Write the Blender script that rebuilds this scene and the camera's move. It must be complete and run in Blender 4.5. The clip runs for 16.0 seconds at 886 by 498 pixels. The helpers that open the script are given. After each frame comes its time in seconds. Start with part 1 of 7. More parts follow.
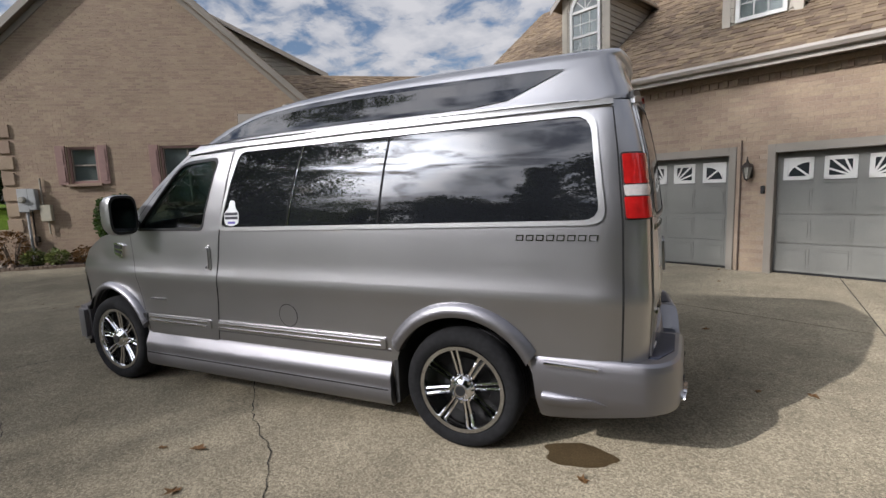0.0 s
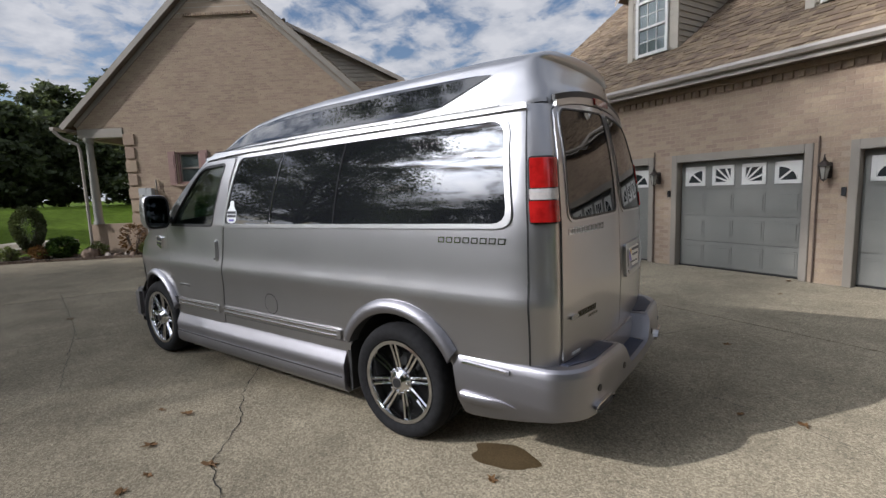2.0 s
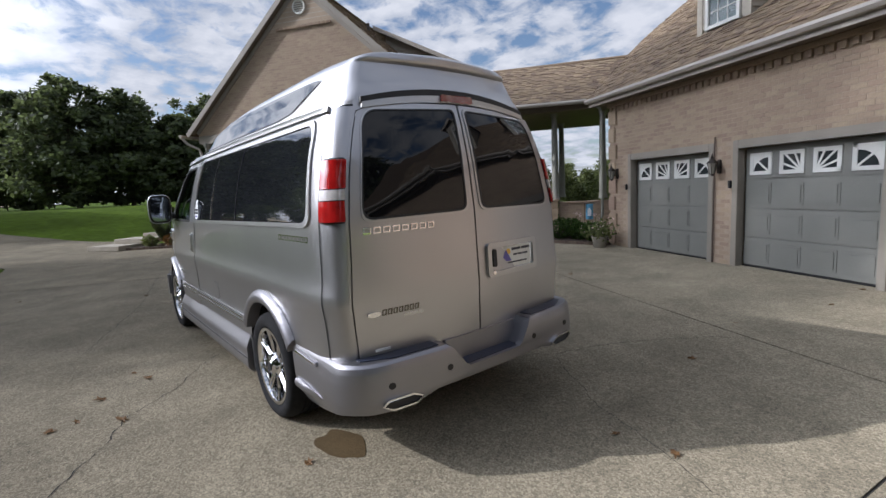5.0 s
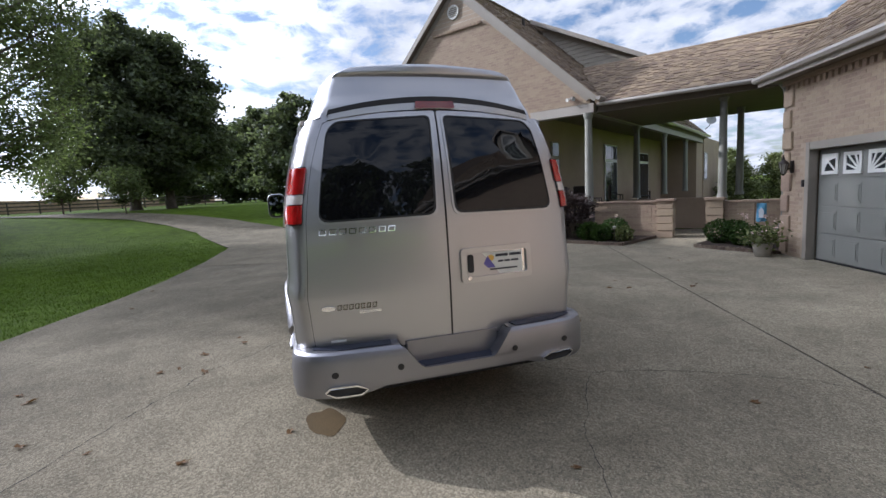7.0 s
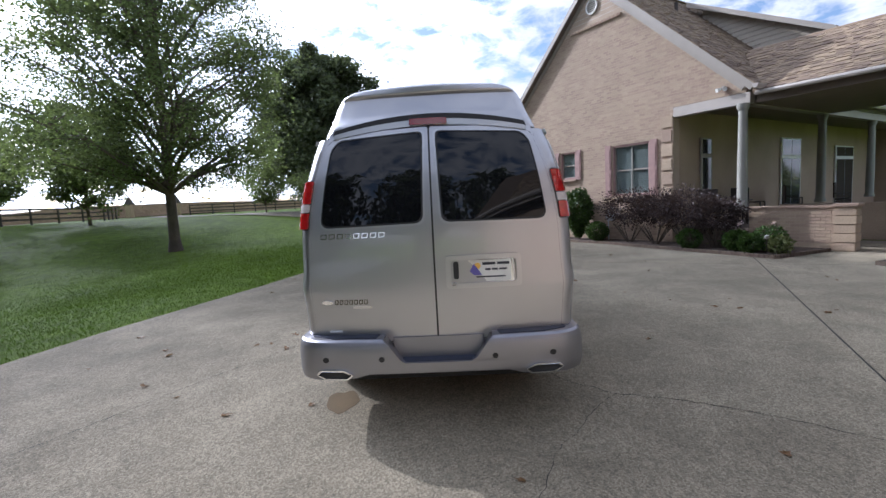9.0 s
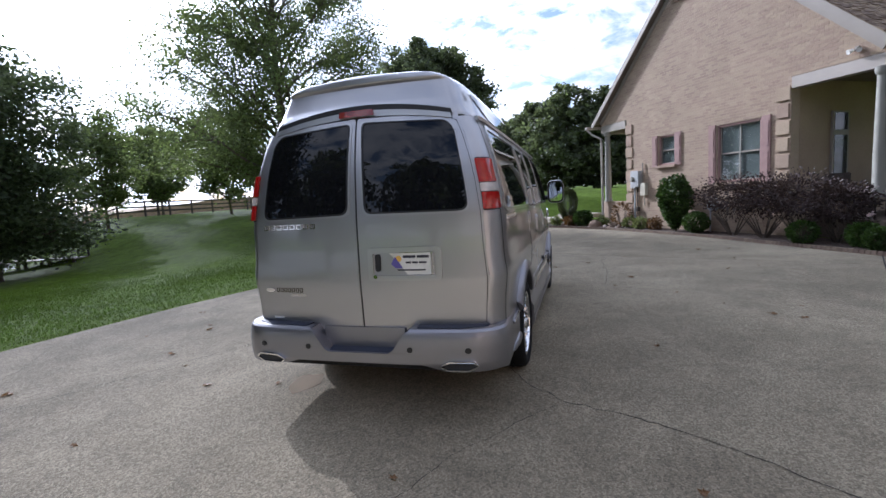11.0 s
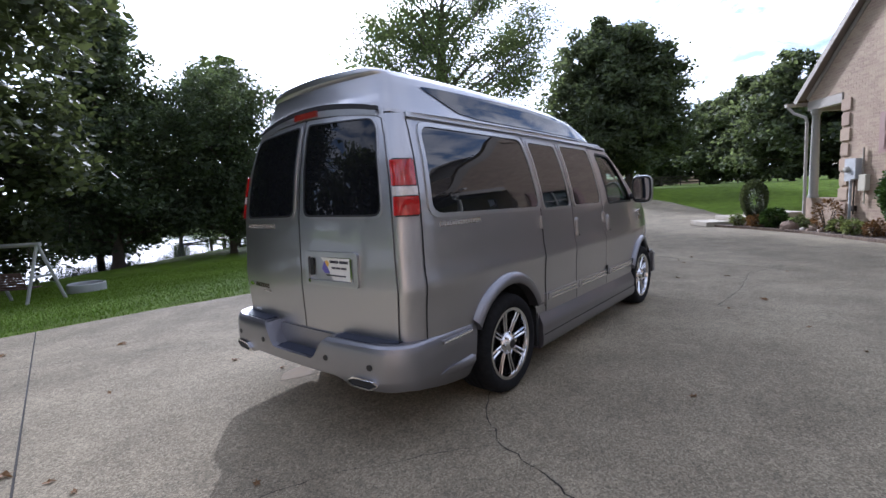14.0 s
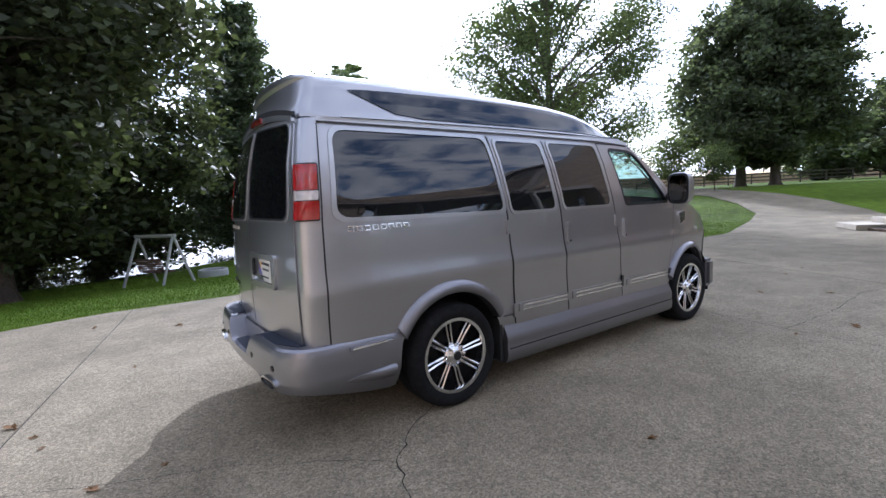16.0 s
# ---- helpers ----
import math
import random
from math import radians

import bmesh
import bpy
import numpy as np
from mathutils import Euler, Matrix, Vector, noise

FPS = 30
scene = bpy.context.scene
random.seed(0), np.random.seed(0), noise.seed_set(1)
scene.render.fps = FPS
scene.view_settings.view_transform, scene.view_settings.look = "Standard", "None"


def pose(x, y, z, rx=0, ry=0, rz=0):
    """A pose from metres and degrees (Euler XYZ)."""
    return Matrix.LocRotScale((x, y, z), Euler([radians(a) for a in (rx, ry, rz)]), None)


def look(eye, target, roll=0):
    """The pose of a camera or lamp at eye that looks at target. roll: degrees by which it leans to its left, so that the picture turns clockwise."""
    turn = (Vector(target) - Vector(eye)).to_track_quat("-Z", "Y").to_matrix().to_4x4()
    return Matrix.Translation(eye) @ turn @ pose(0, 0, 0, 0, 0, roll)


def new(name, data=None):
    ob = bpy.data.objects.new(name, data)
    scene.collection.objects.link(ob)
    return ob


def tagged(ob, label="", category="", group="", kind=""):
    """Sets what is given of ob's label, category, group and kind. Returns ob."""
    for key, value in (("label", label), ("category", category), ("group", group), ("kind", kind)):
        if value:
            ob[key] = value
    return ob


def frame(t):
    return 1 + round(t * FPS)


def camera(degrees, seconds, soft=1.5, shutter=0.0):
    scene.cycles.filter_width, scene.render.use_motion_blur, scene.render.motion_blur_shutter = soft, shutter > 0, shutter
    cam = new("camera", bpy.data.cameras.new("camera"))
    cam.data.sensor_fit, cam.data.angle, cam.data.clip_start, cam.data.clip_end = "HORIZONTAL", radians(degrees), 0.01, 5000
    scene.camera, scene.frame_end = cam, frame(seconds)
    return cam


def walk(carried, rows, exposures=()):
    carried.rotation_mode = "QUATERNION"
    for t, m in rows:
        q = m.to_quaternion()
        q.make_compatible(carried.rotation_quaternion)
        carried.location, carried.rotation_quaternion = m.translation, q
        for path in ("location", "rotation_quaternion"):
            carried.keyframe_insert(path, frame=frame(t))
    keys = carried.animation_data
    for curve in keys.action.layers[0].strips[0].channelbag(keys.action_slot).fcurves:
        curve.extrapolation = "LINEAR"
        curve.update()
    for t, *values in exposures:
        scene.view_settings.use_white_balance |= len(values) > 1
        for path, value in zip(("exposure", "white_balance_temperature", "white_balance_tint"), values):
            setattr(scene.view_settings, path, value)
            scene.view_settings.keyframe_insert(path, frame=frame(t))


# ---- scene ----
cam = camera(87.4, 16.0)
EXPOSURES = [(0.0, -0.48, 6150, 14), (3.0, -0.46, 5900, 13), (5.5, -0.20, 5750, 14), (7.0, 0.05, 5600, 15), (9.0, 0.38, 5450, 17), (12.0, 0.28, 5400, 18), (14.0, 0.47, 5400, 19), (16.0, 0.72, 5400, 18)]
# seconds, eye, yaw, pitch, roll
PATH = [
    (0.0, 1.052, -3.598, 1.660, 23.48, -7.48, 2.30),
    (0.5, 1.397, -3.517, 1.654, 24.45, -7.39, 2.35),
    (1.0, 1.630, -3.425, 1.650, 27.68, -7.61, 2.20),
    (1.5, 1.747, -3.291, 1.638, 32.77, -7.48, 2.03),
    (2.0, 1.987, -3.239, 1.646, 35.14, -7.12, 2.15),
    (2.5, 2.255, -3.187, 1.658, 37.69, -7.15, 2.12),
    (3.0, 2.411, -3.048, 1.626, 38.97, -7.28, 2.10),
    (5.5, 3.620, -1.850, 1.617, 55.40, -7.49, 3.10),
    (6.0, 3.835, -1.596, 1.642, 61.56, -7.56, 3.08),
    (6.5, 3.885, -1.267, 1.598, 66.82, -7.57, 3.15),
    (7.0, 4.028, -0.938, 1.610, 72.18, -6.97, 3.05),
    (7.5, 4.229, -0.637, 1.623, 77.65, -6.79, 3.18),
    (8.0, 4.238, -0.370, 1.570, 82.82, -6.63, 3.24),
    (8.5, 4.261, -0.066, 1.596, 87.02, -6.19, 2.99),
    (9.0, 4.382, 0.192, 1.610, 91.94, -5.80, 2.99),
    (9.5, 4.353, 0.469, 1.547, 95.92, -5.73, 3.15),
    (12.0, 3.897, 2.124, 1.560, 113.93, -6.76, 3.10),
    (12.5, 3.755, 2.280, 1.549, 118.11, -6.81, 2.81),
    (13.0, 3.494, 2.354, 1.532, 122.93, -6.53, 3.00),
    (13.5, 3.248, 2.648, 1.533, 126.46, -6.13, 2.96),
    (14.0, 3.049, 2.909, 1.557, 129.50, -6.29, 2.78),
    (14.5, 2.716, 3.087, 1.539, 131.66, -6.26, 2.80),
    (15.0, 2.457, 3.320, 1.533, 135.22, -5.51, 2.78),
    (15.5, 2.263, 3.574, 1.563, 139.28, -5.50, 2.57),
    (16.0, 1.972, 3.721, 1.542, 144.63, -5.99, 2.80),
]
walk(cam, [(t, pose(x, y, z, 90 + pitch, roll, yaw)) for t, x, y, z, yaw, pitch, roll in PATH], EXPOSURES)

# ---- sky and sun ----
SUN_AZ, SUN_EL = radians(-127.5), radians(31)
world = bpy.data.worlds.new("world")
scene.world = world
world.use_nodes = True
wn = world.node_tree
wn.nodes.clear()


def wnode(kind, **kw):
    n = wn.nodes.new(kind)
    for k, v in kw.items():
        n.inputs[k].default_value = v
    return n


sky = wn.nodes.new("ShaderNodeTexSky")
sky.sky_type, sky.sun_disc = "NISHITA", False
sky.sun_elevation, sky.sun_rotation = SUN_EL, radians(90) - SUN_AZ
sky.air_density, sky.dust_density, sky.ozone_density = 1.0, 1.4, 1.0
sky_out = wnode("ShaderNodeBackground", Strength=0.135)
coord = wn.nodes.new("ShaderNodeTexCoord")
# clouds: a layer overhead, seen flatter towards the horizon
sep = wn.nodes.new("ShaderNodeSeparateXYZ")
wn.links.new(coord.outputs["Generated"], sep.inputs[0])
up = wnode("ShaderNodeMath")
up.operation = "ADD"
up.inputs[1].default_value = 0.22
wn.links.new(sep.outputs["Z"], up.inputs[0])
flat = wn.nodes.new("ShaderNodeVectorMath")
flat.operation = "DIVIDE"
comb = wn.nodes.new("ShaderNodeCombineXYZ")
for i in range(3):
    wn.links.new(up.outputs[0], comb.inputs[i])
wn.links.new(coord.outputs["Generated"], flat.inputs[0])
wn.links.new(comb.outputs[0], flat.inputs[1])
cloud = wnode("ShaderNodeTexNoise", Scale=6.0, Detail=9.0, Roughness=0.60, Distortion=0.30)
wn.links.new(flat.outputs[0], cloud.inputs["Vector"])
cover = wn.nodes.new("ShaderNodeValToRGB")
cover.color_ramp.elements[0].position, cover.color_ramp.elements[1].position = 0.375, 0.515
wn.links.new(cloud.outputs["Fac"], cover.inputs["Fac"])
shade = wnode("ShaderNodeTexNoise", Scale=6.0, Detail=6.0, Roughness=0.55)
wn.links.new(flat.outputs[0], shade.inputs["Vector"])
tone = wn.nodes.new("ShaderNodeValToRGB")
tone.color_ramp.elements[0].position, tone.color_ramp.elements[1].position = 0.35, 0.65
tone.color_ramp.elements[0].color, tone.color_ramp.elements[1].color = (0.60, 0.64, 0.70, 1), (1.0, 0.99, 0.975, 1)
wn.links.new(shade.outputs["Fac"], tone.inputs["Fac"])
# clouds are brighter towards the sun, whose light they scatter forward
facing = wn.nodes.new("ShaderNodeVectorMath")
facing.operation = "DOT_PRODUCT"
facing.inputs[1].default_value = (math.cos(SUN_EL) * math.cos(SUN_AZ), math.cos(SUN_EL) * math.sin(SUN_AZ), math.sin(SUN_EL))
wn.links.new(coord.outputs["Generated"], facing.inputs[0])
halo = wn.nodes.new("ShaderNodeMapRange")
halo.interpolation_type = "SMOOTHSTEP"
for k, v in (("From Min", 0.5), ("From Max", 1.0), ("To Min", 1.0), ("To Max", 4.0)):
    halo.inputs[k].default_value = v
wn.links.new(facing.outputs["Value"], halo.inputs["Value"])
glow = wn.nodes.new("ShaderNodeMapRange")
glow.interpolation_type = "SMOOTHSTEP"
for k, v in (("From Min", 0.955), ("From Max", 1.0), ("To Min", 0.0), ("To Max", 22.0)):
    glow.inputs[k].default_value = v
wn.links.new(facing.outputs["Value"], glow.inputs["Value"])
bright = wnode("ShaderNodeMath")
wn.links.new(halo.outputs[0], bright.inputs[0])
wn.links.new(glow.outputs[0], bright.inputs[1])
lit = wn.nodes.new("ShaderNodeVectorMath")
lit.operation = "SCALE"
wn.links.new(tone.outputs[0], lit.inputs[0])
wn.links.new(bright.outputs[0], lit.inputs["Scale"])
cloud_out = wnode("ShaderNodeBackground", Strength=0.92)
wn.links.new(lit.outputs[0], cloud_out.inputs["Color"])
wn.links.new(sky.outputs[0], sky_out.inputs["Color"])
both = wn.nodes.new("ShaderNodeMixShader")
wn.links.new(cover.outputs["Color"], both.inputs[0])
wn.links.new(sky_out.outputs[0], both.inputs[1])
wn.links.new(cloud_out.outputs[0], both.inputs[2])
wout = wn.nodes.new("ShaderNodeOutputWorld")
wn.links.new(both.outputs[0], wout.inputs["Surface"])

sun = new("sun", bpy.data.lights.new("sun", "SUN"))
sun.data.energy, sun.data.angle, sun.data.color = 5.0, radians(0.6), (1.0, 0.955, 0.88)
to_sun = Vector((math.cos(SUN_EL) * math.cos(SUN_AZ), math.cos(SUN_EL) * math.sin(SUN_AZ), math.sin(SUN_EL)))
sun.matrix_world = look(to_sun * 50, (0, 0, 0))

# ---- materials ----
def material(name, base, rough=0.6, metal=0.0, vary=(), bump=(), coat=0.0, spec=0.5, ior=1.5, per=None, rough_vary=0.0, emit=None, powder=0.0):
    """A procedural surface. vary: (scale, amount, detail) noises that lighten and darken the base; bump: (scale, strength, metres);
    per: 'object' or 'island', with an amount, for a tone of its own on each piece."""
    m = bpy.data.materials.new(name)
    m.use_nodes = True
    nt = m.node_tree
    b = nt.nodes["Principled BSDF"]
    b.inputs["Roughness"].default_value, b.inputs["Metallic"].default_value = rough, metal
    b.inputs["Diffuse Roughness"].default_value = powder
    b.inputs["Coat Weight"].default_value, b.inputs["Coat Roughness"].default_value = coat, 0.04
    b.inputs["Specular IOR Level"].default_value, b.inputs["IOR"].default_value = spec, ior
    tc = nt.nodes.new("ShaderNodeTexCoord")
    col = nt.nodes.new("ShaderNodeRGB")
    col.outputs[0].default_value = (*base, 1)
    out = col.outputs[0]

    def scaled(sock, factor):
        mul = nt.nodes.new("ShaderNodeVectorMath")
        mul.operation = "SCALE"
        nt.links.new(out, mul.inputs[0])
        nt.links.new(sock, mul.inputs["Scale"])
        return mul.outputs[0]

    def remap(sock, lo, hi, a=0.25, c=0.75):
        r = nt.nodes.new("ShaderNodeMapRange")
        r.inputs["From Min"].default_value, r.inputs["From Max"].default_value = a, c
        r.inputs["To Min"].default_value, r.inputs["To Max"].default_value = lo, hi
        nt.links.new(sock, r.inputs["Value"])
        return r.outputs[0]

    for scale, amount, detail in vary:
        n = nt.nodes.new("ShaderNodeTexNoise")
        n.inputs["Scale"].default_value, n.inputs["Detail"].default_value = scale, detail
        nt.links.new(tc.outputs["Object"], n.inputs["Vector"])
        out = scaled(remap(n.outputs["Fac"], 1 - amount, 1 + amount), 1)
    if per:
        kind, amount = per
        if kind == "object":
            r = nt.nodes.new("ShaderNodeObjectInfo").outputs["Random"]
        else:
            r = nt.nodes.new("ShaderNodeNewGeometry").outputs["Random Per Island"]
        out = scaled(remap(r, 1 - amount, 1 + amount, 0, 1), 1)
        hue = nt.nodes.new("ShaderNodeHueSaturation")
        nt.links.new(remap(r, 0.49, 0.51, 0, 1), hue.inputs["Hue"])
        nt.links.new(out, hue.inputs["Color"])
        out = hue.outputs[0]
    nt.links.new(out, b.inputs["Base Color"])
    if rough_vary:
        n = nt.nodes.new("ShaderNodeTexNoise")
        n.inputs["Scale"].default_value, n.inputs["Detail"].default_value = 3.0, 5.0
        nt.links.new(tc.outputs["Object"], n.inputs["Vector"])
        nt.links.new(remap(n.outputs["Fac"], rough - rough_vary, rough + rough_vary), b.inputs["Roughness"])
    last = None
    for scale, strength, metres in bump:
        n = nt.nodes.new("ShaderNodeTexNoise")
        n.inputs["Scale"].default_value, n.inputs["Detail"].default_value = scale, 4.0
        nt.links.new(tc.outputs["Object"], n.inputs["Vector"])
        bp = nt.nodes.new("ShaderNodeBump")
        bp.inputs["Strength"].default_value, bp.inputs["Distance"].default_value = strength, metres
        nt.links.new(n.outputs["Fac"], bp.inputs["Height"])
        if last:
            nt.links.new(last, bp.inputs["Normal"])
        last = bp.outputs[0]
    if last:
        nt.links.new(last, b.inputs["Normal"])
    if emit:
        b.inputs["Emission Color"].default_value, b.inputs["Emission Strength"].default_value = (*emit[0], 1), emit[1]
    return m


def glass_pane(name, tint, gloss_ior=1.5):
    """Thin glass: what lies behind shows through a tint, with a mirror on top that grows at a slant."""
    m = bpy.data.materials.new(name)
    m.use_nodes = True
    nt = m.node_tree
    nt.nodes.clear()
    tr, gl = nt.nodes.new("ShaderNodeBsdfTransparent"), nt.nodes.new("ShaderNodeBsdfGlossy")
    tr.inputs["Color"].default_value, gl.inputs["Roughness"].default_value = (*tint, 1), 0.01
    fr, mix, o = nt.nodes.new("ShaderNodeLayerWeight"), nt.nodes.new("ShaderNodeMixShader"), nt.nodes.new("ShaderNodeOutputMaterial")
    steep, gain = nt.nodes.new("ShaderNodeMath"), nt.nodes.new("ShaderNodeMath")
    steep.operation, gain.operation = "POWER", "MULTIPLY_ADD"
    head_on = ((gloss_ior - 1) / (gloss_ior + 1)) ** 2 * 1.2
    fr.inputs["Blend"].default_value, steep.inputs[1].default_value = 0.5, 5.0
    gain.inputs[1].default_value, gain.inputs[2].default_value = 1 - head_on, head_on
    nt.links.new(fr.outputs["Facing"], steep.inputs[0])
    nt.links.new(steep.outputs[0], gain.inputs[0])
    nt.links.new(gain.outputs[0], mix.inputs[0])
    nt.links.new(tr.outputs[0], mix.inputs[1])
    nt.links.new(gl.outputs[0], mix.inputs[2])
    nt.links.new(mix.outputs[0], o.inputs["Surface"])
    return m


PAINT = material("silver_paint", (0.43, 0.425, 0.435), 0.38, 1.0, vary=((2.0, 0.04, 3), (900.0, 0.06, 1)), coat=1.0)
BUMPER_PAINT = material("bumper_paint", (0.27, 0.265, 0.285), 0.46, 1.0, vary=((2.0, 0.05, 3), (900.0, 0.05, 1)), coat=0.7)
DARK_CHROME = material("dark_chrome", (0.16, 0.15, 0.13), 0.25, 1.0)
PAINT_LIGHT = material("silver_paint_light", (0.48, 0.48, 0.48), 0.40, 1.0, vary=((2.0, 0.04, 3), (900.0, 0.05, 1)), coat=0.7)
CHROME = material("chrome", (0.78, 0.78, 0.79), 0.07, 1.0, vary=((6.0, 0.05, 2),))
MIRROR = material("mirror_glass", (0.30, 0.33, 0.38), 0.02, 1.0)
TINTED = material("tinted_glass", (0.010, 0.011, 0.013), 0.02, 0.0, vary=((1.5, 0.3, 2),), spec=0.5, ior=1.75)
TINTED_REAR = material("tinted_rear_glass", (0.006, 0.0065, 0.008), 0.02, 0.0, vary=((1.5, 0.3, 2),), spec=0.5, ior=1.43)
CLEAR = glass_pane("clear_glass", (0.40, 0.50, 0.47), 1.5)
RUBBER = material("rubber", (0.013, 0.013, 0.014), 0.9, vary=((30.0, 0.3, 3), (2.0, 0.2, 3)), bump=((60.0, 0.2, 0.002),), spec=0.2)
BLACK = material("black_plastic", (0.012, 0.012, 0.013), 0.55, vary=((20.0, 0.3, 3),))
UNDER = material("dark_underbody", (0.02, 0.02, 0.02), 0.9, vary=((5.0, 0.4, 4),))
STEP_PAD = material("step_pad", (0.02, 0.025, 0.045), 0.5, vary=((40.0, 0.3, 3),), bump=((150.0, 0.3, 0.002),))
RED_LENS = material("red_lens", (0.36, 0.011, 0.010), 0.08, vary=((25.0, 0.25, 2),), coat=1.0)
DARK_RED_LENS = material("dark_red_lens", (0.20, 0.02, 0.015), 0.12, coat=1.0)
CLEAR_LENS = material("clear_lens", (0.62, 0.58, 0.56), 0.08, 0.2, vary=((40.0, 0.15, 2),), coat=1.0)
SEAT_CLOTH = material("grey_seat_cloth", (0.12, 0.11, 0.10), 0.9, vary=((60.0, 0.2, 3),), bump=((300.0, 0.3, 0.001),))
LINING = material("cabin_lining", (0.10, 0.09, 0.08), 0.9, vary=((8.0, 0.2, 3),))
PLATE_WHITE = material("plate_white", (0.72, 0.71, 0.66), 0.4, vary=((20.0, 0.05, 2),))
PLATE_BLUE = material("plate_blue", (0.12, 0.10, 0.35), 0.4)
PLATE_GOLD = material("plate_gold", (0.75, 0.45, 0.08), 0.4)
INK = material("dark_ink", (0.03, 0.03, 0.04), 0.5)
STICKER = material("white_sticker", (0.70, 0.72, 0.73), 0.5)


# ---- mesh helpers ----
class Geo:
    """Points and faces gathered before they become one mesh."""

    def __init__(self):
        self.v, self.f = [], []

    def add(self, vs, fs, m=None):
        n = len(self.v)
        self.v += [tuple(m @ Vector(p)) if m else tuple(p) for p in vs]
        self.f += [tuple(n + i for i in f) for f in fs]
        return self

    def box(self, c, s, m=None):
        x, y, z = (q / 2 for q in s)
        vs = [(c[0] + i * x, c[1] + j * y, c[2] + k * z) for k in (-1, 1) for j in (-1, 1) for i in (-1, 1)]
        return self.add(vs, [(0, 2, 3, 1), (4, 5, 7, 6), (0, 1, 5, 4), (2, 6, 7, 3), (0, 4, 6, 2), (1, 3, 7, 5)], m)

    def prism(self, poly, z0, z1, m=None):
        n = len(poly)
        vs = [(x, y, z0) for x, y in poly] + [(x, y, z1) for x, y in poly]
        return self.add(vs, [tuple(range(n))[::-1], tuple(range(n, 2 * n))] + [(i, (i + 1) % n, n + (i + 1) % n, n + i) for i in range(n)], m)

    def lathe(self, profile, n=32, m=None, close=False):
        """profile: (radius, height) round z."""
        k = len(profile)
        vs = [(r * math.cos(2 * math.pi * i / n), r * math.sin(2 * math.pi * i / n), h) for i in range(n) for r, h in profile]
        fs = [(i * k + j, ((i + 1) % n) * k + j, ((i + 1) % n) * k + j + 1, i * k + j + 1) for i in range(n) for j in range(k - 1)]
        if close:
            fs += [(i * k + k - 1, ((i + 1) % n) * k + k - 1, ((i + 1) % n) * k, i * k) for i in range(n)]
        return self.add(vs, fs, m)

    def tube(self, pts, radii, n=8):
        """A round limb along points, with a radius at each."""
        pts = [Vector(p) for p in pts]
        if not hasattr(radii, "__len__"):
            radii = [radii] * len(pts)
        vs = []
        for i, p in enumerate(pts):
            d = (pts[min(i + 1, len(pts) - 1)] - pts[max(i - 1, 0)]).normalized()
            a = d.orthogonal().normalized() if abs(d.z) > 0.95 else Vector((-d.y, d.x, 0)).normalized()
            b = d.cross(a)
            vs += [p + (a * math.cos(2 * math.pi * k / n) + b * math.sin(2 * math.pi * k / n)) * radii[i] for k in range(n)]
        fs = [(i * n + k, i * n + (k + 1) % n, (i + 1) * n + (k + 1) % n, (i + 1) * n + k) for i in range(len(pts) - 1) for k in range(n)]
        fs += [tuple(range(n))[::-1], tuple((len(pts) - 1) * n + k for k in range(n))]
        return self.add(vs, fs)

    def grid(self, fn, nu, nv):
        vs = [fn(i / nu, j / nv) for i in range(nu + 1) for j in range(nv + 1)]
        return self.add(vs, [(i * (nv + 1) + j, (i + 1) * (nv + 1) + j, (i + 1) * (nv + 1) + j + 1, i * (nv + 1) + j + 1) for i in range(nu) for j in range(nv)])


def mesh_of(name, g, mat, smooth=None, bevel=0.0, segments=2, fix=False):
    me = bpy.data.meshes.new(name)
    me.from_pydata(g.v, [], g.f)
    if bevel or fix:
        bm = bmesh.new()
        bm.from_mesh(me)
        if fix:
            bmesh.ops.remove_doubles(bm, verts=bm.verts, dist=1e-5)
        bmesh.ops.recalc_face_normals(bm, faces=bm.faces)
        if bevel:
            edges = [e for e in bm.edges if len(e.link_faces) == 2 and e.calc_face_angle(0) > 0.6]
            bmesh.ops.bevel(bm, geom=edges, offset=bevel, segments=segments, affect="EDGES", clamp_overlap=True)
        bm.to_mesh(me)
        bm.free()
    if smooth is not None:
        me.polygons.foreach_set("use_smooth", [True] * len(me.polygons))
        me.set_sharp_from_angle(angle=radians(smooth))
    me.materials.append(mat)
    return me


def part(name, g, mat, parent, label="", smooth=None, bevel=0.0, fix=False):
    me = g if isinstance(g, bpy.types.Mesh) else mesh_of(name, g, mat, smooth, bevel, fix=fix)
    ob = new(name, me)
    ob.parent = parent
    if label:
        tagged(ob, label)
    return ob


def thing(name, label, category, at=(0, 0, 0), turn=0.0, group="", kind=""):
    ob = new(name)
    ob.empty_display_size = 0.2
    ob.matrix_world = pose(*at, 0, 0, turn)
    return tagged(ob, label, category, group, kind)


def solid(name, g, mat, label, category, group="", kind="", smooth=None, bevel=0.0, fix=False):
    return tagged(new(name, mesh_of(name, g, mat, smooth, bevel, fix=fix)), label, category, group, kind)


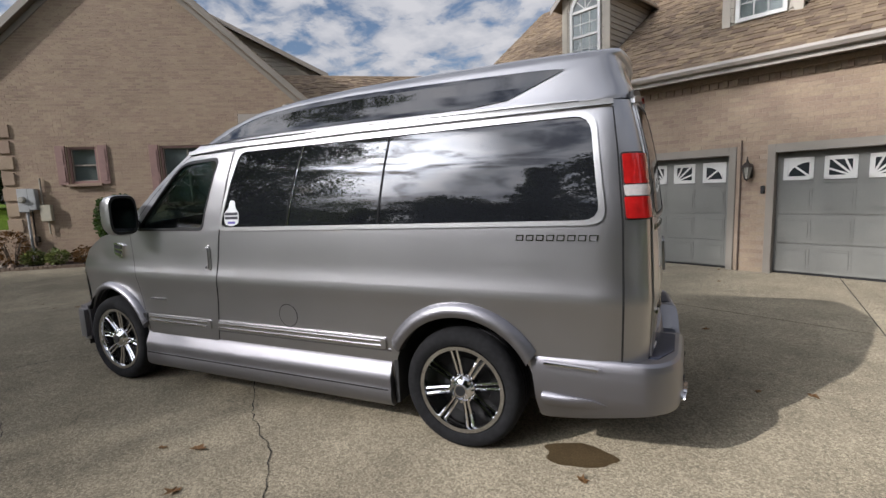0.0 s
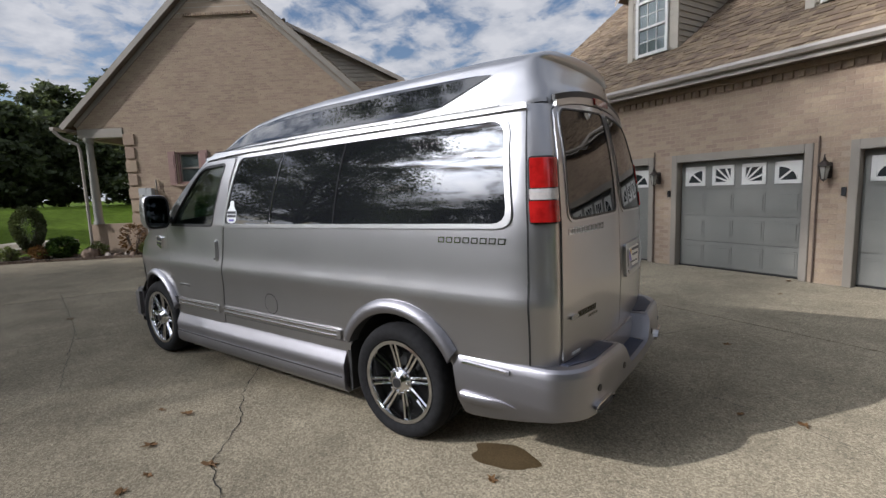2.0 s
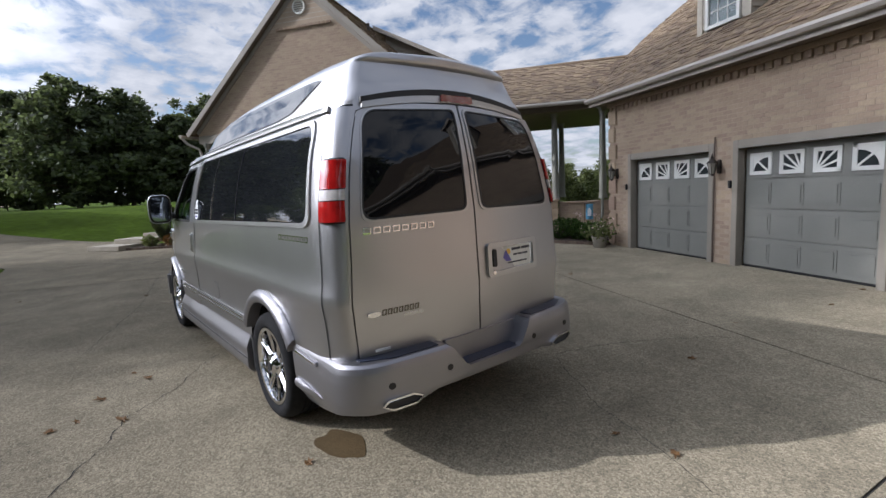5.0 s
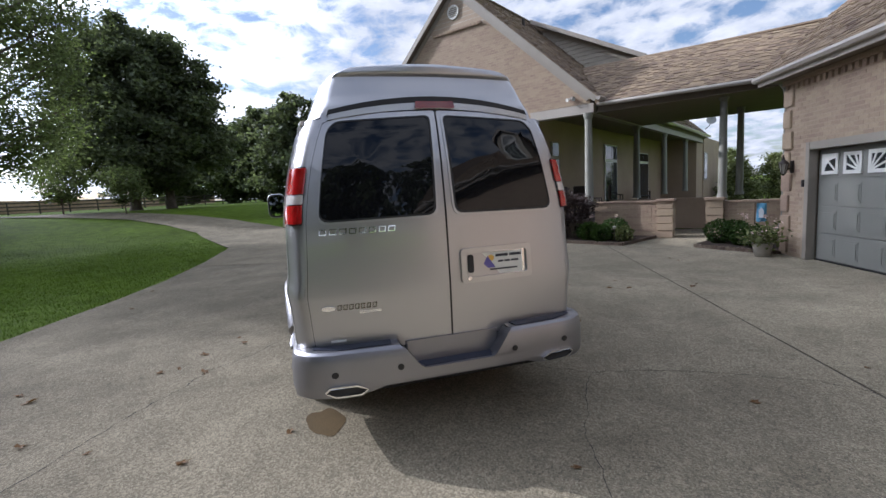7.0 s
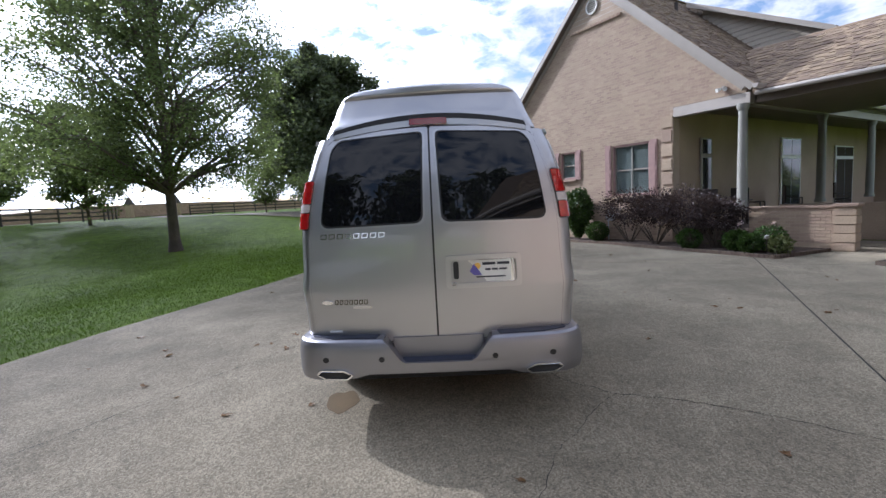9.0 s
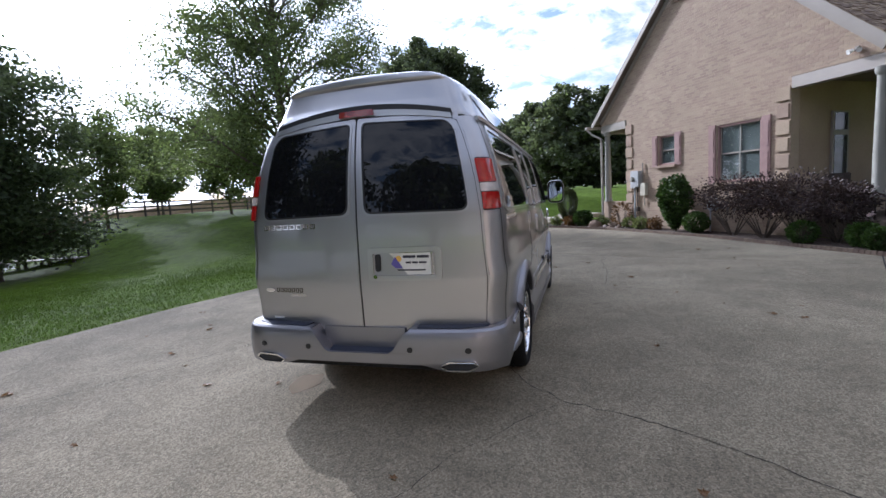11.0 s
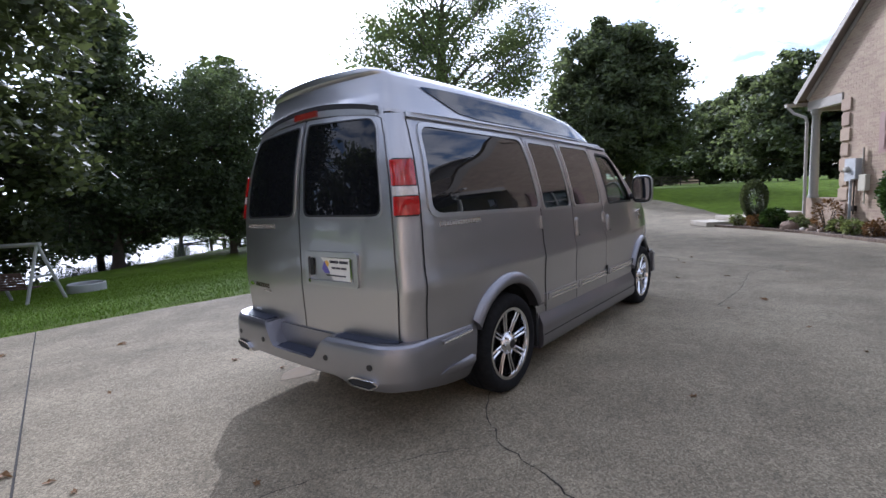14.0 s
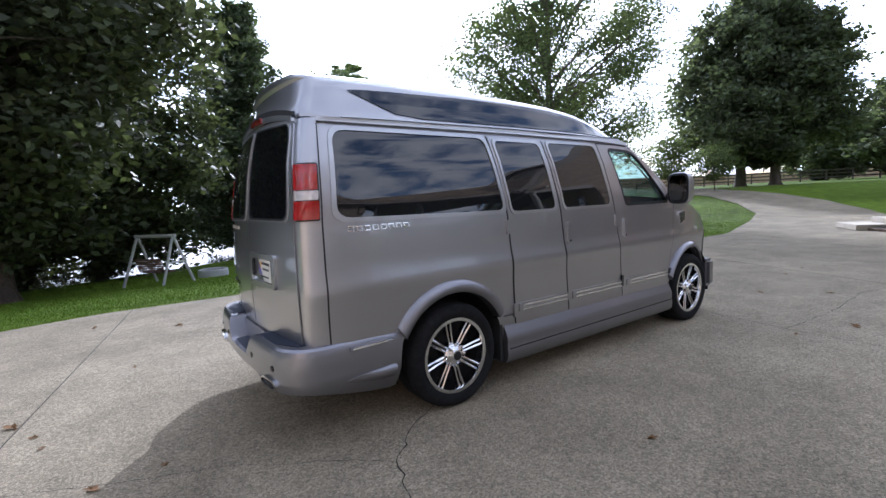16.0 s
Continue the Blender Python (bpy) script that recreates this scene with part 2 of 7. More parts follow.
def rounded(pts, r, n=4):
    """A polygon with its corners rounded; r: one radius or one a corner."""
    out, k = [], len(pts)
    for i, p in enumerate(pts):
        p = Vector(p)
        a, b = Vector(pts[i - 1]) - p, Vector(pts[(i + 1) % k]) - p
        q = r[i] if hasattr(r, "__len__") else r
        q = min(q, a.length * 0.49, b.length * 0.49)
        if q < 1e-4:
            out.append(tuple(p))
            continue
        s, e = p + a.normalized() * q, p + b.normalized() * q
        for j in range(n + 1):
            t = j / n
            out.append(tuple(s * (1 - t) ** 2 + p * 2 * t * (1 - t) + e * t * t))
    return out


def skin(loops, fn, us=(), vs=(), out=0.0, inn=None):
    """A sheet cut out of a curved surface. loops: outline and holes in the surface's own two measures; fn(u, v, offset) gives the
    place; us, vs: where it is cut so as to bend; out, inn: offset of its face and, for a thick sheet, of its back."""
    bm = bmesh.new()
    for loop in loops:
        ring = [bm.verts.new((u, v, 0)) for u, v in loop]
        for i in range(len(ring)):
            bm.edges.new((ring[i - 1], ring[i]))
    bmesh.ops.triangle_fill(bm, use_beauty=False, use_dissolve=False, edges=bm.edges[:])
    for axis, cuts in ((0, us), (1, vs)):
        for c in cuts:
            co, no = [0, 0, 0], [0, 0, 0]
            co[axis], no[axis] = c, 1
            bmesh.ops.bisect_plane(bm, geom=bm.verts[:] + bm.edges[:] + bm.faces[:], plane_co=co, plane_no=no, dist=1e-5)
    bm.verts.index_update()
    flat = [(v.co.x, v.co.y) for v in bm.verts]
    faces = [tuple(v.index for v in f.verts) for f in bm.faces]
    rims = [(e.verts[0].index, e.verts[1].index) for e in bm.edges if len(e.link_faces) == 1]
    bm.free()
    g = Geo()
    off = out if callable(out) else (lambda u, v: out)
    g.add([fn(u, v, off(u, v)) for u, v in flat], faces)
    if inn is not None:
        n = len(flat)
        g.add([fn(u, v, inn) for u, v in flat], [f[::-1] for f in faces])
        g.f += [(a, b, b + n, a + n) for a, b in rims]
    return g


def cuts(a, b, step):
    n = max(1, round((b - a) / step))
    return [a + (b - a) * i / n for i in range(1, n)]

# ---- ground ----
def smooth_step(a, b, x):
    t = min(1.0, max(0.0, (x - a) / (b - a)))
    return t * t * (3 - 2 * t)


SHORE_P, SHORE_N = Vector((2.7, -20.6)), Vector((0.502, -0.865))


def terrain(x, y):
    """Height of the lawn: level round the drive, a bank up to the west, a fall to the pond in the south."""
    d = -0.85 * x - 0.5 * y
    z = 1.5 * smooth_step(20, 36, d) + 1.3 * smooth_step(36, 150, d)
    w = smooth_step(-20, -9, x)
    shore = (Vector((x, y)) - SHORE_P).dot(SHORE_N)
    fall = float(np.interp(-y - 5.8, (0, 8, 14, 24), (0, -0.70, -1.0, -1.12)))
    z = z * (1 - w * smooth_step(5.8, 14, -y)) + fall * w
    k = smooth_step(-5.0, 1.0, shore) * smooth_step(-24, -15, x) * smooth_step(18, 24, -y)
    z = z * (1 - k) - 1.08 * k
    z -= 1.2 * smooth_step(-1.0, 6.0, shore) * smooth_step(10, 16, -y)
    return z


# the drive: its lawn edges, then the lane that leaves it
COURT = [(13.0, -2.0), (8.0, -3.9), (4.1, -5.0), (2.25, -5.45), (0.3, -5.35), (-2.0, -5.0), (-5.5, -4.15), (-7.4, -3.8), (-10.4, -3.5), (-14.5, -3.35), (-16.8, -4.0), (-20.0, -4.9),
         (-23.0, -0.6), (-20.6, 0.8), (-18.6, 1.0), (-15.0, 3.25), (-9.4, 6.0), (-6.1, 7.3), (-8.6, 10.8), (-6.9, 12.2), (-4.5, 9.6), (-3.0, 9.2), (0.1, 7.95), (9.0, 3.7), (16.0, 6.0), (16.0, 1.0)]
LANE_S = [(-20.0, -4.9), (-23.8, -6.05), (-26.5, -8.0), (-28.7, -10.6), (-29.7, -14.5), (-31.5, -20.0), (-36.5, -26.0), (-48.0, -36.0)]
LANE_N = [(-23.0, -0.6), (-26.2, -2.4), (-28.6, -4.6), (-30.5, -7.4), (-32.4, -12.5), (-34.8, -18.6), (-39.0, -24.0), (-50.0, -33.6)]


def inside(p, poly):
    x, y, hit = p[0], p[1], False
    for i in range(len(poly)):
        (x1, y1), (x2, y2) = poly[i - 1], poly[i]
        if (y1 > y) != (y2 > y) and x < (x2 - x1) * (y - y1) / (y2 - y1) + x1:
            hit = not hit
    return hit


LANE = LANE_S + LANE_N[::-1]
PAVED = (COURT, LANE)

LAWN = material("lawn", (0.108, 0.168, 0.018), 0.95, vary=((0.25, 0.30, 4), (2.5, 0.30, 5), (40.0, 0.35, 3)), bump=((60.0, 0.8, 0.03), (9.0, 0.5, 0.05)), spec=0.05, powder=1.0)
GRASS = material("grass_blades", (0.112, 0.178, 0.022), 0.9, per=("island", 0.30), spec=0.03, powder=0.6)
CONCRETE = material("exposed_concrete", (0.243, 0.211, 0.153), 0.92, vary=((0.30, 0.26, 6), (1.6, 0.20, 6), (9.0, 0.10, 4)), bump=((60.0, 0.15, 0.003),), rough_vary=0.05, spec=0.06, powder=0.75)


def speckle(mat, layers, relief):
    """Bare pebbles in the surface: each cell of a small pattern takes a tone of its own."""
    nt = mat.node_tree
    b = nt.nodes["Principled BSDF"]
    out = b.inputs["Base Color"].links[0].from_socket
    tc = nt.nodes.new("ShaderNodeTexCoord")
    for scale, lo, hi in layers:
        v = nt.nodes.new("ShaderNodeTexVoronoi")
        v.inputs["Scale"].default_value = scale
        nt.links.new(tc.outputs["Object"], v.inputs["Vector"])
        sp = nt.nodes.new("ShaderNodeSeparateColor")
        nt.links.new(v.outputs["Color"], sp.inputs[0])
        r = nt.nodes.new("ShaderNodeMapRange")
        r.inputs["To Min"].default_value, r.inputs["To Max"].default_value = lo, hi
        nt.links.new(sp.outputs[0], r.inputs["Value"])
        m = nt.nodes.new("ShaderNodeVectorMath")
        m.operation = "SCALE"
        nt.links.new(out, m.inputs[0])
        nt.links.new(r.outputs[0], m.inputs["Scale"])
        out = m.outputs[0]
        last = v
    nt.links.new(out, b.inputs["Base Color"])
    bp = nt.nodes.new("ShaderNodeBump")
    bp.invert = True
    bp.inputs["Strength"].default_value, bp.inputs["Distance"].default_value = relief, 0.004
    nt.links.new(last.outputs["Distance"], bp.inputs["Height"])
    nt.links.new(b.inputs["Normal"].links[0].from_socket, bp.inputs["Normal"])
    nt.links.new(bp.outputs[0], b.inputs["Normal"])


speckle(CONCRETE, ((210.0, 0.72, 1.28), (85.0, 0.68, 1.32)), 0.35)
JOINT = material("dark_joint", (0.014, 0.012, 0.010), 0.95, vary=((25.0, 0.4, 4),))
WET = material("wet_concrete", (0.080, 0.056, 0.028), 0.8, spec=0.12, vary=((3.0, 0.20, 5), (150.0, 0.25, 2)), bump=((150.0, 0.25, 0.003),))
SOIL = material("mulch", (0.050, 0.032, 0.022), 0.95, vary=((6.0, 0.4, 5), (60.0, 0.5, 3)), bump=((40.0, 1.0, 0.03),))
WATER = material("pond_water", (0.030, 0.035, 0.030), 0.06, spec=0.8, bump=((1.6, 0.25, 0.05), (7.0, 0.2, 0.02)))
FIELD = material("dry_field", (0.20, 0.140, 0.080), 0.95, vary=((0.3, 0.3, 5), (4.0, 0.3, 5)), bump=((3.0, 1.0, 0.2),))

xs = [-420, -300, -220, -160, -120] + [-100 + 4 * i for i in range(14)] + [-44 + 1.5 * i for i in range(17)] + [-18.5 + 0.75 * i for i in range(50)] + [20, 24, 30, 40, 60, 100, 180, 300, 420]
ys = [-420, -300, -200, -140, -100, -80, -64, -54, -46] + [-40 + 1.5 * i for i in range(12)] + [-22 + 0.75 * i for i in range(46)] + [14, 18, 24, 34, 50, 80, 140, 260, 420]
g = Geo()
for x in xs:
    for y in ys:
        paved = any(inside((x, y), p) for p in PAVED)
        g.v.append((x, y, terrain(x, y) - (0.06 if paved else 0.02)))
n = len(ys)
g.f = [(i * n + j, (i + 1) * n + j, (i + 1) * n + j + 1, i * n + j + 1) for i in range(len(xs) - 1) for j in range(n - 1)]
solid("ground", g, LAWN, "mown green lawn falling away to a pond", "lawn", kind="structure", smooth=60)


def clip(poly, p, nrm):
    """The part of a polygon on the side of the line through p to which nrm points."""
    out = []
    for i in range(len(poly)):
        a, b = Vector(poly[i - 1]), Vector(poly[i])
        da, db = (a - p).dot(nrm), (b - p).dot(nrm)
        if da * db < 0:
            out.append(tuple(a + (b - a) * (da / (da - db))))
        if db >= 0:
            out.append(tuple(b))
    return out


# slabs between the cut joints
pavement = thing("pavement", "weathered exposed-aggregate concrete drive with cut joints", "driveway", kind="structure")
part("joint_bed", Geo().add([(x, y, -0.007) for x, y in COURT], [tuple(range(len(COURT)))]), JOINT, pavement, "dark joint bed", fix=True)
CUT_LINES = [((0.55, 3.60), (0.906, -0.424)), ((2.87, 0.0), (0.181, 0.983)), ((-5.2, 6.6), (0.40, 0.916)), ((-12.5, 0.0), (0.55, 0.83))]
polys = [COURT]
for (px, py), d in CUT_LINES:
    p, d = Vector((px, py)), Vector(d).normalized()
    nrm = Vector((-d.y, d.x))
    nxt = []
    for q in polys:
        for s in (1, -1):
            c = clip(q, p + nrm * s * (0.011 if px == 0.55 else 0.008), nrm * s)
            if len(c) > 2:
                nxt.append(c)
    polys = nxt
for q in polys:
    k = len(q)
    slab = Geo().add([(x, y, 0.0) for x, y in q] + [(x, y, -0.02) for x, y in q], [tuple(range(k))] + [(i, (i + 1) % k, k + (i + 1) % k, k + i) for i in range(k)])
    part("slab", slab, CONCRETE, pavement, fix=True)
g = Geo()
for a, b in zip(LANE_S, LANE_N):
    for t in (0.0, 0.5, 1.0):
        x, y = a[0] + (b[0] - a[0]) * t, a[1] + (b[1] - a[1]) * t
        g.v.append((x, y, terrain(x, y) + 0.012))
g.f = [(i * 3 + j, i * 3 + j + 1, i * 3 + 4 + j, i * 3 + 3 + j) for i in range(len(LANE_S) - 1) for j in range(2)]
bm = bmesh.new()
me = bpy.data.meshes.new("lane")
me.from_pydata(g.v, [], g.f)
bm.from_mesh(me)
bmesh.ops.subdivide_edges(bm, edges=bm.edges[:], cuts=5, use_grid_fill=True)
for v in bm.verts:
    v.co.z = terrain(v.co.x, v.co.y) + (0.012 if v.co.x < -22.5 else -0.002)
bm.to_mesh(me)
bm.free()
me.materials.append(CONCRETE)
tagged(new("road", me), "pale concrete lane curving away between the lawns", "driveway", kind="structure")

# cracks: ragged dark lines
def crack(pts, w, seed):
    rnd = random.Random(seed)
    g = Geo()
    line = []
    for (x0, y0), (x1, y1) in zip(pts, pts[1:]):
        k = max(2, int(math.hypot(x1 - x0, y1 - y0) / 0.06))
        for i in range(k):
            t = i / k
            line.append((x0 + (x1 - x0) * t + rnd.gauss(0, 0.008), y0 + (y1 - y0) * t + rnd.gauss(0, 0.008)))
    line.append(pts[-1])
    for i, (x, y) in enumerate(line):
        a, b = line[max(i - 1, 0)], line[min(i + 1, len(line) - 1)]
        d = Vector((b[0] - a[0], b[1] - a[1])).normalized()
        q = w * rnd.uniform(0.35, 1.2) / 2
        g.v += [(x - d.y * q, y + d.x * q, 0.0035), (x + d.y * q, y - d.x * q, 0.0035)]
    g.f = [(2 * i, 2 * i + 1, 2 * i + 3, 2 * i + 2) for i in range(len(line) - 1)]
    part("crack", g, JOINT, pavement)


crack([(2.6, -3.7), (1.95, -3.33), (1.05, -2.84), (0.64, -2.63), (0.02, -2.33), (-0.22, -2.2), (-0.41, -2.05), (-0.84, -1.88), (-1.17, -1.48), (-1.67, -1.15), (-2.2, -0.6)], 0.008, 1)
crack([(-0.3, 0.80), (0.20, 0.93), (0.46, 1.06), (0.74, 1.39), (0.85, 1.68), (0.98, 1.97), (1.13, 2.23), (1.35, 2.50), (1.6, 2.80), (1.9, 2.95)], 0.009, 2)
crack([(0.74, 1.38), (0.91, 1.20), (1.29, 0.96), (1.60, 0.72), (2.06, 0.55), (2.7, 0.2)], 0.005, 3)
crack([(-3.97, 0.89), (-3.75, 1.87), (-3.68, 3.15)], 0.010, 4)
crack([(-3.75, 1.87), (-5.0, 1.95), (-6.33, 1.89), (-7.5, 2.3)], 0.009, 5)
crack([(-3.2, -2.0), (-5.5, -1.2), (-9.0, -0.4)], 0.007, 6)
crack([(0.1, -4.9), (0.9, -4.2), (2.3, -3.6), (3.1, -3.2)], 0.005, 7)
crack([(-5.75, -2.95), (-5.13, -1.67), (-4.65, -0.74), (-4.0, 0.85)], 0.010, 8)
crack([(-2.25, 5.27), (-1.84, 6.46), (-1.29, 7.9)], 0.008, 9)
rnd = random.Random(5)
g = Geo()
blot = [(0.69 + 0.21 * (1 + 0.12 * math.sin(3 * a + 1) + 0.07 * math.sin(7 * a)) * math.cos(a), -0.855 + 0.135 * (1 + 0.12 * math.sin(2 * a) + 0.06 * math.sin(5 * a)) * math.sin(a), 0.0028) for a in [i * 2 * math.pi / 40 for i in range(40)]]
solid("wet_patch", g.add(blot, [tuple(range(40))]), WET, "dark wet patch on the concrete under the bumper", "puddle")
# pond and field
solid("water", Geo().add([(60, -14, -1.16), (60, -90, -1.16), (-60, -90, -1.16), (-34, -42, -1.16), (-20, -31, -1.16), (-8, -24, -1.16), (10, -13, -1.16)], [(0, 1, 2, 3, 4, 5, 6)]), WATER, "rippled pond reflecting a pale sky", "pond", kind="structure")
g = Geo()
fx = [(-30.0, -60.0), (-36, -47), (-44.0, -42.0), (-56.0, -36.0), (-70.0, -28.0), (-86.0, -14.0)]
for x, y in fx:
    L = math.hypot(x, y)
    for t, h in ((0, 0.0), (0.02, 1.5), (1.0, 2.4), (4.0, 3.0)):
        q = 1 + t
        g.v.append((x * q, y * q, terrain(x, y) + h + 0.15 * math.sin(x * 3 + t)))
g.f = [(i * 4 + j, i * 4 + j + 1, i * 4 + 5 + j, i * 4 + 4 + j) for i in range(len(fx) - 1) for j in range(3)]
solid("crop_field", g, FIELD, "ripe brown crop field behind the board fence", "field", kind="structure")

# grass blades: thick on the near lawn, thinner further off
rng = np.random.default_rng(7)


def blades(count, poly, height, spread, keep=lambda x, y: 1.0):
    lo, hi = np.min(poly, 0), np.max(poly, 0)
    pts = []
    while len(pts) < count:
        for x, y in rng.uniform(lo, hi, (2000, 2)):
            if keep(x, y) > rng.random() and inside((x, y), poly) and not any(inside((x, y), p) for p in PAVED):
                pts.append((x, y, terrain(x, y) - 0.02))
    p = np.array(pts[:count])
    a, lean = rng.uniform(0, 2 * np.pi, count), rng.normal(0, spread, (count, 2))
    h = height * rng.uniform(0.5, 1.3, count)
    wv = np.stack([np.cos(a), np.sin(a), 0 * a], 1) * (0.004 + 0.004 * rng.random(count))[:, None]
    tip = p + np.stack([lean[:, 0], lean[:, 1], h], 1)
    return np.stack([p - wv, p + wv, tip], 1).reshape(-1, 3)


SOUTH = [(8.0, -3.9), (4.1, -5.0), (2.25, -5.45), (0.3, -5.35), (-2.0, -5.0), (-5.5, -4.15), (-10.4, -3.5), (-14.5, -3.35), (-17.2, -3.5), (-23.8, -5.6), (-25.3, -8.2), (-24, -16), (-12, -20), (2, -19), (9, -14)]
pts = blades(110000, SOUTH, 0.040, 0.016, lambda x, y: min(1.0, max(0.04, 2.2 / (1.0 + 0.28 * math.hypot(x - 3, y + 2) ** 1.25))))
me = bpy.data.meshes.new("grass")
me.from_pydata(pts.tolist(), [], np.arange(len(pts)).reshape(-1, 3).tolist())
me.materials.append(GRASS)
tagged(new("grass", me), "short green grass blades along the drive", "grass", kind="stuff")

# ---- house and garage ----
BRICK = material("tan_brick", (0.325, 0.242, 0.172), 0.85, vary=((1.2, 0.10, 4), (40.0, 0.15, 3)), per=("object", 0.12), bump=((90.0, 0.4, 0.003),))
BRICK_REST = material("tan_brick_rest", (0.325, 0.242, 0.172), 0.85, vary=((1.2, 0.10, 4), (40.0, 0.15, 3)), per=("island", 0.12), bump=((90.0, 0.4, 0.003),))
MORTAR = material("mortar", (0.360, 0.280, 0.208), 0.95, vary=((2.0, 0.12, 4), (60.0, 0.15, 3)), bump=((120.0, 0.4, 0.003),))
SHINGLE = material("tan_shingle", (0.190, 0.138, 0.090), 0.92, vary=((0.8, 0.12, 4), (120.0, 0.25, 2)), per=("object", 0.34), bump=((220.0, 0.5, 0.003),))
SHINGLE_REST = material("tan_shingle_rest", (0.190, 0.138, 0.090), 0.92, vary=((0.8, 0.12, 4), (120.0, 0.25, 2)), per=("island", 0.34), bump=((220.0, 0.5, 0.003),))
FELT = material("roof_felt", (0.10, 0.070, 0.045), 0.95, vary=((3.0, 0.3, 4),))
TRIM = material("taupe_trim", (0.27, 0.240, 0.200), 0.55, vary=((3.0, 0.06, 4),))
# ceiling brown darkened; the shade under porches and eaves is in the colour
SHADED_SOFFIT = material("soffit", (0.17, 0.138, 0.108), 0.7, vary=((3.0, 0.08, 4),))
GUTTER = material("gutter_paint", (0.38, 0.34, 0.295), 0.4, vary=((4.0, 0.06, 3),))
SIDING = material("vinyl_siding", (0.40, 0.36, 0.29), 0.5, vary=((5.0, 0.06, 3),))
GARAGE_DOOR = material("grey_garage_door", (0.20, 0.198, 0.178), 0.45, vary=((1.5, 0.05, 4), (60.0, 0.04, 2)), bump=((60.0, 0.1, 0.002),))
# column grey set darker, with the porch shade in its base colour
COLUMN = material("grey_column", (0.22, 0.215, 0.185), 0.6, vary=((3.0, 0.08, 4),))
SHUTTER = material("mauve_shutter", (0.27, 0.165, 0.145), 0.6, vary=((8.0, 0.1, 3),))
WHITE = material("white_frame", (0.70, 0.69, 0.65), 0.45, vary=((5.0, 0.04, 3),))
WINDOW = material("house_window_glass", (0.030, 0.034, 0.036), 0.05, vary=((2.0, 0.3, 3),), spec=0.7)
CURTAIN = material("net_curtain", (0.20, 0.215, 0.215), 0.9, vary=((25.0, 0.25, 3),))
IRON = material("dark_iron", (0.035, 0.026, 0.020), 0.5, 0.3, vary=((20.0, 0.2, 3),))
LAMP_GLASS = material("lamp_glass", (0.35, 0.34, 0.30), 0.15, spec=0.6)
METAL_BOX = material("grey_meter_box", (0.38, 0.39, 0.39), 0.5, vary=((6.0, 0.08, 3),))
CREAM_BOX = material("cream_box", (0.45, 0.42, 0.33), 0.5, vary=((6.0, 0.06, 3),))
# floor coloured dark to cut bounced light and deepen the porch shade
PORCH_FLOOR = material("shaded_porch_floor", (0.10, 0.075, 0.058), 0.7, vary=((2.0, 0.2, 4), (40.0, 0.15, 3)))
PIPE = material("brown_pipe", (0.10, 0.068, 0.050), 0.6, vary=((5.0, 0.2, 3),))
STONE = material("pale_concrete", (0.28, 0.25, 0.20), 0.85, vary=((4.0, 0.12, 4), (60.0, 0.12, 2)), bump=((60.0, 0.4, 0.004),))

HA, GA = radians(33.85), radians(-24.8)


def hp(s, d, z):
    """A place by the house's gable wall: s along it, d behind it."""
    return (-14.62 + math.cos(HA) * s - math.sin(HA) * d, 3.15 + math.sin(HA) * s + math.cos(HA) * d, z)


def gp(s, d, z):
    """The same by the garage's front wall."""
    return (0.00 + math.cos(GA) * s - math.sin(GA) * d, 7.12 + math.sin(GA) * s + math.cos(GA) * d, z)


def frame_of(fn):
    """The pose of a wall's own axes: along, behind, up."""
    o, a, b = Vector(fn(0, 0, 0)), Vector(fn(1, 0, 0)), Vector(fn(0, 1, 0))
    m = Matrix.Identity(4)
    for i, c in enumerate((a - o, b - o, Vector((0, 0, 1)), o)):
        for j in range(3):
            m[j][i] = c[j]
    return m


HM, GM = frame_of(hp), frame_of(gp)
bricks, shingles = [], []


def lay_bricks(m, s0, s1, z0, z1, free, owner, depth=0.0, dir_s=True):
    """Running bond over a wall: free(s, z) says where brick shows. Each brick: its pose in the wall's axes."""
    row, z = 0, z0
    while z < z1 - 0.03:
        s = s0 - (0.1015 if row % 2 else 0.0)
        while s < s1:
            a, b = max(s, s0), min(s + 0.193, s1)
            if b - a > 0.04 and free(a + 0.01, z + 0.034) and free(b - 0.01, z + 0.034) and free((a + b) / 2, z + 0.06):
                bricks.append((m, (a + b) / 2, depth, z + 0.033, b - a, owner, dir_s))
            s += 0.203
        z += 0.0765
        row += 1


def lay_shingles(m, corner, along, up, length, rise, owner, left=None, right=None, skip=None):
    """Courses of shingles over a slope: corner at the eave, unit ways along it and up it."""
    rnd = random.Random(round(length * 100))
    r, v = 0, -0.02
    while v < rise - 0.05:
        a = left(v) if left else 0.0
        b = right(v) if right else length
        u = a - rnd.uniform(0, 0.25)
        while u < b:
            w = rnd.uniform(0.11, 0.23)
            p, q = max(u, a), min(u + w, b)
            if q - p > 0.05 and not (skip and skip((p + q) / 2, v)):
                shingles.append((m, corner, along, up, (p + q) / 2, v, q - p, rnd.choice((0.009, 0.016, 0.026)), owner))
            u += w
        v += 0.115
        r += 1


# -- the house --
house = thing("brick_house", "tan brick house with a steep gable and shaded porch", "house")
EAVE, SLOPE, APEX_S, APEX_Z = 4.08, 0.927, 3.25, 8.76


def rake(s):
    return APEX_Z - SLOPE * abs(s - APEX_S)


W1, W2 = (1.62, 2.34, 2.18, 3.16), (3.92, 5.28, 1.50, 3.14)


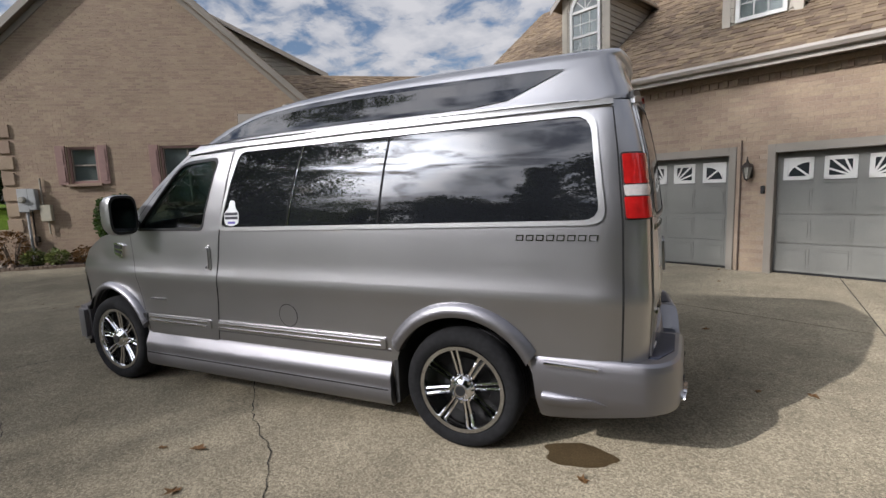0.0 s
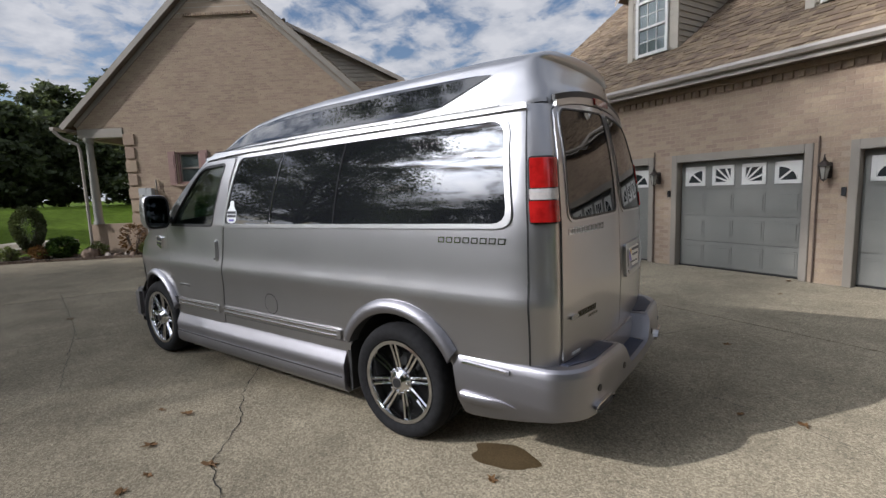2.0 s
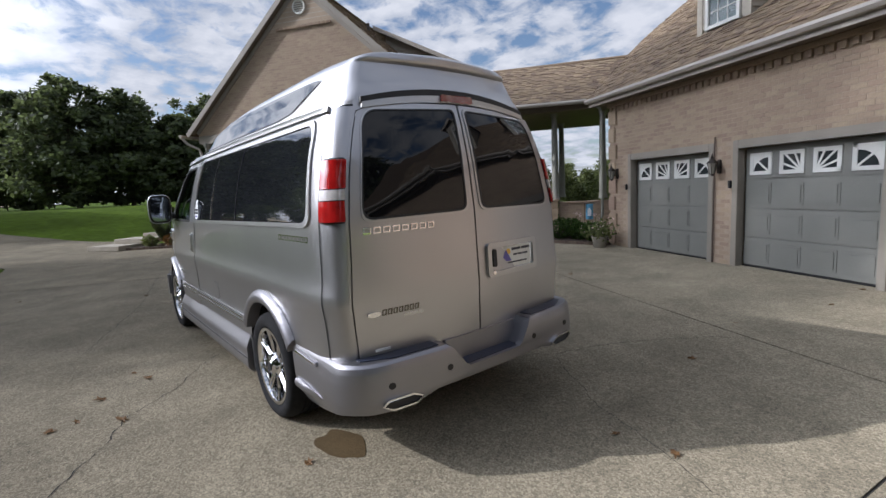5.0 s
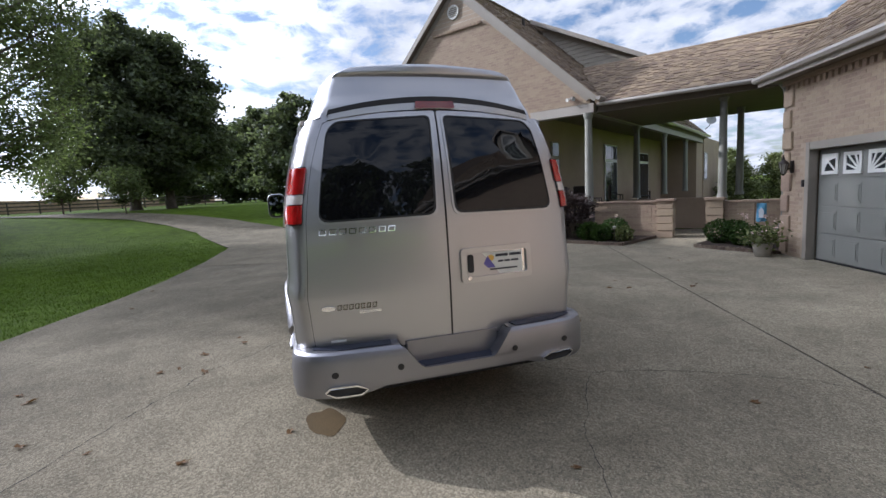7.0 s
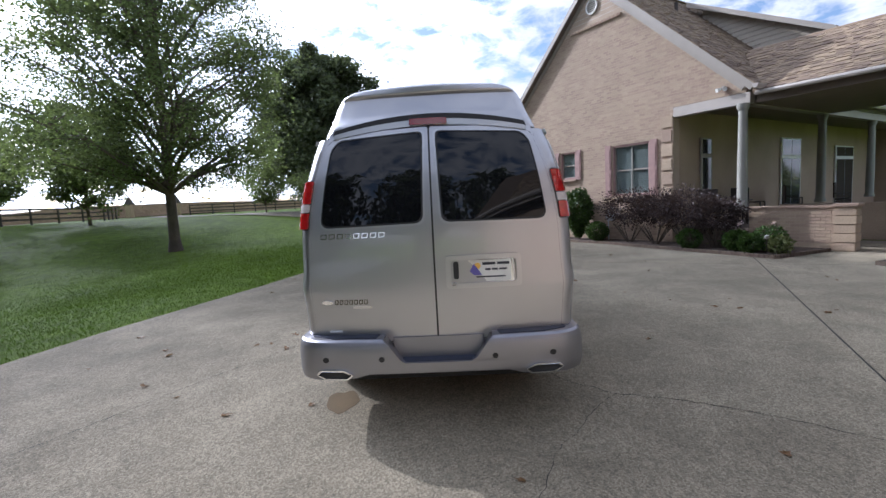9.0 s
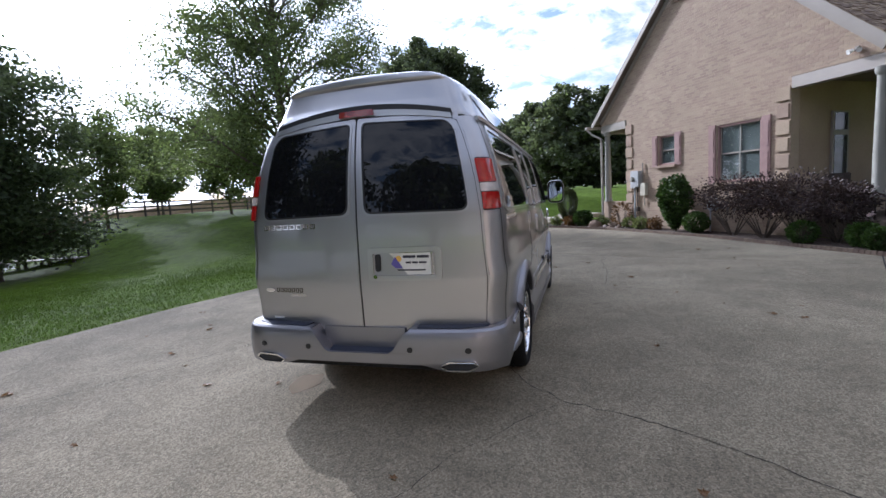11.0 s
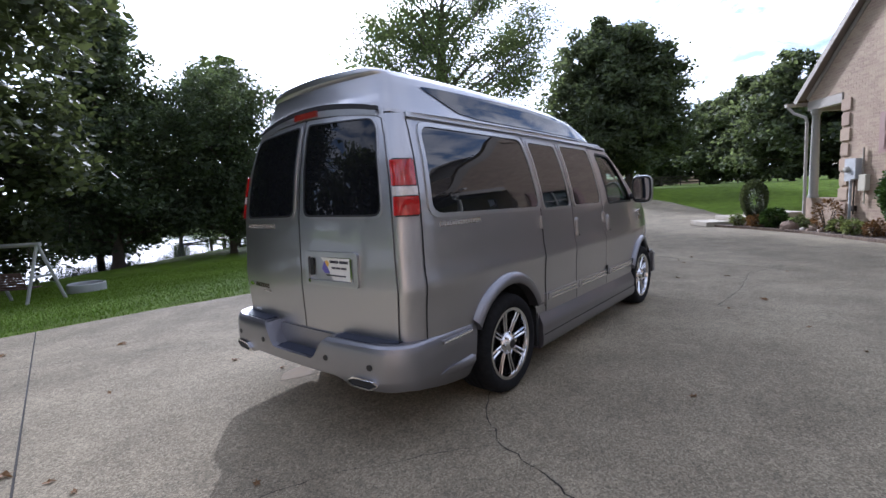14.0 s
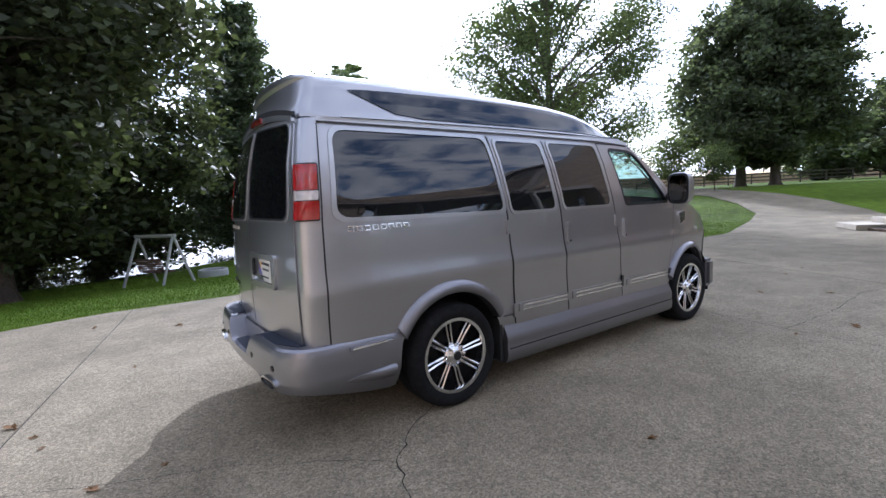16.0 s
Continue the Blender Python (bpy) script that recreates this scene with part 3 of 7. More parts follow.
def gable_free(s, z):
    if z > 7.18 or z > rake(s) - 0.22:
        return False
    if z < 3.98 and not 0.0 < s < 6.05:
        return False
    for a, b, c, e in (W1, W2):
        if a - 0.02 < s < b + 0.02 and c - 0.02 < z < e + 0.02:
            return False
    return True


def opening(a, b, c, e):
    return [(a, c), (b, c), (b, e), (a, e)]


face = [(0.012, 0.0), (6.04, 0.0), (6.04, 3.98), (8.0, 3.98), (8.0, rake(8.0) - 0.1), (APEX_S, APEX_Z - 0.1), (-1.45, rake(-1.45) - 0.1), (-1.45, 3.98), (0.012, 3.98)]
gable = part("gable_wall", skin([face, opening(*W1), opening(*W2)], lambda u, v, o: HM @ Vector((u, o, v)), out=0.0015, inn=0.31), MORTAR, house, "tan brick gable wall")
lay_bricks(HM, -1.45, 8.0, 0.02, 7.18, gable_free, gable)
# siding in the peak, with a round vent over a dentil course
sd = Geo()
for i in range(9):
    z = 7.24 + i * 0.15
    a, b = APEX_S - (APEX_Z - z - 0.15) / SLOPE, APEX_S + (APEX_Z - z - 0.15) / SLOPE
    if b - a > 0.1:
        sd.add([(a, 0.0, z), (b, 0.0, z), (b - 0.14, 0.012, z + 0.148), (a + 0.14, 0.012, z + 0.148)], [(0, 1, 2, 3)], HM)
part("peak_siding", sd, SIDING, house, "pale horizontal siding")
vent = part("round_vent", Geo().lathe([(0.235, 0), (0.235, 0.05), (0.19, 0.05), (0.185, 0.01), (0.0, 0.01)], 32, HM @ pose(3.20, 0.0, 7.80, 90, 0, 0)), WHITE, house, "round louvred gable vent", smooth=30)
for i in range(5):
    q = -0.13 + 0.065 * i
    part("louvre", Geo().box((3.20, -0.025, 7.80 + q), (2 * math.sqrt(0.185 ** 2 - q * q), 0.03, 0.02), HM), TRIM, vent)
for i in range(28):
    part("dentil_brick", Geo().box((2.28 + i * 0.075, -0.03, 7.19 + 0.0), (0.045, 0.07, 0.09), HM), BRICK, house)
# quoins at both corners
for s in (0.17, 5.86):
    for i in range(9):
        z = 0.28 + i * 0.415
        q = 0.30 if i % 2 else 0.36
        part("quoin", Geo().box((s + (0.0 if s < 1 else 0.0), -0.012, z), (q, 0.05, 0.335), HM), BRICK, house, bevel=0.012)
# rake boards, fascia, soffit
for sgn in (-1, 1):
    end = -1.86 if sgn < 0 else 8.30
    L = math.hypot(end - APEX_S, EAVE + 0.02 - APEX_Z)
    ang = math.degrees(math.atan2(rake(end) - APEX_Z, abs(end - APEX_S)))
    m = HM @ pose(APEX_S, 0, APEX_Z) @ (pose(0, 0, 0, 0, -ang, 0) if sgn > 0 else pose(0, 0, 0, 0, ang, 0) @ Matrix.Scale(-1, 4, (1, 0, 0)))
    part("rake_board", Geo().box((L / 2, -0.20, -0.075), (L, 0.035, 0.16), m), TRIM, house, "pale rake board", fix=True)
    part("rake_soffit", Geo().box((L / 2, -0.095, -0.13), (L - 0.3, 0.20, 0.02), m), SHADED_SOFFIT, house, fix=True)
    part("frieze_board", Geo().box((L / 2, -0.015, -0.235), (L - 0.5, 0.03, 0.12), m), TRIM, house, fix=True)
    part("roof_slope", Geo().box((L / 2, 9.1, -0.035), (L, 18.6, 0.06), m), FELT, house, "tan shingled roof slope", fix=True)
slope_r = [o for o in house.children if o.name.startswith("roof_slope")][1]
LR = math.hypot(8.30 - APEX_S, rake(8.30) - APEX_Z)
upv = Vector((APEX_S - 8.30, 0, APEX_Z - rake(8.30))).normalized()
lay_shingles(HM, Vector((8.33, -0.22, rake(8.33) + 0.0)), Vector((0, 1, 0)), upv, 18.6, LR, slope_r)
part("ridge_cap", Geo().box((APEX_S, 9.0, APEX_Z + 0.0), (0.24, 18.8, 0.05), HM), SHINGLE_REST, house, bevel=0.02)
part("vent_pipe", Geo().tube([hp(4.3, 3.0, 7.6), hp(4.3, 3.0, 8.05)], 0.06), IRON, house, "dark roof vent pipe")
# side wall under the porch, back part, closing walls
part("porch_side_wall", Geo().box((5.95, 8.3, 1.95), (0.20, 16.0, 3.9), HM), BRICK_REST, house, "shaded brick wall behind the porch")
part("back_wing", Geo().box((6.9, 20.5, 2.05), (2.1, 8.4, 4.1), HM), BRICK_REST, house, "brick rear wing")
part("west_wall", Geo().box((0.1, 9.2, 1.95), (0.2, 17.7, 3.9), HM), BRICK_REST, house)
part("rear_gable", Geo().add([(s, 18.2, z) for s, z in ((-1.4, 0), (8.0, 0), (8.0, 4.0), (APEX_S, 8.6), (-1.4, 4.0))], [(0, 1, 2, 3, 4)], HM), BRICK_REST, house)
part("porch_floor", Geo().box((7.0, 8.75, 0.25), (1.9, 16.6, 0.46), HM), PORCH_FLOOR, house, "porch floor darkened for shade")
part("porch_ceiling", Geo().box((7.05, 9.0, 3.93), (2.2, 17.4, 0.05), HM), SHADED_SOFFIT, house)
part("west_porch_ceiling", Geo().box((-0.75, 9.0, 3.93), (1.5, 17.4, 0.05), HM), SHADED_SOFFIT, house)
for a, b in ((-1.45, 0.0), (6.05, 8.1)):
    part("porch_beam", Geo().box(((a + b) / 2, 0.10, 3.83), (b - a, 0.24, 0.28), HM), GUTTER if a > 0 else TRIM, house, "pale porch beam", bevel=0.01)
part("porch_side_beam", Geo().box((7.98, 8.8, 3.80), (0.22, 17.2, 0.26), HM), TRIM, house)
part("west_side_beam", Geo().box((-1.38, 8.8, 3.80), (0.22, 17.2, 0.26), HM), TRIM, house)
for s in (8.30, -1.86):
    gt = Geo()
    sec = [(0.0, 0.0), (0.03, -0.10), (0.10, -0.11), (0.14, -0.03), (0.14, 0.0)]
    sgn = 1 if s > 0 else -1
    gt.v = [tuple(HM @ Vector((s + sgn * x, d, rake(s) + z))) for d in (-0.38, 17.8) for x, z in sec]
    gt.f = [(i, i + 1, 6 + i, 5 + i) for i in range(4)] + [(0, 1, 2, 3, 4)]
    part("gutter", gt, GUTTER, house, "pale metal gutter", fix=True)
    part("eave_soffit", Geo().box((s - sgn * 0.12, 8.9, rake(s) - 0.12), (0.3, 17.6, 0.02), HM), SHADED_SOFFIT, house)
# columns
col_mesh = mesh_of("porch_column", Geo().lathe([(0.18, 0.0), (0.18, 0.06), (0.155, 0.10), (0.145, 0.14), (0.145, 0.9), (0.120, 2.48), (0.12, 2.52), (0.15, 2.56), (0.17, 2.62), (0.17, 2.70), (0.0, 2.70)], 24), COLUMN, 35)
for s, d in ((7.94, -0.02), (7.94, 4.8), (7.94, 9.0), (7.94, 13.4)):
    c = part("porch_column", col_mesh, COLUMN, house, "round grey porch column")
    c.matrix_world = HM @ pose(s, d, 1.0) @ Matrix.Diagonal((0.84, 0.84, 1.0, 1.0))
for s, d in ((-1.15, 0.05), (-1.15, 3.0), (-0.35, 3.4)):
    c = part("porch_column", col_mesh, COLUMN, house, "round grey porch column")
    c.matrix_world = HM @ pose(s, d, 1.0) @ Matrix.Diagonal((0.84, 0.84, 1.0, 1.0))
part("west_plinth", Geo().box((-0.75, 0.2, 0.5), (1.45, 0.30, 1.0), HM), BRICK_REST, house, "low brick porch wall")


def house_window(m, s0, s1, z0, z1, shutters, parent, curtain=True):
    """A sash window set in a brick wall: frame, sash, panes, sill, shutters."""
    w, h, c, e = s1 - s0, z1 - z0, (s0 + s1) / 2, (z0 + z1) / 2
    win = part("window", Geo().box((c, 0.13, e), (w, 0.02, h), m), CURTAIN if curtain else WINDOW, parent, "window with net curtain")
    for x, z, a, b in ((s0 + 0.03, e, 0.06, h), (s1 - 0.03, e, 0.06, h), (c, z1 - 0.03, w - 0.12, 0.06), (c, z0 + 0.03, w - 0.12, 0.06)):
        part("window_frame", Geo().box((x, 0.06, z), (a, 0.07, b), m), SHUTTER, win, bevel=0.004)
    part("window_sill", Geo().box((c, -0.03, z0 - 0.045), (w + 0.16, 0.14, 0.075), m), BRICK, win, bevel=0.008)
    n = 2 if w > 1 else 1
    for i in range(n):
        a = s0 + 0.06 + (w - 0.12) * i / n
        b = s0 + 0.06 + (w - 0.12) * (i + 1) / n
        for k in range(2):
            lo, hi = z0 + 0.06 + (h - 0.12) * k / 2, z0 + 0.06 + (h - 0.12) * (k + 1) / 2
            part("pane", Geo().box(((a + b) / 2, 0.085 + 0.015 * k, (lo + hi) / 2), (b - a - 0.05, 0.006, hi - lo - 0.05), m), GLAZE, win)
            for x, z, p, q in ((a + 0.012, (lo + hi) / 2, 0.024, hi - lo), (b - 0.012, (lo + hi) / 2, 0.024, hi - lo), ((a + b) / 2, lo + 0.010, b - a - 0.048, 0.020), ((a + b) / 2, hi - 0.010, b - a - 0.048, 0.020)):
                part("sash_bar", Geo().box((x, 0.08 + 0.015 * k, z), (p, 0.035, q), m), COLUMN if abs(x - c) < 0.05 and p < 0.1 else TRIM, win)
    if shutters:
        for x in (s0 - 0.15, s1 + 0.15):
            part("shutter", Geo().box((x, -0.022, e), (0.24, 0.035, h + 0.06), m), SHUTTER, win, "mauve panelled shutter", bevel=0.006)
            for k in (-1, 1):
                part("shutter_panel", Geo().box((x, -0.042, e + k * h * 0.24), (0.15, 0.02, h * 0.40), m), SHUTTER, win, bevel=0.008)
    return win


GLAZE = glass_pane("window_glass", (0.90, 0.93, 0.92))
house_window(HM, *W1, True, house)
house_window(HM, *W2, True, house)
# openings in the porch wall: dark glazed doors and a tall window
PM = HM @ pose(6.06, 0, 0, 0, 0, 90)
for a, b, z0, z1, name in ((1.35, 1.95, 1.0, 3.15, "porch_window"), (6.6, 8.2, 0.48, 3.3, "french_door"), (11.5, 13.4, 0.48, 3.1, "french_door")):
    o = part(name, Geo().box(((a + b) / 2, -0.03, (z0 + z1) / 2), (b - a, 0.06, z1 - z0), PM), WHITE if name == "french_door" else TRIM, house, "dark glazed porch door" if name == "french_door" else "tall narrow porch window", bevel=0.006)
    n = 2 if b - a > 1 else 1
    for i in range(n):
        x0, x1 = a + 0.07 + (b - a - 0.1) * i / n, a + 0.03 + (b - a - 0.1) * (i + 1) / n
        part("pane", Geo().box(((x0 + x1) / 2, -0.055, (z0 + 2.6) / 2), (x1 - x0, 0.03, 2.6 - z0 - 0.12), PM), WINDOW, o)
        part("transom_pane", Geo().box(((x0 + x1) / 2, -0.055, (z1 + 2.62) / 2), (x1 - x0, 0.03, z1 - 2.62 - 0.1), PM), WINDOW, o)
BW = HM @ pose(7.96, 0, 0, 0, 0, 90)
part("wing_window", Geo().box((18.9, -0.02, 2.35), (1.1, 0.05, 1.7), BW), TRIM, house, bevel=0.006)
part("wing_pane", Geo().box((18.9, -0.04, 2.35), (0.92, 0.04, 1.5), BW), WINDOW, house)
# upper storey behind: a long shed dormer with siding
up = Geo().add([(s, d, z) for d in (4.6, 15.0) for s, z in ((4.35, rake(4.35)), (8.05, 4.9), (8.05, 6.15), (4.35, 8.05))], [(0, 1, 2, 3), (7, 6, 5, 4), (1, 5, 6, 2)], HM)
upper = part("upper_dormer", up, SIDING, house, "sided upper dormer")
for i in range(20):
    z = 4.95 + i * 0.155
    if z < 8.0:
        s1 = 8.05 if z < 6.1 else 8.05 - (z - 6.12) / 0.513
        s0 = max(4.35, APEX_S + (APEX_Z - z) / SLOPE)
        if s1 - s0 > 0.1:
            part("siding_board", Geo().box(((s0 + s1) / 2, 4.57, z), (s1 - s0, 0.035, 0.135), HM), SIDING, upper)
L = math.hypot(4.2, 2.1)
part("dormer_roof", Geo().add([(s, d, z) for z0 in (0, 0.12) for d in (4.15, 15.4) for s, z in ((4.0, 8.24 + z0), (8.45, 5.95 + z0))], [(0, 1, 3, 2), (4, 6, 7, 5), (0, 4, 5, 1), (1, 5, 7, 3), (2, 3, 7, 6), (0, 2, 6, 4)], HM), FELT, upper, "dark low-pitched roof")
part("dormer_fascia", Geo().add([(s, 4.12, z) for s, z in ((4.0, 8.36), (8.45, 6.07), (8.45, 5.90), (4.0, 8.19))], [(0, 1, 2, 3)], HM), TRIM, upper)

# low wall, piers and columns before the breezeway
low = thing("porch_wall", "low tan brick wall with piers before the breezeway", "wall", kind="structure")
LM = HM @ pose(7.9, 0.25, 0, 0, 0, 4.0)
lw = part("low_wall", Geo().box((1.0, 0.1, 0.50), (1.8, 0.24, 1.0), LM), MORTAR, low)
lw2 = part("low_wall", Geo().box((4.3, 0.1, 0.47), (1.6, 0.24, 0.94), LM), MORTAR, low)
lay_bricks(LM, 0.1, 1.9, 0.02, 0.98, lambda s, z: True, lw, depth=-0.03)
lay_bricks(LM, 3.5, 5.1, 0.02, 0.93, lambda s, z: True, lw2, depth=-0.03)
part("wall_cap", Geo().box((1.0, 0.1, 1.03), (1.9, 0.32, 0.06), LM), BRICK, low, bevel=0.01)
part("wall_cap", Geo().box((4.3, 0.1, 0.97), (1.6, 0.32, 0.06), LM), BRICK, low, bevel=0.01)
for s in (2.08, 3.28):
    for i in range(5):
        part("pier_block", Geo().box((s, 0.08, 0.105 + i * 0.205), (0.42 if i % 2 else 0.40, 0.42 if i % 2 else 0.40, 0.195), LM), BRICK, low, bevel=0.01)
    part("pier_cap", Geo().box((s, 0.08, 1.06), (0.48, 0.48, 0.07), LM), BRICK, low, bevel=0.012)
part("rear_low_wall", Geo().box((1.6, 3.0, 0.5), (3.6, 0.24, 1.0), LM), BRICK_REST, low)

breeze = thing("breezeway", "covered breezeway with shingled roof joining house and garage", "breezeway")
BR = [(8.15, 0.0, 3.98), (13.1, 0.0, 3.92), (15.6, 2.6, 5.55), (6.75, 2.6, 5.55)]
part("roof_front", Geo().add(BR + [(a, b, c - 0.06) for a, b, c in BR], [(0, 1, 2, 3), (7, 6, 5, 4), (0, 4, 5, 1)], HM), FELT, breeze, "tan shingled slope")
bslope = breeze.children[0]
lay_shingles(HM, Vector((8.15, -0.03, 3.97)), Vector((1, 0, -0.0105)).normalized(), Vector((0, 2.6, 1.60)).normalized(), 7.6, 3.03, bslope, left=lambda v: -0.46 * v, right=lambda v: 4.9 + 0.83 * v)
part("roof_back", Geo().add([(6.75, 2.6, 5.55), (15.6, 2.6, 5.55), (13.1, 5.2, 3.95), (8.15, 5.2, 3.95)], [(0, 1, 2, 3)], HM), FELT, breeze)
part("ridge_cap", Geo().tube([hp(6.75, 2.6, 5.56), hp(15.6, 2.6, 5.56)], 0.06, 6), SHINGLE_REST, breeze)
part("ceiling", Geo().box((10.5, 2.6, 3.72), (4.8, 4.8, 0.05), HM), SHADED_SOFFIT, breeze, "soffit ceiling with shade in its colour")
part("beam", Geo().box((10.5, 0.30, 3.80), (4.7, 0.22, 0.20), HM), SHADED_SOFFIT, breeze)
part("fascia", Geo().add([(8.2, -0.02, 3.98), (12.6, -0.02, 3.92), (12.6, -0.02, 3.80), (8.2, -0.02, 3.86)], [(0, 1, 2, 3)], HM), GUTTER, breeze)
part("gutter", Geo().tube([hp(8.25, -0.07, 3.90), hp(12.55, -0.07, 3.86)], 0.06, 8), GUTTER, breeze, "pale metal gutter")
for s, d in ((11.30, 0.72), (11.42, 3.3), (12.72, 1.0)):
    c = part("breezeway_column", col_mesh, COLUMN, breeze, "round grey column")
    c.matrix_world = HM @ pose(s, d, 1.06) @ Matrix.Diagonal((0.72, 0.72, 1.0, 1.0))
part("downspout", Geo().tube([hp(12.45, -0.06, 3.84), hp(12.62, 0.1, 3.6), hp(12.66, 0.12, 3.4), hp(12.66, 0.12, 0.6), hp(12.5, -0.05, 0.1)], 0.045, 8), COLUMN, breeze, "bent grey downspout")

# -- the garage --
garage = thing("brick_garage", "tan brick garage with three grey doors and dormers", "garage")
DOORS = ((-2.40, 0.0), (0.40, 2.74), (3.20, 5.58))
G0, G1 = -3.10, 12.0


def garage_free(s, z):
    return not any(a - 0.01 < s < b + 0.01 and z < 2.16 for a, b in DOORS) and z < 3.22


face = [(G0 + 0.012, 0.0)] + [q for a, b in DOORS for q in ((a, 0.0), (a, 2.16), (b, 2.16), (b, 0.0))] + [(G1, 0.0), (G1, 3.44), (G0 + 0.012, 3.44)]
front = part("front_wall", skin([face], lambda u, v, o: GM @ Vector((u, o, v)), out=0.0015, inn=0.308), MORTAR, garage, "tan brick front wall")
part("side_wall", Geo().box((G0 + 0.16, 4.15, 1.73), (0.296, 7.6, 3.46), GM), MORTAR, garage)
part("side_wall", Geo().box((G1 - 0.15, 4.15, 1.73), (0.3, 7.6, 3.46), GM), MORTAR, garage)
part("back_wall", Geo().box((4.2, 8.1, 1.73), (15.6, 0.3, 3.46), GM), MORTAR, garage)
lay_bricks(GM, G0, 9.6, 0.02, 3.22, garage_free, front)
GE = GM @ pose(G0, 0.0, 0, 0, 0, 90)
lay_bricks(GE, 0.0, 4.0, 0.02, 3.4, lambda s, z: True, front, depth=0.0)
for i in range(90):
    part("dentil_brick", Geo().box((G0 + 0.08 + i * 0.15, -0.015, 3.245), (0.075, 0.05, 0.11), GM), BRICK, garage)
part("top_course", Geo().box(((G0 + G1) / 2, -0.03, 3.34), (G1 - G0, 0.09, 0.085), GM), BRICK_REST, garage)
for i in range(8):
    q = 0.30 if i % 2 else 0.24
    part("quoin", Geo().box((G0 + q / 2 - 0.02, -0.014, 0.22 + i * 0.405), (q, 0.05, 0.325), GM), BRICK, garage, bevel=0.012)
part("floor_slab", Geo().box((4.2, 4.1, 0.005), (15.2, 7.6, 0.03), GM), STONE, garage)
part("gutter", Geo().add([(s, d, z) for s in (-3.50, 12.3) for d, z in ((-0.34, 3.56), (-0.43, 3.56), (-0.45, 3.51), (-0.42, 3.46), (-0.34, 3.45))], [(i, i + 1, 6 + i, 5 + i) for i in range(4)] + [(0, 1, 2, 3, 4), (9, 8, 7, 6, 5)], GM), GUTTER, garage, "pale metal gutter")
part("fascia", Geo().box((4.42, -0.325, 3.47), (15.76, 0.03, 0.19), GM), GUTTER, garage)
part("soffit", Geo().box((4.45, -0.15, 3.40), (15.5, 0.36, 0.02), GM), SHADED_SOFFIT, garage)
GS = 0.70
RZ = 3.56 + GS * (6.0 + 0.36)
slab = [(-3.53, -0.36, 3.56), (12.4, -0.36, 3.56), (12.4, 6.0, RZ), (-5.65, 6.0, RZ), (-5.05, 2.4, 3.56 + GS * 2.76)]
part("roof_slope", Geo().add(slab + [(a, b, c - 0.07) for a, b, c in slab], [(0, 1, 2, 3, 4), (9, 8, 7, 6, 5), (0, 5, 6, 1), (4, 3, 8, 9), (0, 4, 9, 5)], GM), FELT, garage, "tan shingled roof slope")
gslope = [o for o in garage.children if o.name.startswith("roof_slope")][0]
gup = Vector((0, 1, GS)).normalized()


def in_dormer(u, v):
    s, d = u - 3.53, -0.36 + v * gup.y
    return d > 0.86 and any(abs(s - c) < 0.68 for c in (-0.72, 2.78)) and d < 3.4


lay_shingles(GM, Vector((-3.53, -0.40, 3.535)), Vector((1, 0, 0)), gup, 16.3, 7.6, gslope, left=lambda v: -float(np.interp(v * gup.y, (0, 2.76, 6.36), (0, 1.5, 2.1))), right=lambda v: 13.2, skip=in_dormer)
part("roof_back", Geo().add([(-5.65, 6.0, RZ), (12.4, 6.0, RZ), (12.4, 12.4, 3.56), (-3.45, 12.4, 3.56)], [(0, 1, 2, 3)], GM), FELT, garage)
part("west_slope", Geo().add([(-3.53, -0.36, 3.50), (-5.05, 2.4, 5.43), (-5.65, 6.0, RZ - 0.08), (-3.95, 8.0, 3.5)], [(0, 1, 2, 3)], GM), FELT, garage)


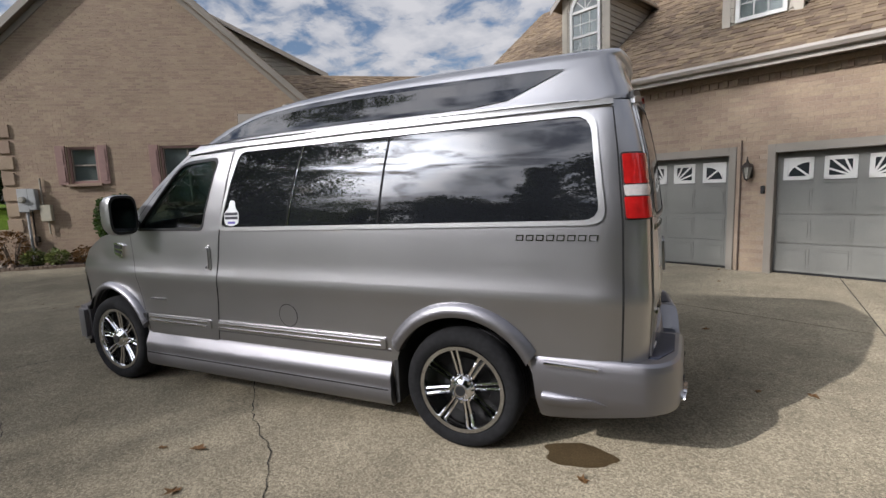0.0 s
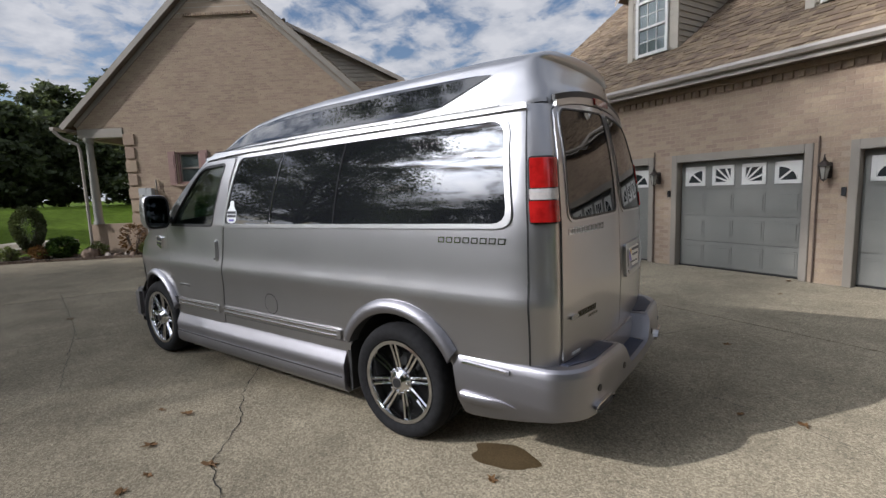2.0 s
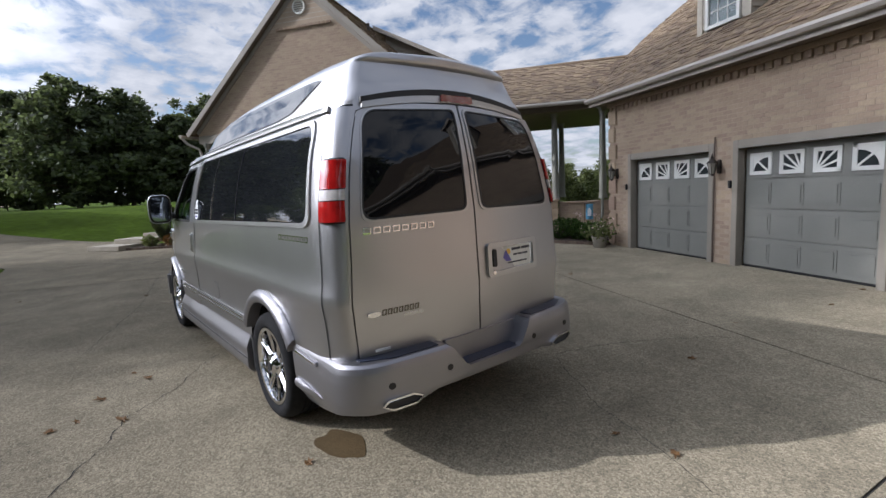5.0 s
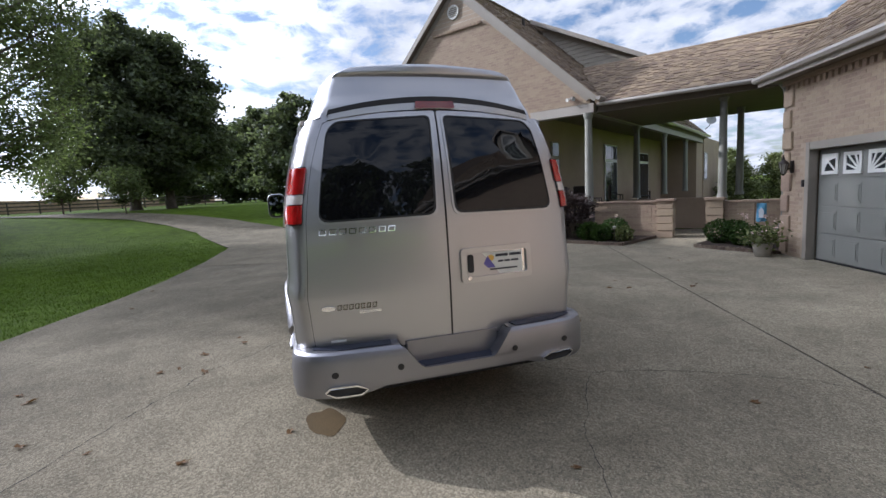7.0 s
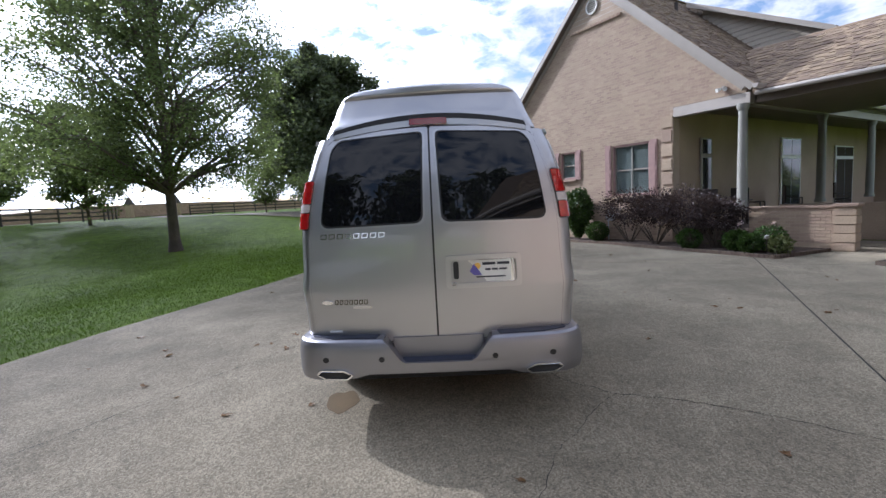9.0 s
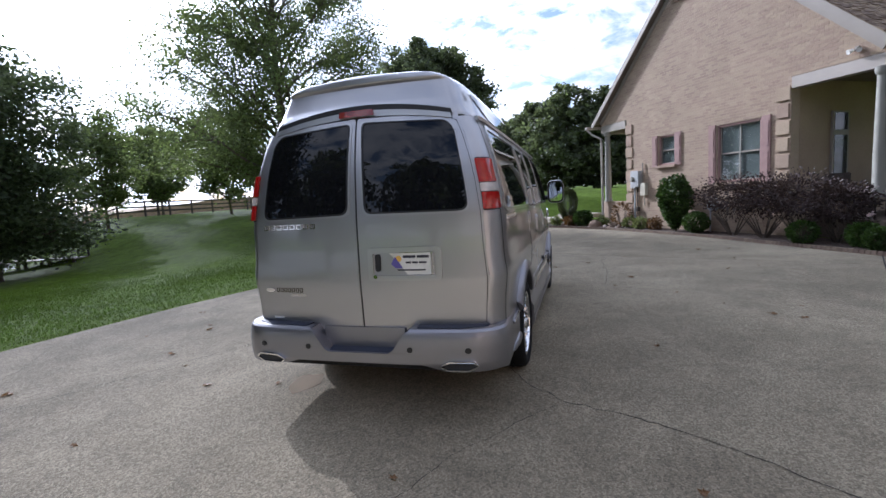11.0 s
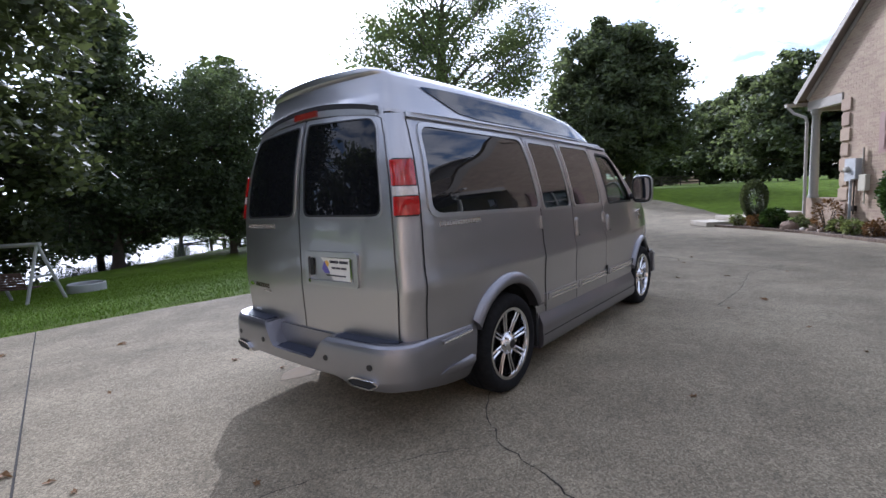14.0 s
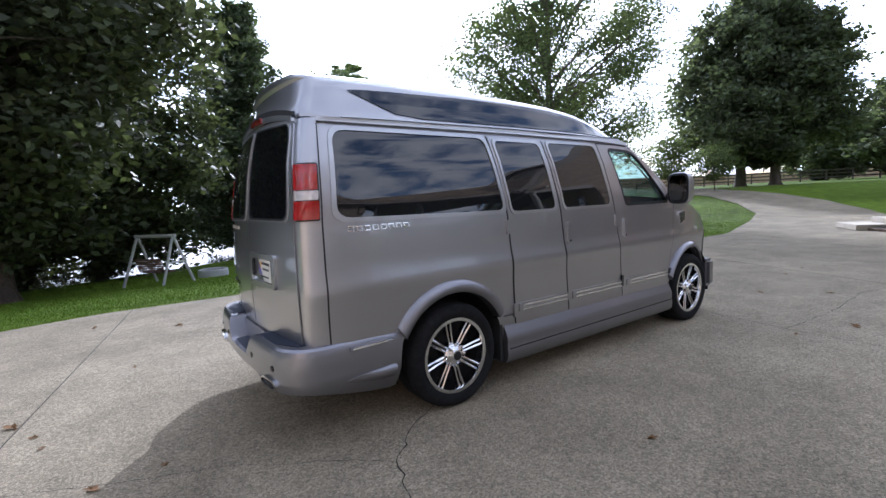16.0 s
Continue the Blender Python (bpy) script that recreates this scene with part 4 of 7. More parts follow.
def sectional_door(a, b):
    """A garage door of four panelled sections under a row of four sunburst lights, in its frame."""
    w, c = b - a, (a + b) / 2
    f = part("door_frame", Geo().box((a + 0.055, 0.05, 1.08), (0.11, 0.16, 2.16), GM).box((b - 0.055, 0.05, 1.08), (0.11, 0.16, 2.16), GM).box((c, 0.05, 2.09), (w - 0.22, 0.16, 0.14), GM), TRIM, garage, "taupe door frame", bevel=0.006)
    d = part("garage_door", Geo().box((c, 0.19, 1.0), (w - 0.2, 0.04, 2.02), GM), GARAGE_DOOR, garage, "grey panelled sectional garage door")
    x0, pw = a + 0.13, (w - 0.26) / 4
    for r in range(4):
        z0 = 0.03 + r * 0.49
        part("door_section", Geo().box((c, 0.162, z0 + 0.24), (w - 0.21, 0.02, 0.475), GM), GARAGE_DOOR, d, bevel=0.004)
        for k in range(4):
            px = x0 + pw * (k + 0.5)
            if r < 3:
                part("panel_rim", Geo().box((px, 0.150, z0 + 0.24), (pw - 0.12, 0.012, 0.34), GM), GARAGE_DOOR, d, bevel=0.008)
                part("panel_field", Geo().box((px, 0.143, z0 + 0.24), (pw - 0.19, 0.014, 0.27), GM), GARAGE_DOOR, d, bevel=0.012)
            else:
                lw, lh, zc = pw - 0.13, 0.36, z0 + 0.24
                part("door_light", Geo().box((px, 0.152, zc), (lw - 0.03, 0.012, lh - 0.03), GM), WINDOW, d, "dark glazed light")
                for bx, bz, bw, bh in ((px, zc + lh / 2 - 0.03, lw, 0.06), (px, zc - lh / 2 + 0.03, lw, 0.06), (px - lw / 2 + 0.03, zc, 0.06, lh), (px + lw / 2 - 0.03, zc, 0.06, lh)):
                    part("light_frame", Geo().box((bx, 0.143, bz), (bw, 0.02, bh), GM), WHITE, d)
                if k in (0, 3):
                    sg = 1 if k == 0 else -1
                    fan = Geo()
                    cx, cz = px + sg * (lw / 2 - 0.05), zc - lh / 2 + 0.05
                    R = lh - 0.13
                    arc = [(cx - sg * (lw - 0.12) * math.cos(q * math.pi / 16), cz + R * math.sin(q * math.pi / 16)) for q in range(9)]
                    loop = arc + [(cx, zc + lh / 2 - 0.05), (px - sg * (lw / 2 - 0.05), zc + lh / 2 - 0.05)]
                    fan.add([(x, 0.140, z) for x, z in loop], [tuple(range(len(loop)))], GM)
                    part("sunburst_corner", fan, WHITE, d, fix=True)
                    rays = ((0.45, 0.75),)
                    ox, oz = cx, cz
                else:
                    sg = 1 if k == 1 else -1
                    ox, oz = px + sg * (lw / 2 - 0.04), zc - lh / 2 + 0.04
                    rays = ((0.25, 1), (0.5, 1), (0.75, 1))
                for q, _ in rays:
                    ang = q * math.pi / 2
                    ln = min((lw - 0.08) / max(math.cos(ang), 0.01), (lh - 0.08) / max(math.sin(ang), 0.01))
                    if k in (0, 3):
                        ln *= 0.8
                    part("sunburst_ray", Geo().box((ln / 2, 0, 0), (ln, 0.012, 0.028), GM @ pose(ox, 0.141, oz, 0, -math.degrees(ang) if sg < 0 else math.degrees(ang) + 180, 0)), WHITE, d)
    part("door_seal", Geo().box((c, 0.155, 0.012), (w - 0.22, 0.05, 0.024), GM), BLACK, d)


for a, b in DOORS:
    sectional_door(a, b)


def dormer(c):
    """A gabled roof dormer with a round-headed window."""
    m = GM @ pose(c, 0.87, 0)
    zb = 3.56 + GS * (0.87 + 0.36)
    top = 6.05
    box = Geo().add([(s, d, z) for d, zlow in ((0.0, zb - 0.1), (2.9, zb + 1.7)) for s, z in ((-0.60, zlow), (0.60, zlow), (0.60, top - 0.15), (0.0, top + 0.42), (-0.60, top - 0.15))], [(0, 1, 2, 3, 4), (1, 6, 7, 2), (0, 4, 9, 5), (2, 7, 8, 3), (4, 3, 8, 9)], m)
    dm = part("dormer", box, SIDING, garage, "sided dormer with a round-headed window")
    for sgn in (-1, 1):
        for i in range(13):
            z = zb + 0.02 + i * 0.125
            d0 = 0.0
            d1 = max(0.02, (z - zb) / GS + 0.12)
            if z < top - 0.2:
                part("siding_board", Geo().add([(sgn * 0.602, d0, z), (sgn * 0.602, d1, z), (sgn * 0.625, d1, z), (sgn * 0.625, d0, z), (sgn * 0.604, d0, z + 0.12), (sgn * 0.604, d1 + 0.16, z + 0.12)], [(0, 1, 2, 3), (3, 2, 5, 4), (0, 3, 4)], m), SIDING, dm)
        part("corner_board", Geo().box((sgn * 0.55, -0.02, (zb + top) / 2 - 0.05), (0.14, 0.05, top - zb + 0.1), m), SIDING, dm, bevel=0.005)
        for i in range(11):
            part("front_board", Geo().box((sgn * 0.475, -0.012, zb + 0.12 + i * 0.13), (0.10, 0.035, 0.12), m), SIDING, dm)
        part("roof_plane", Geo().add([(s, d, z) for z0 in (0, 0.05) for d in (-0.22, 3.1) for s, z in ((0.0, top + 0.50 + z0), (sgn * 0.82, top - 0.26 + z0))], [(0, 1, 3, 2), (4, 6, 7, 5), (0, 4, 5, 1), (1, 5, 7, 3)], m), SHINGLE_REST, dm, "small shingled roof", fix=True)
        part("rake_board", Geo().add([(0.0, -0.225, top + 0.52), (sgn * 0.84, -0.225, top - 0.25), (sgn * 0.84, -0.225, top - 0.37), (0.0, -0.225, top + 0.38)], [(0, 1, 2, 3)], m), GUTTER, dm)
    w = part("window", Geo().box((0, -0.012, zb + 0.62), (0.74, 0.02, 1.16), m), CURTAIN, dm, "round-headed sash window")
    part("pane", Geo().box((0, -0.035, zb + 0.62), (0.66, 0.006, 1.10), m), GLAZE, w)
    for x, z, a, b in ((-0.36, zb + 0.62, 0.07, 1.2), (0.36, zb + 0.62, 0.07, 1.2), (0, zb + 0.06, 0.65, 0.07), (0, zb + 0.62, 0.65, 0.05), (0, zb + 1.18, 0.65, 0.06)):
        part("window_frame", Geo().box((x, -0.04, z), (a, 0.06, b), m), WHITE, w, bevel=0.005)
    for x in (-0.11, 0.11):
        part("glazing_bar", Geo().box((x, -0.036, zb + 0.62), (0.016, 0.02, 1.05), m), WHITE, w)
    for z in (zb + 0.34, zb + 0.90):
        part("glazing_bar", Geo().box((0, -0.034, z), (0.66, 0.02, 0.016), m), WHITE, w)
    fan = Geo()
    fan.add([(0, -0.03, zb + 1.2)] + [(0.33 * math.cos(i * math.pi / 16), -0.03, zb + 1.2 + 0.33 * math.sin(i * math.pi / 16)) for i in range(17)], [(0, i + 1, i + 2) for i in range(16)], m)
    part("fanlight", fan, CURTAIN, w, "half-round light")
    arch_g = Geo()
    for i in range(17):
        q = i * math.pi / 16
        for r, y in ((0.32, -0.06), (0.40, -0.06), (0.40, -0.01), (0.32, -0.01)):
            arch_g.v.append(tuple(m @ Vector((r * math.cos(q), y, zb + 1.2 + r * math.sin(q)))))
    arch_g.f = [(i * 4 + j, i * 4 + (j + 1) % 4, i * 4 + 4 + (j + 1) % 4, i * 4 + 4 + j) for i in range(16) for j in range(4)]
    part("arch_frame", arch_g, WHITE, w)
    for q in (45, 90, 135):
        part("fan_bar", Geo().box((0.16, 0, 0), (0.32, 0.02, 0.016), m @ pose(0, -0.036, zb + 1.2, 0, -q, 0)), WHITE, w)


dormer(-0.72)
dormer(2.78)
dormer(6.3)


def wall_lantern(s, z):
    m = GM @ pose(s, 0, z)
    t = thing("wall_lantern", "dark iron coach lantern on the brick wall", "lamp", group="garage lanterns")
    part("back_plate", Geo().box((0, -0.02, 0), (0.09, 0.03, 0.24), m), IRON, t, bevel=0.01)
    arm = [(0, -0.03, -0.02), (0, -0.12, -0.05), (0, -0.19, 0.05), (0, -0.20, 0.16), (0, -0.17, 0.23)]
    part("arm", Geo().tube([m @ Vector(p) for p in arm], 0.010, 6), IRON, t)
    lm = m @ pose(0, -0.17, 0)
    part("lamp_glass", Geo().lathe([(0.035, -0.13), (0.075, 0.06), (0.075, 0.065), (0.0, 0.065)], 6, lm), LAMP_GLASS, t, "frosted glass body")
    part("cage", Geo().lathe([(0.0, -0.17), (0.02, -0.15), (0.04, -0.13), (0.036, -0.128)], 6, lm), IRON, t)
    for i in range(6):
        a = i * math.pi / 3
        part("cage_bar", Geo().tube([lm @ Vector((0.038 * math.cos(a), 0.038 * math.sin(a), -0.13)), lm @ Vector((0.079 * math.cos(a), 0.079 * math.sin(a), 0.065))], 0.006, 4), IRON, t)
    part("roof_cap", Geo().lathe([(0.095, 0.062), (0.08, 0.085), (0.045, 0.125), (0.02, 0.15), (0.012, 0.19), (0.0, 0.20)], 12, lm), IRON, t)


for s in (-2.80, 0.12, 2.95):
    wall_lantern(s, 1.74)
for s in (-0.005, 2.79):
    solid("conduit", Geo().tube([gp(s + 0.03, -0.03, 0.0), gp(s + 0.03, -0.03, 2.26)], 0.013, 6), PIPE, "thin brown pipe fixed beside the garage door", "pipe", group="wall pipes")
for s in (0.35, 3.15, -2.46):
    solid("keypad", Geo().box((s, -0.02, 1.42), (0.06, 0.035, 0.13), GM), BLACK, "small black door-opener keypad", "keypad", group="keypads", bevel=0.008)

# ---- the van: nose towards -x, rear axle at x = 0 ----
van = thing("camper_van", "silver high-top van with dark tinted windows on the concrete drive", "van")
BASE = 3.43
WZ = ((0.20, 0.90), (0.45, 0.945), (0.60, 0.955), (0.80, 0.962), (0.93, 0.972), (0.99, 0.984), (1.04, 0.982), (1.10, 0.968), (1.40, 0.958), (1.55, 0.943), (1.80, 0.896), (2.00, 0.835), (2.10, 0.79))
XR = ((0.30, 1.055), (0.66, 1.08), (1.00, 1.09), (1.45, 1.073), (1.80, 1.030), (2.00, 0.985), (2.15, 0.940))
S0, CORNER, RY, BOW = 0.80, 0.36, 0.105, 0.066


def width(x, z):
    w = sum(float(np.interp(z + q, *zip(*WZ))) for q in (-0.045, -0.03, -0.015, 0.0, 0.015, 0.03, 0.045)) / 7
    return w - 0.15 * max(0.0, (-2.85 - x) / 1.2) ** 2


def back(z):
    return float(np.interp(z, *zip(*XR)))


def flank(side):
    """The van's side and rear corner: u runs back along the side and on round the corner, v is the height."""
    def fn(u, v, off):
        if u <= S0:
            return (u, side * (width(u, v) + off), v)
        a = min((u - S0) / CORNER, 1.0) * math.pi / 2
        rx, w = back(v) - S0, width(S0, v)
        nx, ny = math.sin(a) / rx, math.cos(a) / RY
        k = off / math.hypot(nx, ny)
        return (S0 + rx * math.sin(a) + nx * k, side * (w - RY * (1 - math.cos(a)) + ny * k), v)
    return fn


def tailgate(y, z, off):
    """The rear face, by its sideways place and height."""
    yy = width(S0, z) - RY
    q = max(-1.0, min(1.0, y / yy))
    return (back(z) + BOW * (1 - q * q) + off, q * yy if abs(y) > yy else y, z)


def arch(cx, r, a0=0.0, a1=180.0, n=20):
    return [(cx + r * math.cos(radians(a0 + (a1 - a0) * i / n)), 0.39 + r * math.sin(radians(a0 + (a1 - a0) * i / n))) for i in range(n + 1)]


VCUT = cuts(0.40, 2.08, 0.05) + [0.935, 0.965, 0.99, 1.015, 1.045, 1.075]
UCUT = cuts(-3.95, -2.8, 0.12) + cuts(-2.8, S0, 0.3) + [S0] + cuts(S0, S0 + CORNER, 0.045)
DOOR_WIN = rounded([(-2.93, 1.405), (-2.16, 1.405), (-2.02, 1.945), (-2.42, 1.925)], [0.04, 0.05, 0.07, 0.10])
OUTLINE = ([(-3.97, 0.48), (-3.90, 0.45)] + arch(-BASE, 0.47, 172, 2) + [(-2.93, 0.32), (-0.52, 0.32)] + arch(0, 0.48, 176, 8)
           + [(0.50, 0.60), (S0 + CORNER, 0.60), (S0 + CORNER, 2.09), (-2.28, 2.06), (-2.40, 1.99), (-2.75, 1.72), (-3.12, 1.415), (-3.55, 1.33), (-3.86, 1.20), (-3.97, 1.08)])


def ring(loop, k):
    """The same outline grown or shrunk about its middle by about k metres."""
    c = Vector((sum(p[0] for p in loop) / len(loop), sum(p[1] for p in loop) / len(loop)))
    ext = Vector((max(abs(p[0] - c.x) for p in loop), max(abs(p[1] - c.y) for p in loop)))
    return [(c.x + (p[0] - c.x) * (1 + k / ext.x), c.y + (p[1] - c.y) * (1 + k / ext.y)) for p in loop]


def strip(pts, w):
    """A narrow band along a line of points."""
    pts = [Vector(p) for p in pts]
    a, b = [], []
    for i, p in enumerate(pts):
        d = (pts[min(i + 1, len(pts) - 1)] - pts[max(i - 1, 0)]).normalized()
        n = Vector((-d.y, d.x)) * w / 2
        a.append(tuple(p + n))
        b.append(tuple(p - n))
    return a + b[::-1]


def badge(name, parent, fn, u0, v0, length, height, count, mat, label, proud=0.014):
    """A raised row of small hollow plain pieces."""
    step, thin = length / count, height * 0.17
    for i in range(count):
        u, w, lean = u0 + i * step, step * 0.74, 0.12 * height
        outer = [(u, v0), (u + w, v0), (u + w + lean, v0 + height), (u + lean, v0 + height)]
        side_w = min(thin, w * 0.3)
        inner = [(u + side_w, v0 + thin), (u + w - side_w, v0 + thin), (u + w - side_w + lean * 0.6, v0 + height - thin), (u + side_w + lean * 0.6, v0 + height - thin)]
        part(name, skin([outer, inner], fn, out=proud, inn=0.0), mat, parent, label if i == 0 else "")


for side in (-1, 1):
    fn = flank(side)
    part("body_side", skin([OUTLINE, DOOR_WIN], fn, UCUT, VCUT), PAINT, van, smooth=40, fix=True)
    part("cabin_lining", skin([[(-2.28, 2.0), (-3.05, 1.41), (-3.05, 0.6), (-0.6, 0.6), (-0.6, 2.0)], DOOR_WIN], fn, UCUT, VCUT, out=-0.06), LINING, van, "dark fabric cabin lining")
    # front door
    door_line = [(-1.87, 2.00), (-1.93, 1.62), (-1.98, 1.35), (-2.06, 0.80), (-2.13, 0.34), (-2.92, 0.34), (-2.96, 0.64), (-3.04, 1.20), (-3.06, 1.38), (-2.74, 1.68), (-2.40, 1.955), (-2.33, 1.99)]
    door = part("front_door", skin([rounded(ring(door_line, -0.008), 0.04), ring(DOOR_WIN, 0.012)], fn, UCUT, VCUT, out=0.005, inn=-0.004), PAINT, van, smooth=35)
    part("door_gap", skin([ring(door_line, 0.004), ring(door_line, -0.009)], fn, UCUT, VCUT, out=0.0015), BLACK, van)
    part("door_window", skin([ring(DOOR_WIN, 0.008)], fn, (), VCUT, out=-0.012), CLEAR, door, "lightly tinted glass")
    part("window_seal", skin([ring(DOOR_WIN, 0.016), ring(DOOR_WIN, -0.008)], fn, UCUT, VCUT, out=0.008, inn=-0.02), BLACK, door, "black rubber seal")

    def pull(parent, u, v, h=0.17):
        hl = rounded([(u - 0.035, v - h / 2), (u + 0.035, v - h / 2), (u + 0.03, v + h / 2), (u - 0.03, v + h / 2)], 0.03)
        part("handle_surround", skin([hl], fn, (), VCUT, out=0.014, inn=0.003), PAINT_LIGHT, parent, smooth=30)
        part("handle", skin([ring(hl, -0.014)], fn, (), VCUT, out=0.024, inn=0.012), PAINT, parent, "silver pull handle", smooth=30)
        part("keyhole", skin([arch_at(u, v - h * 0.36, 0.009)], fn, out=0.026, inn=0.02), BLACK, parent)

    def arch_at(u, v, r, n=12):
        return [(u + r * math.cos(2 * math.pi * i / n), v + r * math.sin(2 * math.pi * i / n)) for i in range(n)]

    pull(door, -2.115, 1.18, 0.20)
    # windows behind the front door
    if side < 0:
        pane = rounded([(-1.95, 1.415), (0.83, 1.445), (0.77, 2.015), (-1.80, 1.985)], [0.05, 0.09, 0.10, 0.06])
        w = part("side_window", skin([pane], fn, UCUT, VCUT, out=0.004, inn=-0.004), TINTED, van, "long dark tinted side window", smooth=40)
        part("window_frame", skin([ring(pane, 0.026), ring(pane, -0.004)], fn, UCUT, VCUT, out=0.012, inn=0.0), PAINT_LIGHT, w, "bright silver surround", smooth=30)
        for a, b in ((-1.31, -1.20), (-0.55, -0.49)):
            part("window_divider", skin([strip([(a, 1.425), (b, 1.99)], 0.013)], fn, (), VCUT, out=0.0075, inn=0.0), RUBBER, w)
        part("window_sheen_bar", skin([strip([(-1.295, 1.43), (-1.19, 1.985)], 0.005)], fn, (), VCUT, out=0.0085, inn=0.006), CHROME, w, "thin bright edge bar")
        # sticker on the glass
        shield = rounded([(-1.91, 1.44), (-1.84, 1.425), (-1.77, 1.445), (-1.765, 1.53), (-1.80, 1.56), (-1.81, 1.62), (-1.86, 1.62), (-1.87, 1.56), (-1.915, 1.53)], 0.02, 2)
        st = part("window_sticker", skin([shield], fn, (), VCUT, out=0.0062, inn=0.004), STICKER, van, "white shield-shaped sticker on the glass")
        part("sticker_band", skin([[(-1.905, 1.478), (-1.775, 1.478), (-1.775, 1.50), (-1.905, 1.50)]], fn, out=0.0078, inn=0.006), INK, st)
        part("sticker_band", skin([[(-1.905, 1.508), (-1.775, 1.508), (-1.775, 1.53), (-1.905, 1.53)]], fn, out=0.0078, inn=0.006), INK, st)
        part("sticker_bar", skin([[(-1.875, 1.445), (-1.80, 1.445), (-1.80, 1.462), (-1.875, 1.462)]], fn, out=0.0078, inn=0.006), PLATE_BLUE, st)
        # fuel flap
        flap = [(-1.355 + 0.085 * math.cos(t * 0.2618), 0.77 + 0.085 * math.sin(t * 0.2618)) for t in range(24)]
        part("fuel_flap", skin([ring(flap, -0.004)], fn, (), VCUT, out=0.003, inn=0.0), PAINT, van, smooth=40)
        part("flap_gap", skin([ring(flap, 0.002), ring(flap, -0.004)], fn, (), VCUT, out=0.0015), BLACK, van)
        mould = ((-2.93, -2.16), (-2.10, -0.53))
    else:
        pane = rounded([(-0.54, 1.43), (0.85, 1.45), (0.81, 2.015), (-0.45, 2.00)], [0.06, 0.09, 0.10, 0.07])
        w = part("side_window", skin([pane], fn, UCUT, VCUT, out=0.004, inn=-0.004), TINTED, van, "dark tinted rear side window", smooth=40)
        part("window_frame", skin([ring(pane, 0.026), ring(pane, -0.004)], fn, UCUT, VCUT, out=0.012, inn=0.0), PAINT_LIGHT, w, "bright silver surround", smooth=30)
        lines = ([(-0.49, 2.02), (-0.53, 1.70), (-0.57, 1.38), (-0.60, 0.90), (-0.64, 0.34)], [(-1.11, 2.00), (-1.16, 1.66), (-1.20, 1.38), (-1.25, 0.85), (-1.31, 0.32)], [(-1.87, 1.99), (-1.93, 1.62), (-1.98, 1.35), (-2.06, 0.80), (-2.13, 0.34)])
        for (l0, l1) in ((lines[0], lines[1]), (lines[1], lines[2])):
            loop = [(u - 0.008, v) for u, v in l0] + [(u + 0.008, v) for u, v in l1[::-1]]
            sd = part("side_door", skin([rounded(loop, 0.03)], fn, UCUT, VCUT, out=0.005, inn=-0.003), PAINT, van, smooth=35)
            top, bot = 1.985, 1.415
            at = lambda l, v: float(np.interp(v, [q[1] for q in l[::-1]], [q[0] for q in l[::-1]]))
            pane = rounded([(at(l1, bot) + 0.06, bot), (at(l0, bot) - 0.05, bot), (at(l0, top) - 0.05, top), (at(l1, top) + 0.06, top - 0.01)], 0.05)
            w = part("side_window", skin([pane], fn, UCUT, VCUT, out=0.009, inn=-0.004), TINTED, sd, "dark tinted glass", smooth=40)
            part("window_frame", skin([ring(pane, 0.020), ring(pane, -0.004)], fn, UCUT, VCUT, out=0.015, inn=0.0), PAINT_LIGHT, sd, "bright silver surround", smooth=30)
            if l0 is lines[1]:
                pull(sd, at(l0, 1.18) - 0.07, 1.20, 0.20)
        for l in lines[:2]:
            part("door_gap", skin([strip(l, 0.012)], fn, (), VCUT, out=0.002), BLACK, van)
        for u, v in ((-0.555, 1.30), (-0.615, 0.62), (-1.975, 1.26), (-2.075, 0.66)):
            part("hinge", skin([rounded([(u - 0.014, v - 0.055), (u + 0.014, v - 0.055), (u + 0.014, v + 0.055), (u - 0.014, v + 0.055)], 0.01)], fn, (), VCUT, out=0.022, inn=0.0), BLACK if u < -2.0 and v < 1 else PAINT, van)
        mould = ((-2.93, -2.16), (-2.10, -1.33), (-1.27, -0.66))
    # side mouldings with two bright lines
    for a, b in mould:
        loop = rounded([(a, 0.598), (b, 0.598), (b, 0.672), (a, 0.672)], 0.02)
        md = part("side_moulding", skin([loop], fn, UCUT, VCUT, out=0.015, inn=0.003), PAINT, van, smooth=30)
        for v in (0.617, 0.650):
            part("bright_strip", skin([strip([(a + 0.03, v), (b - 0.04, v)], 0.013)], fn, UCUT, VCUT, out=0.021, inn=0.012), CHROME, md, "thin chrome strip")
    # sill with its flared lower lip
    prof = lambda u, v: float(np.interp(v, (0.20, 0.24, 0.30, 0.345, 0.36, 0.41, 0.46, 0.52, 0.57, 0.60), (0.050, 0.078, 0.074, 0.060, 0.058, 0.052, 0.026, -0.004, -0.004, 0.006)))
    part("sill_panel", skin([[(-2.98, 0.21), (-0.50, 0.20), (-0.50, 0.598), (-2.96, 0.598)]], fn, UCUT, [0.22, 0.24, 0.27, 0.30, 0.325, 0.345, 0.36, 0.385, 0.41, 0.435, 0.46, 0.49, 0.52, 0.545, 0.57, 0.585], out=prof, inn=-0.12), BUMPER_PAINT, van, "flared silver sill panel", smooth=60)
    part("sill_groove", skin([strip([(-2.96, 0.335), (-0.52, 0.325)], 0.010)], fn, UCUT, (), out=0.069, inn=0.04), BLACK, van)
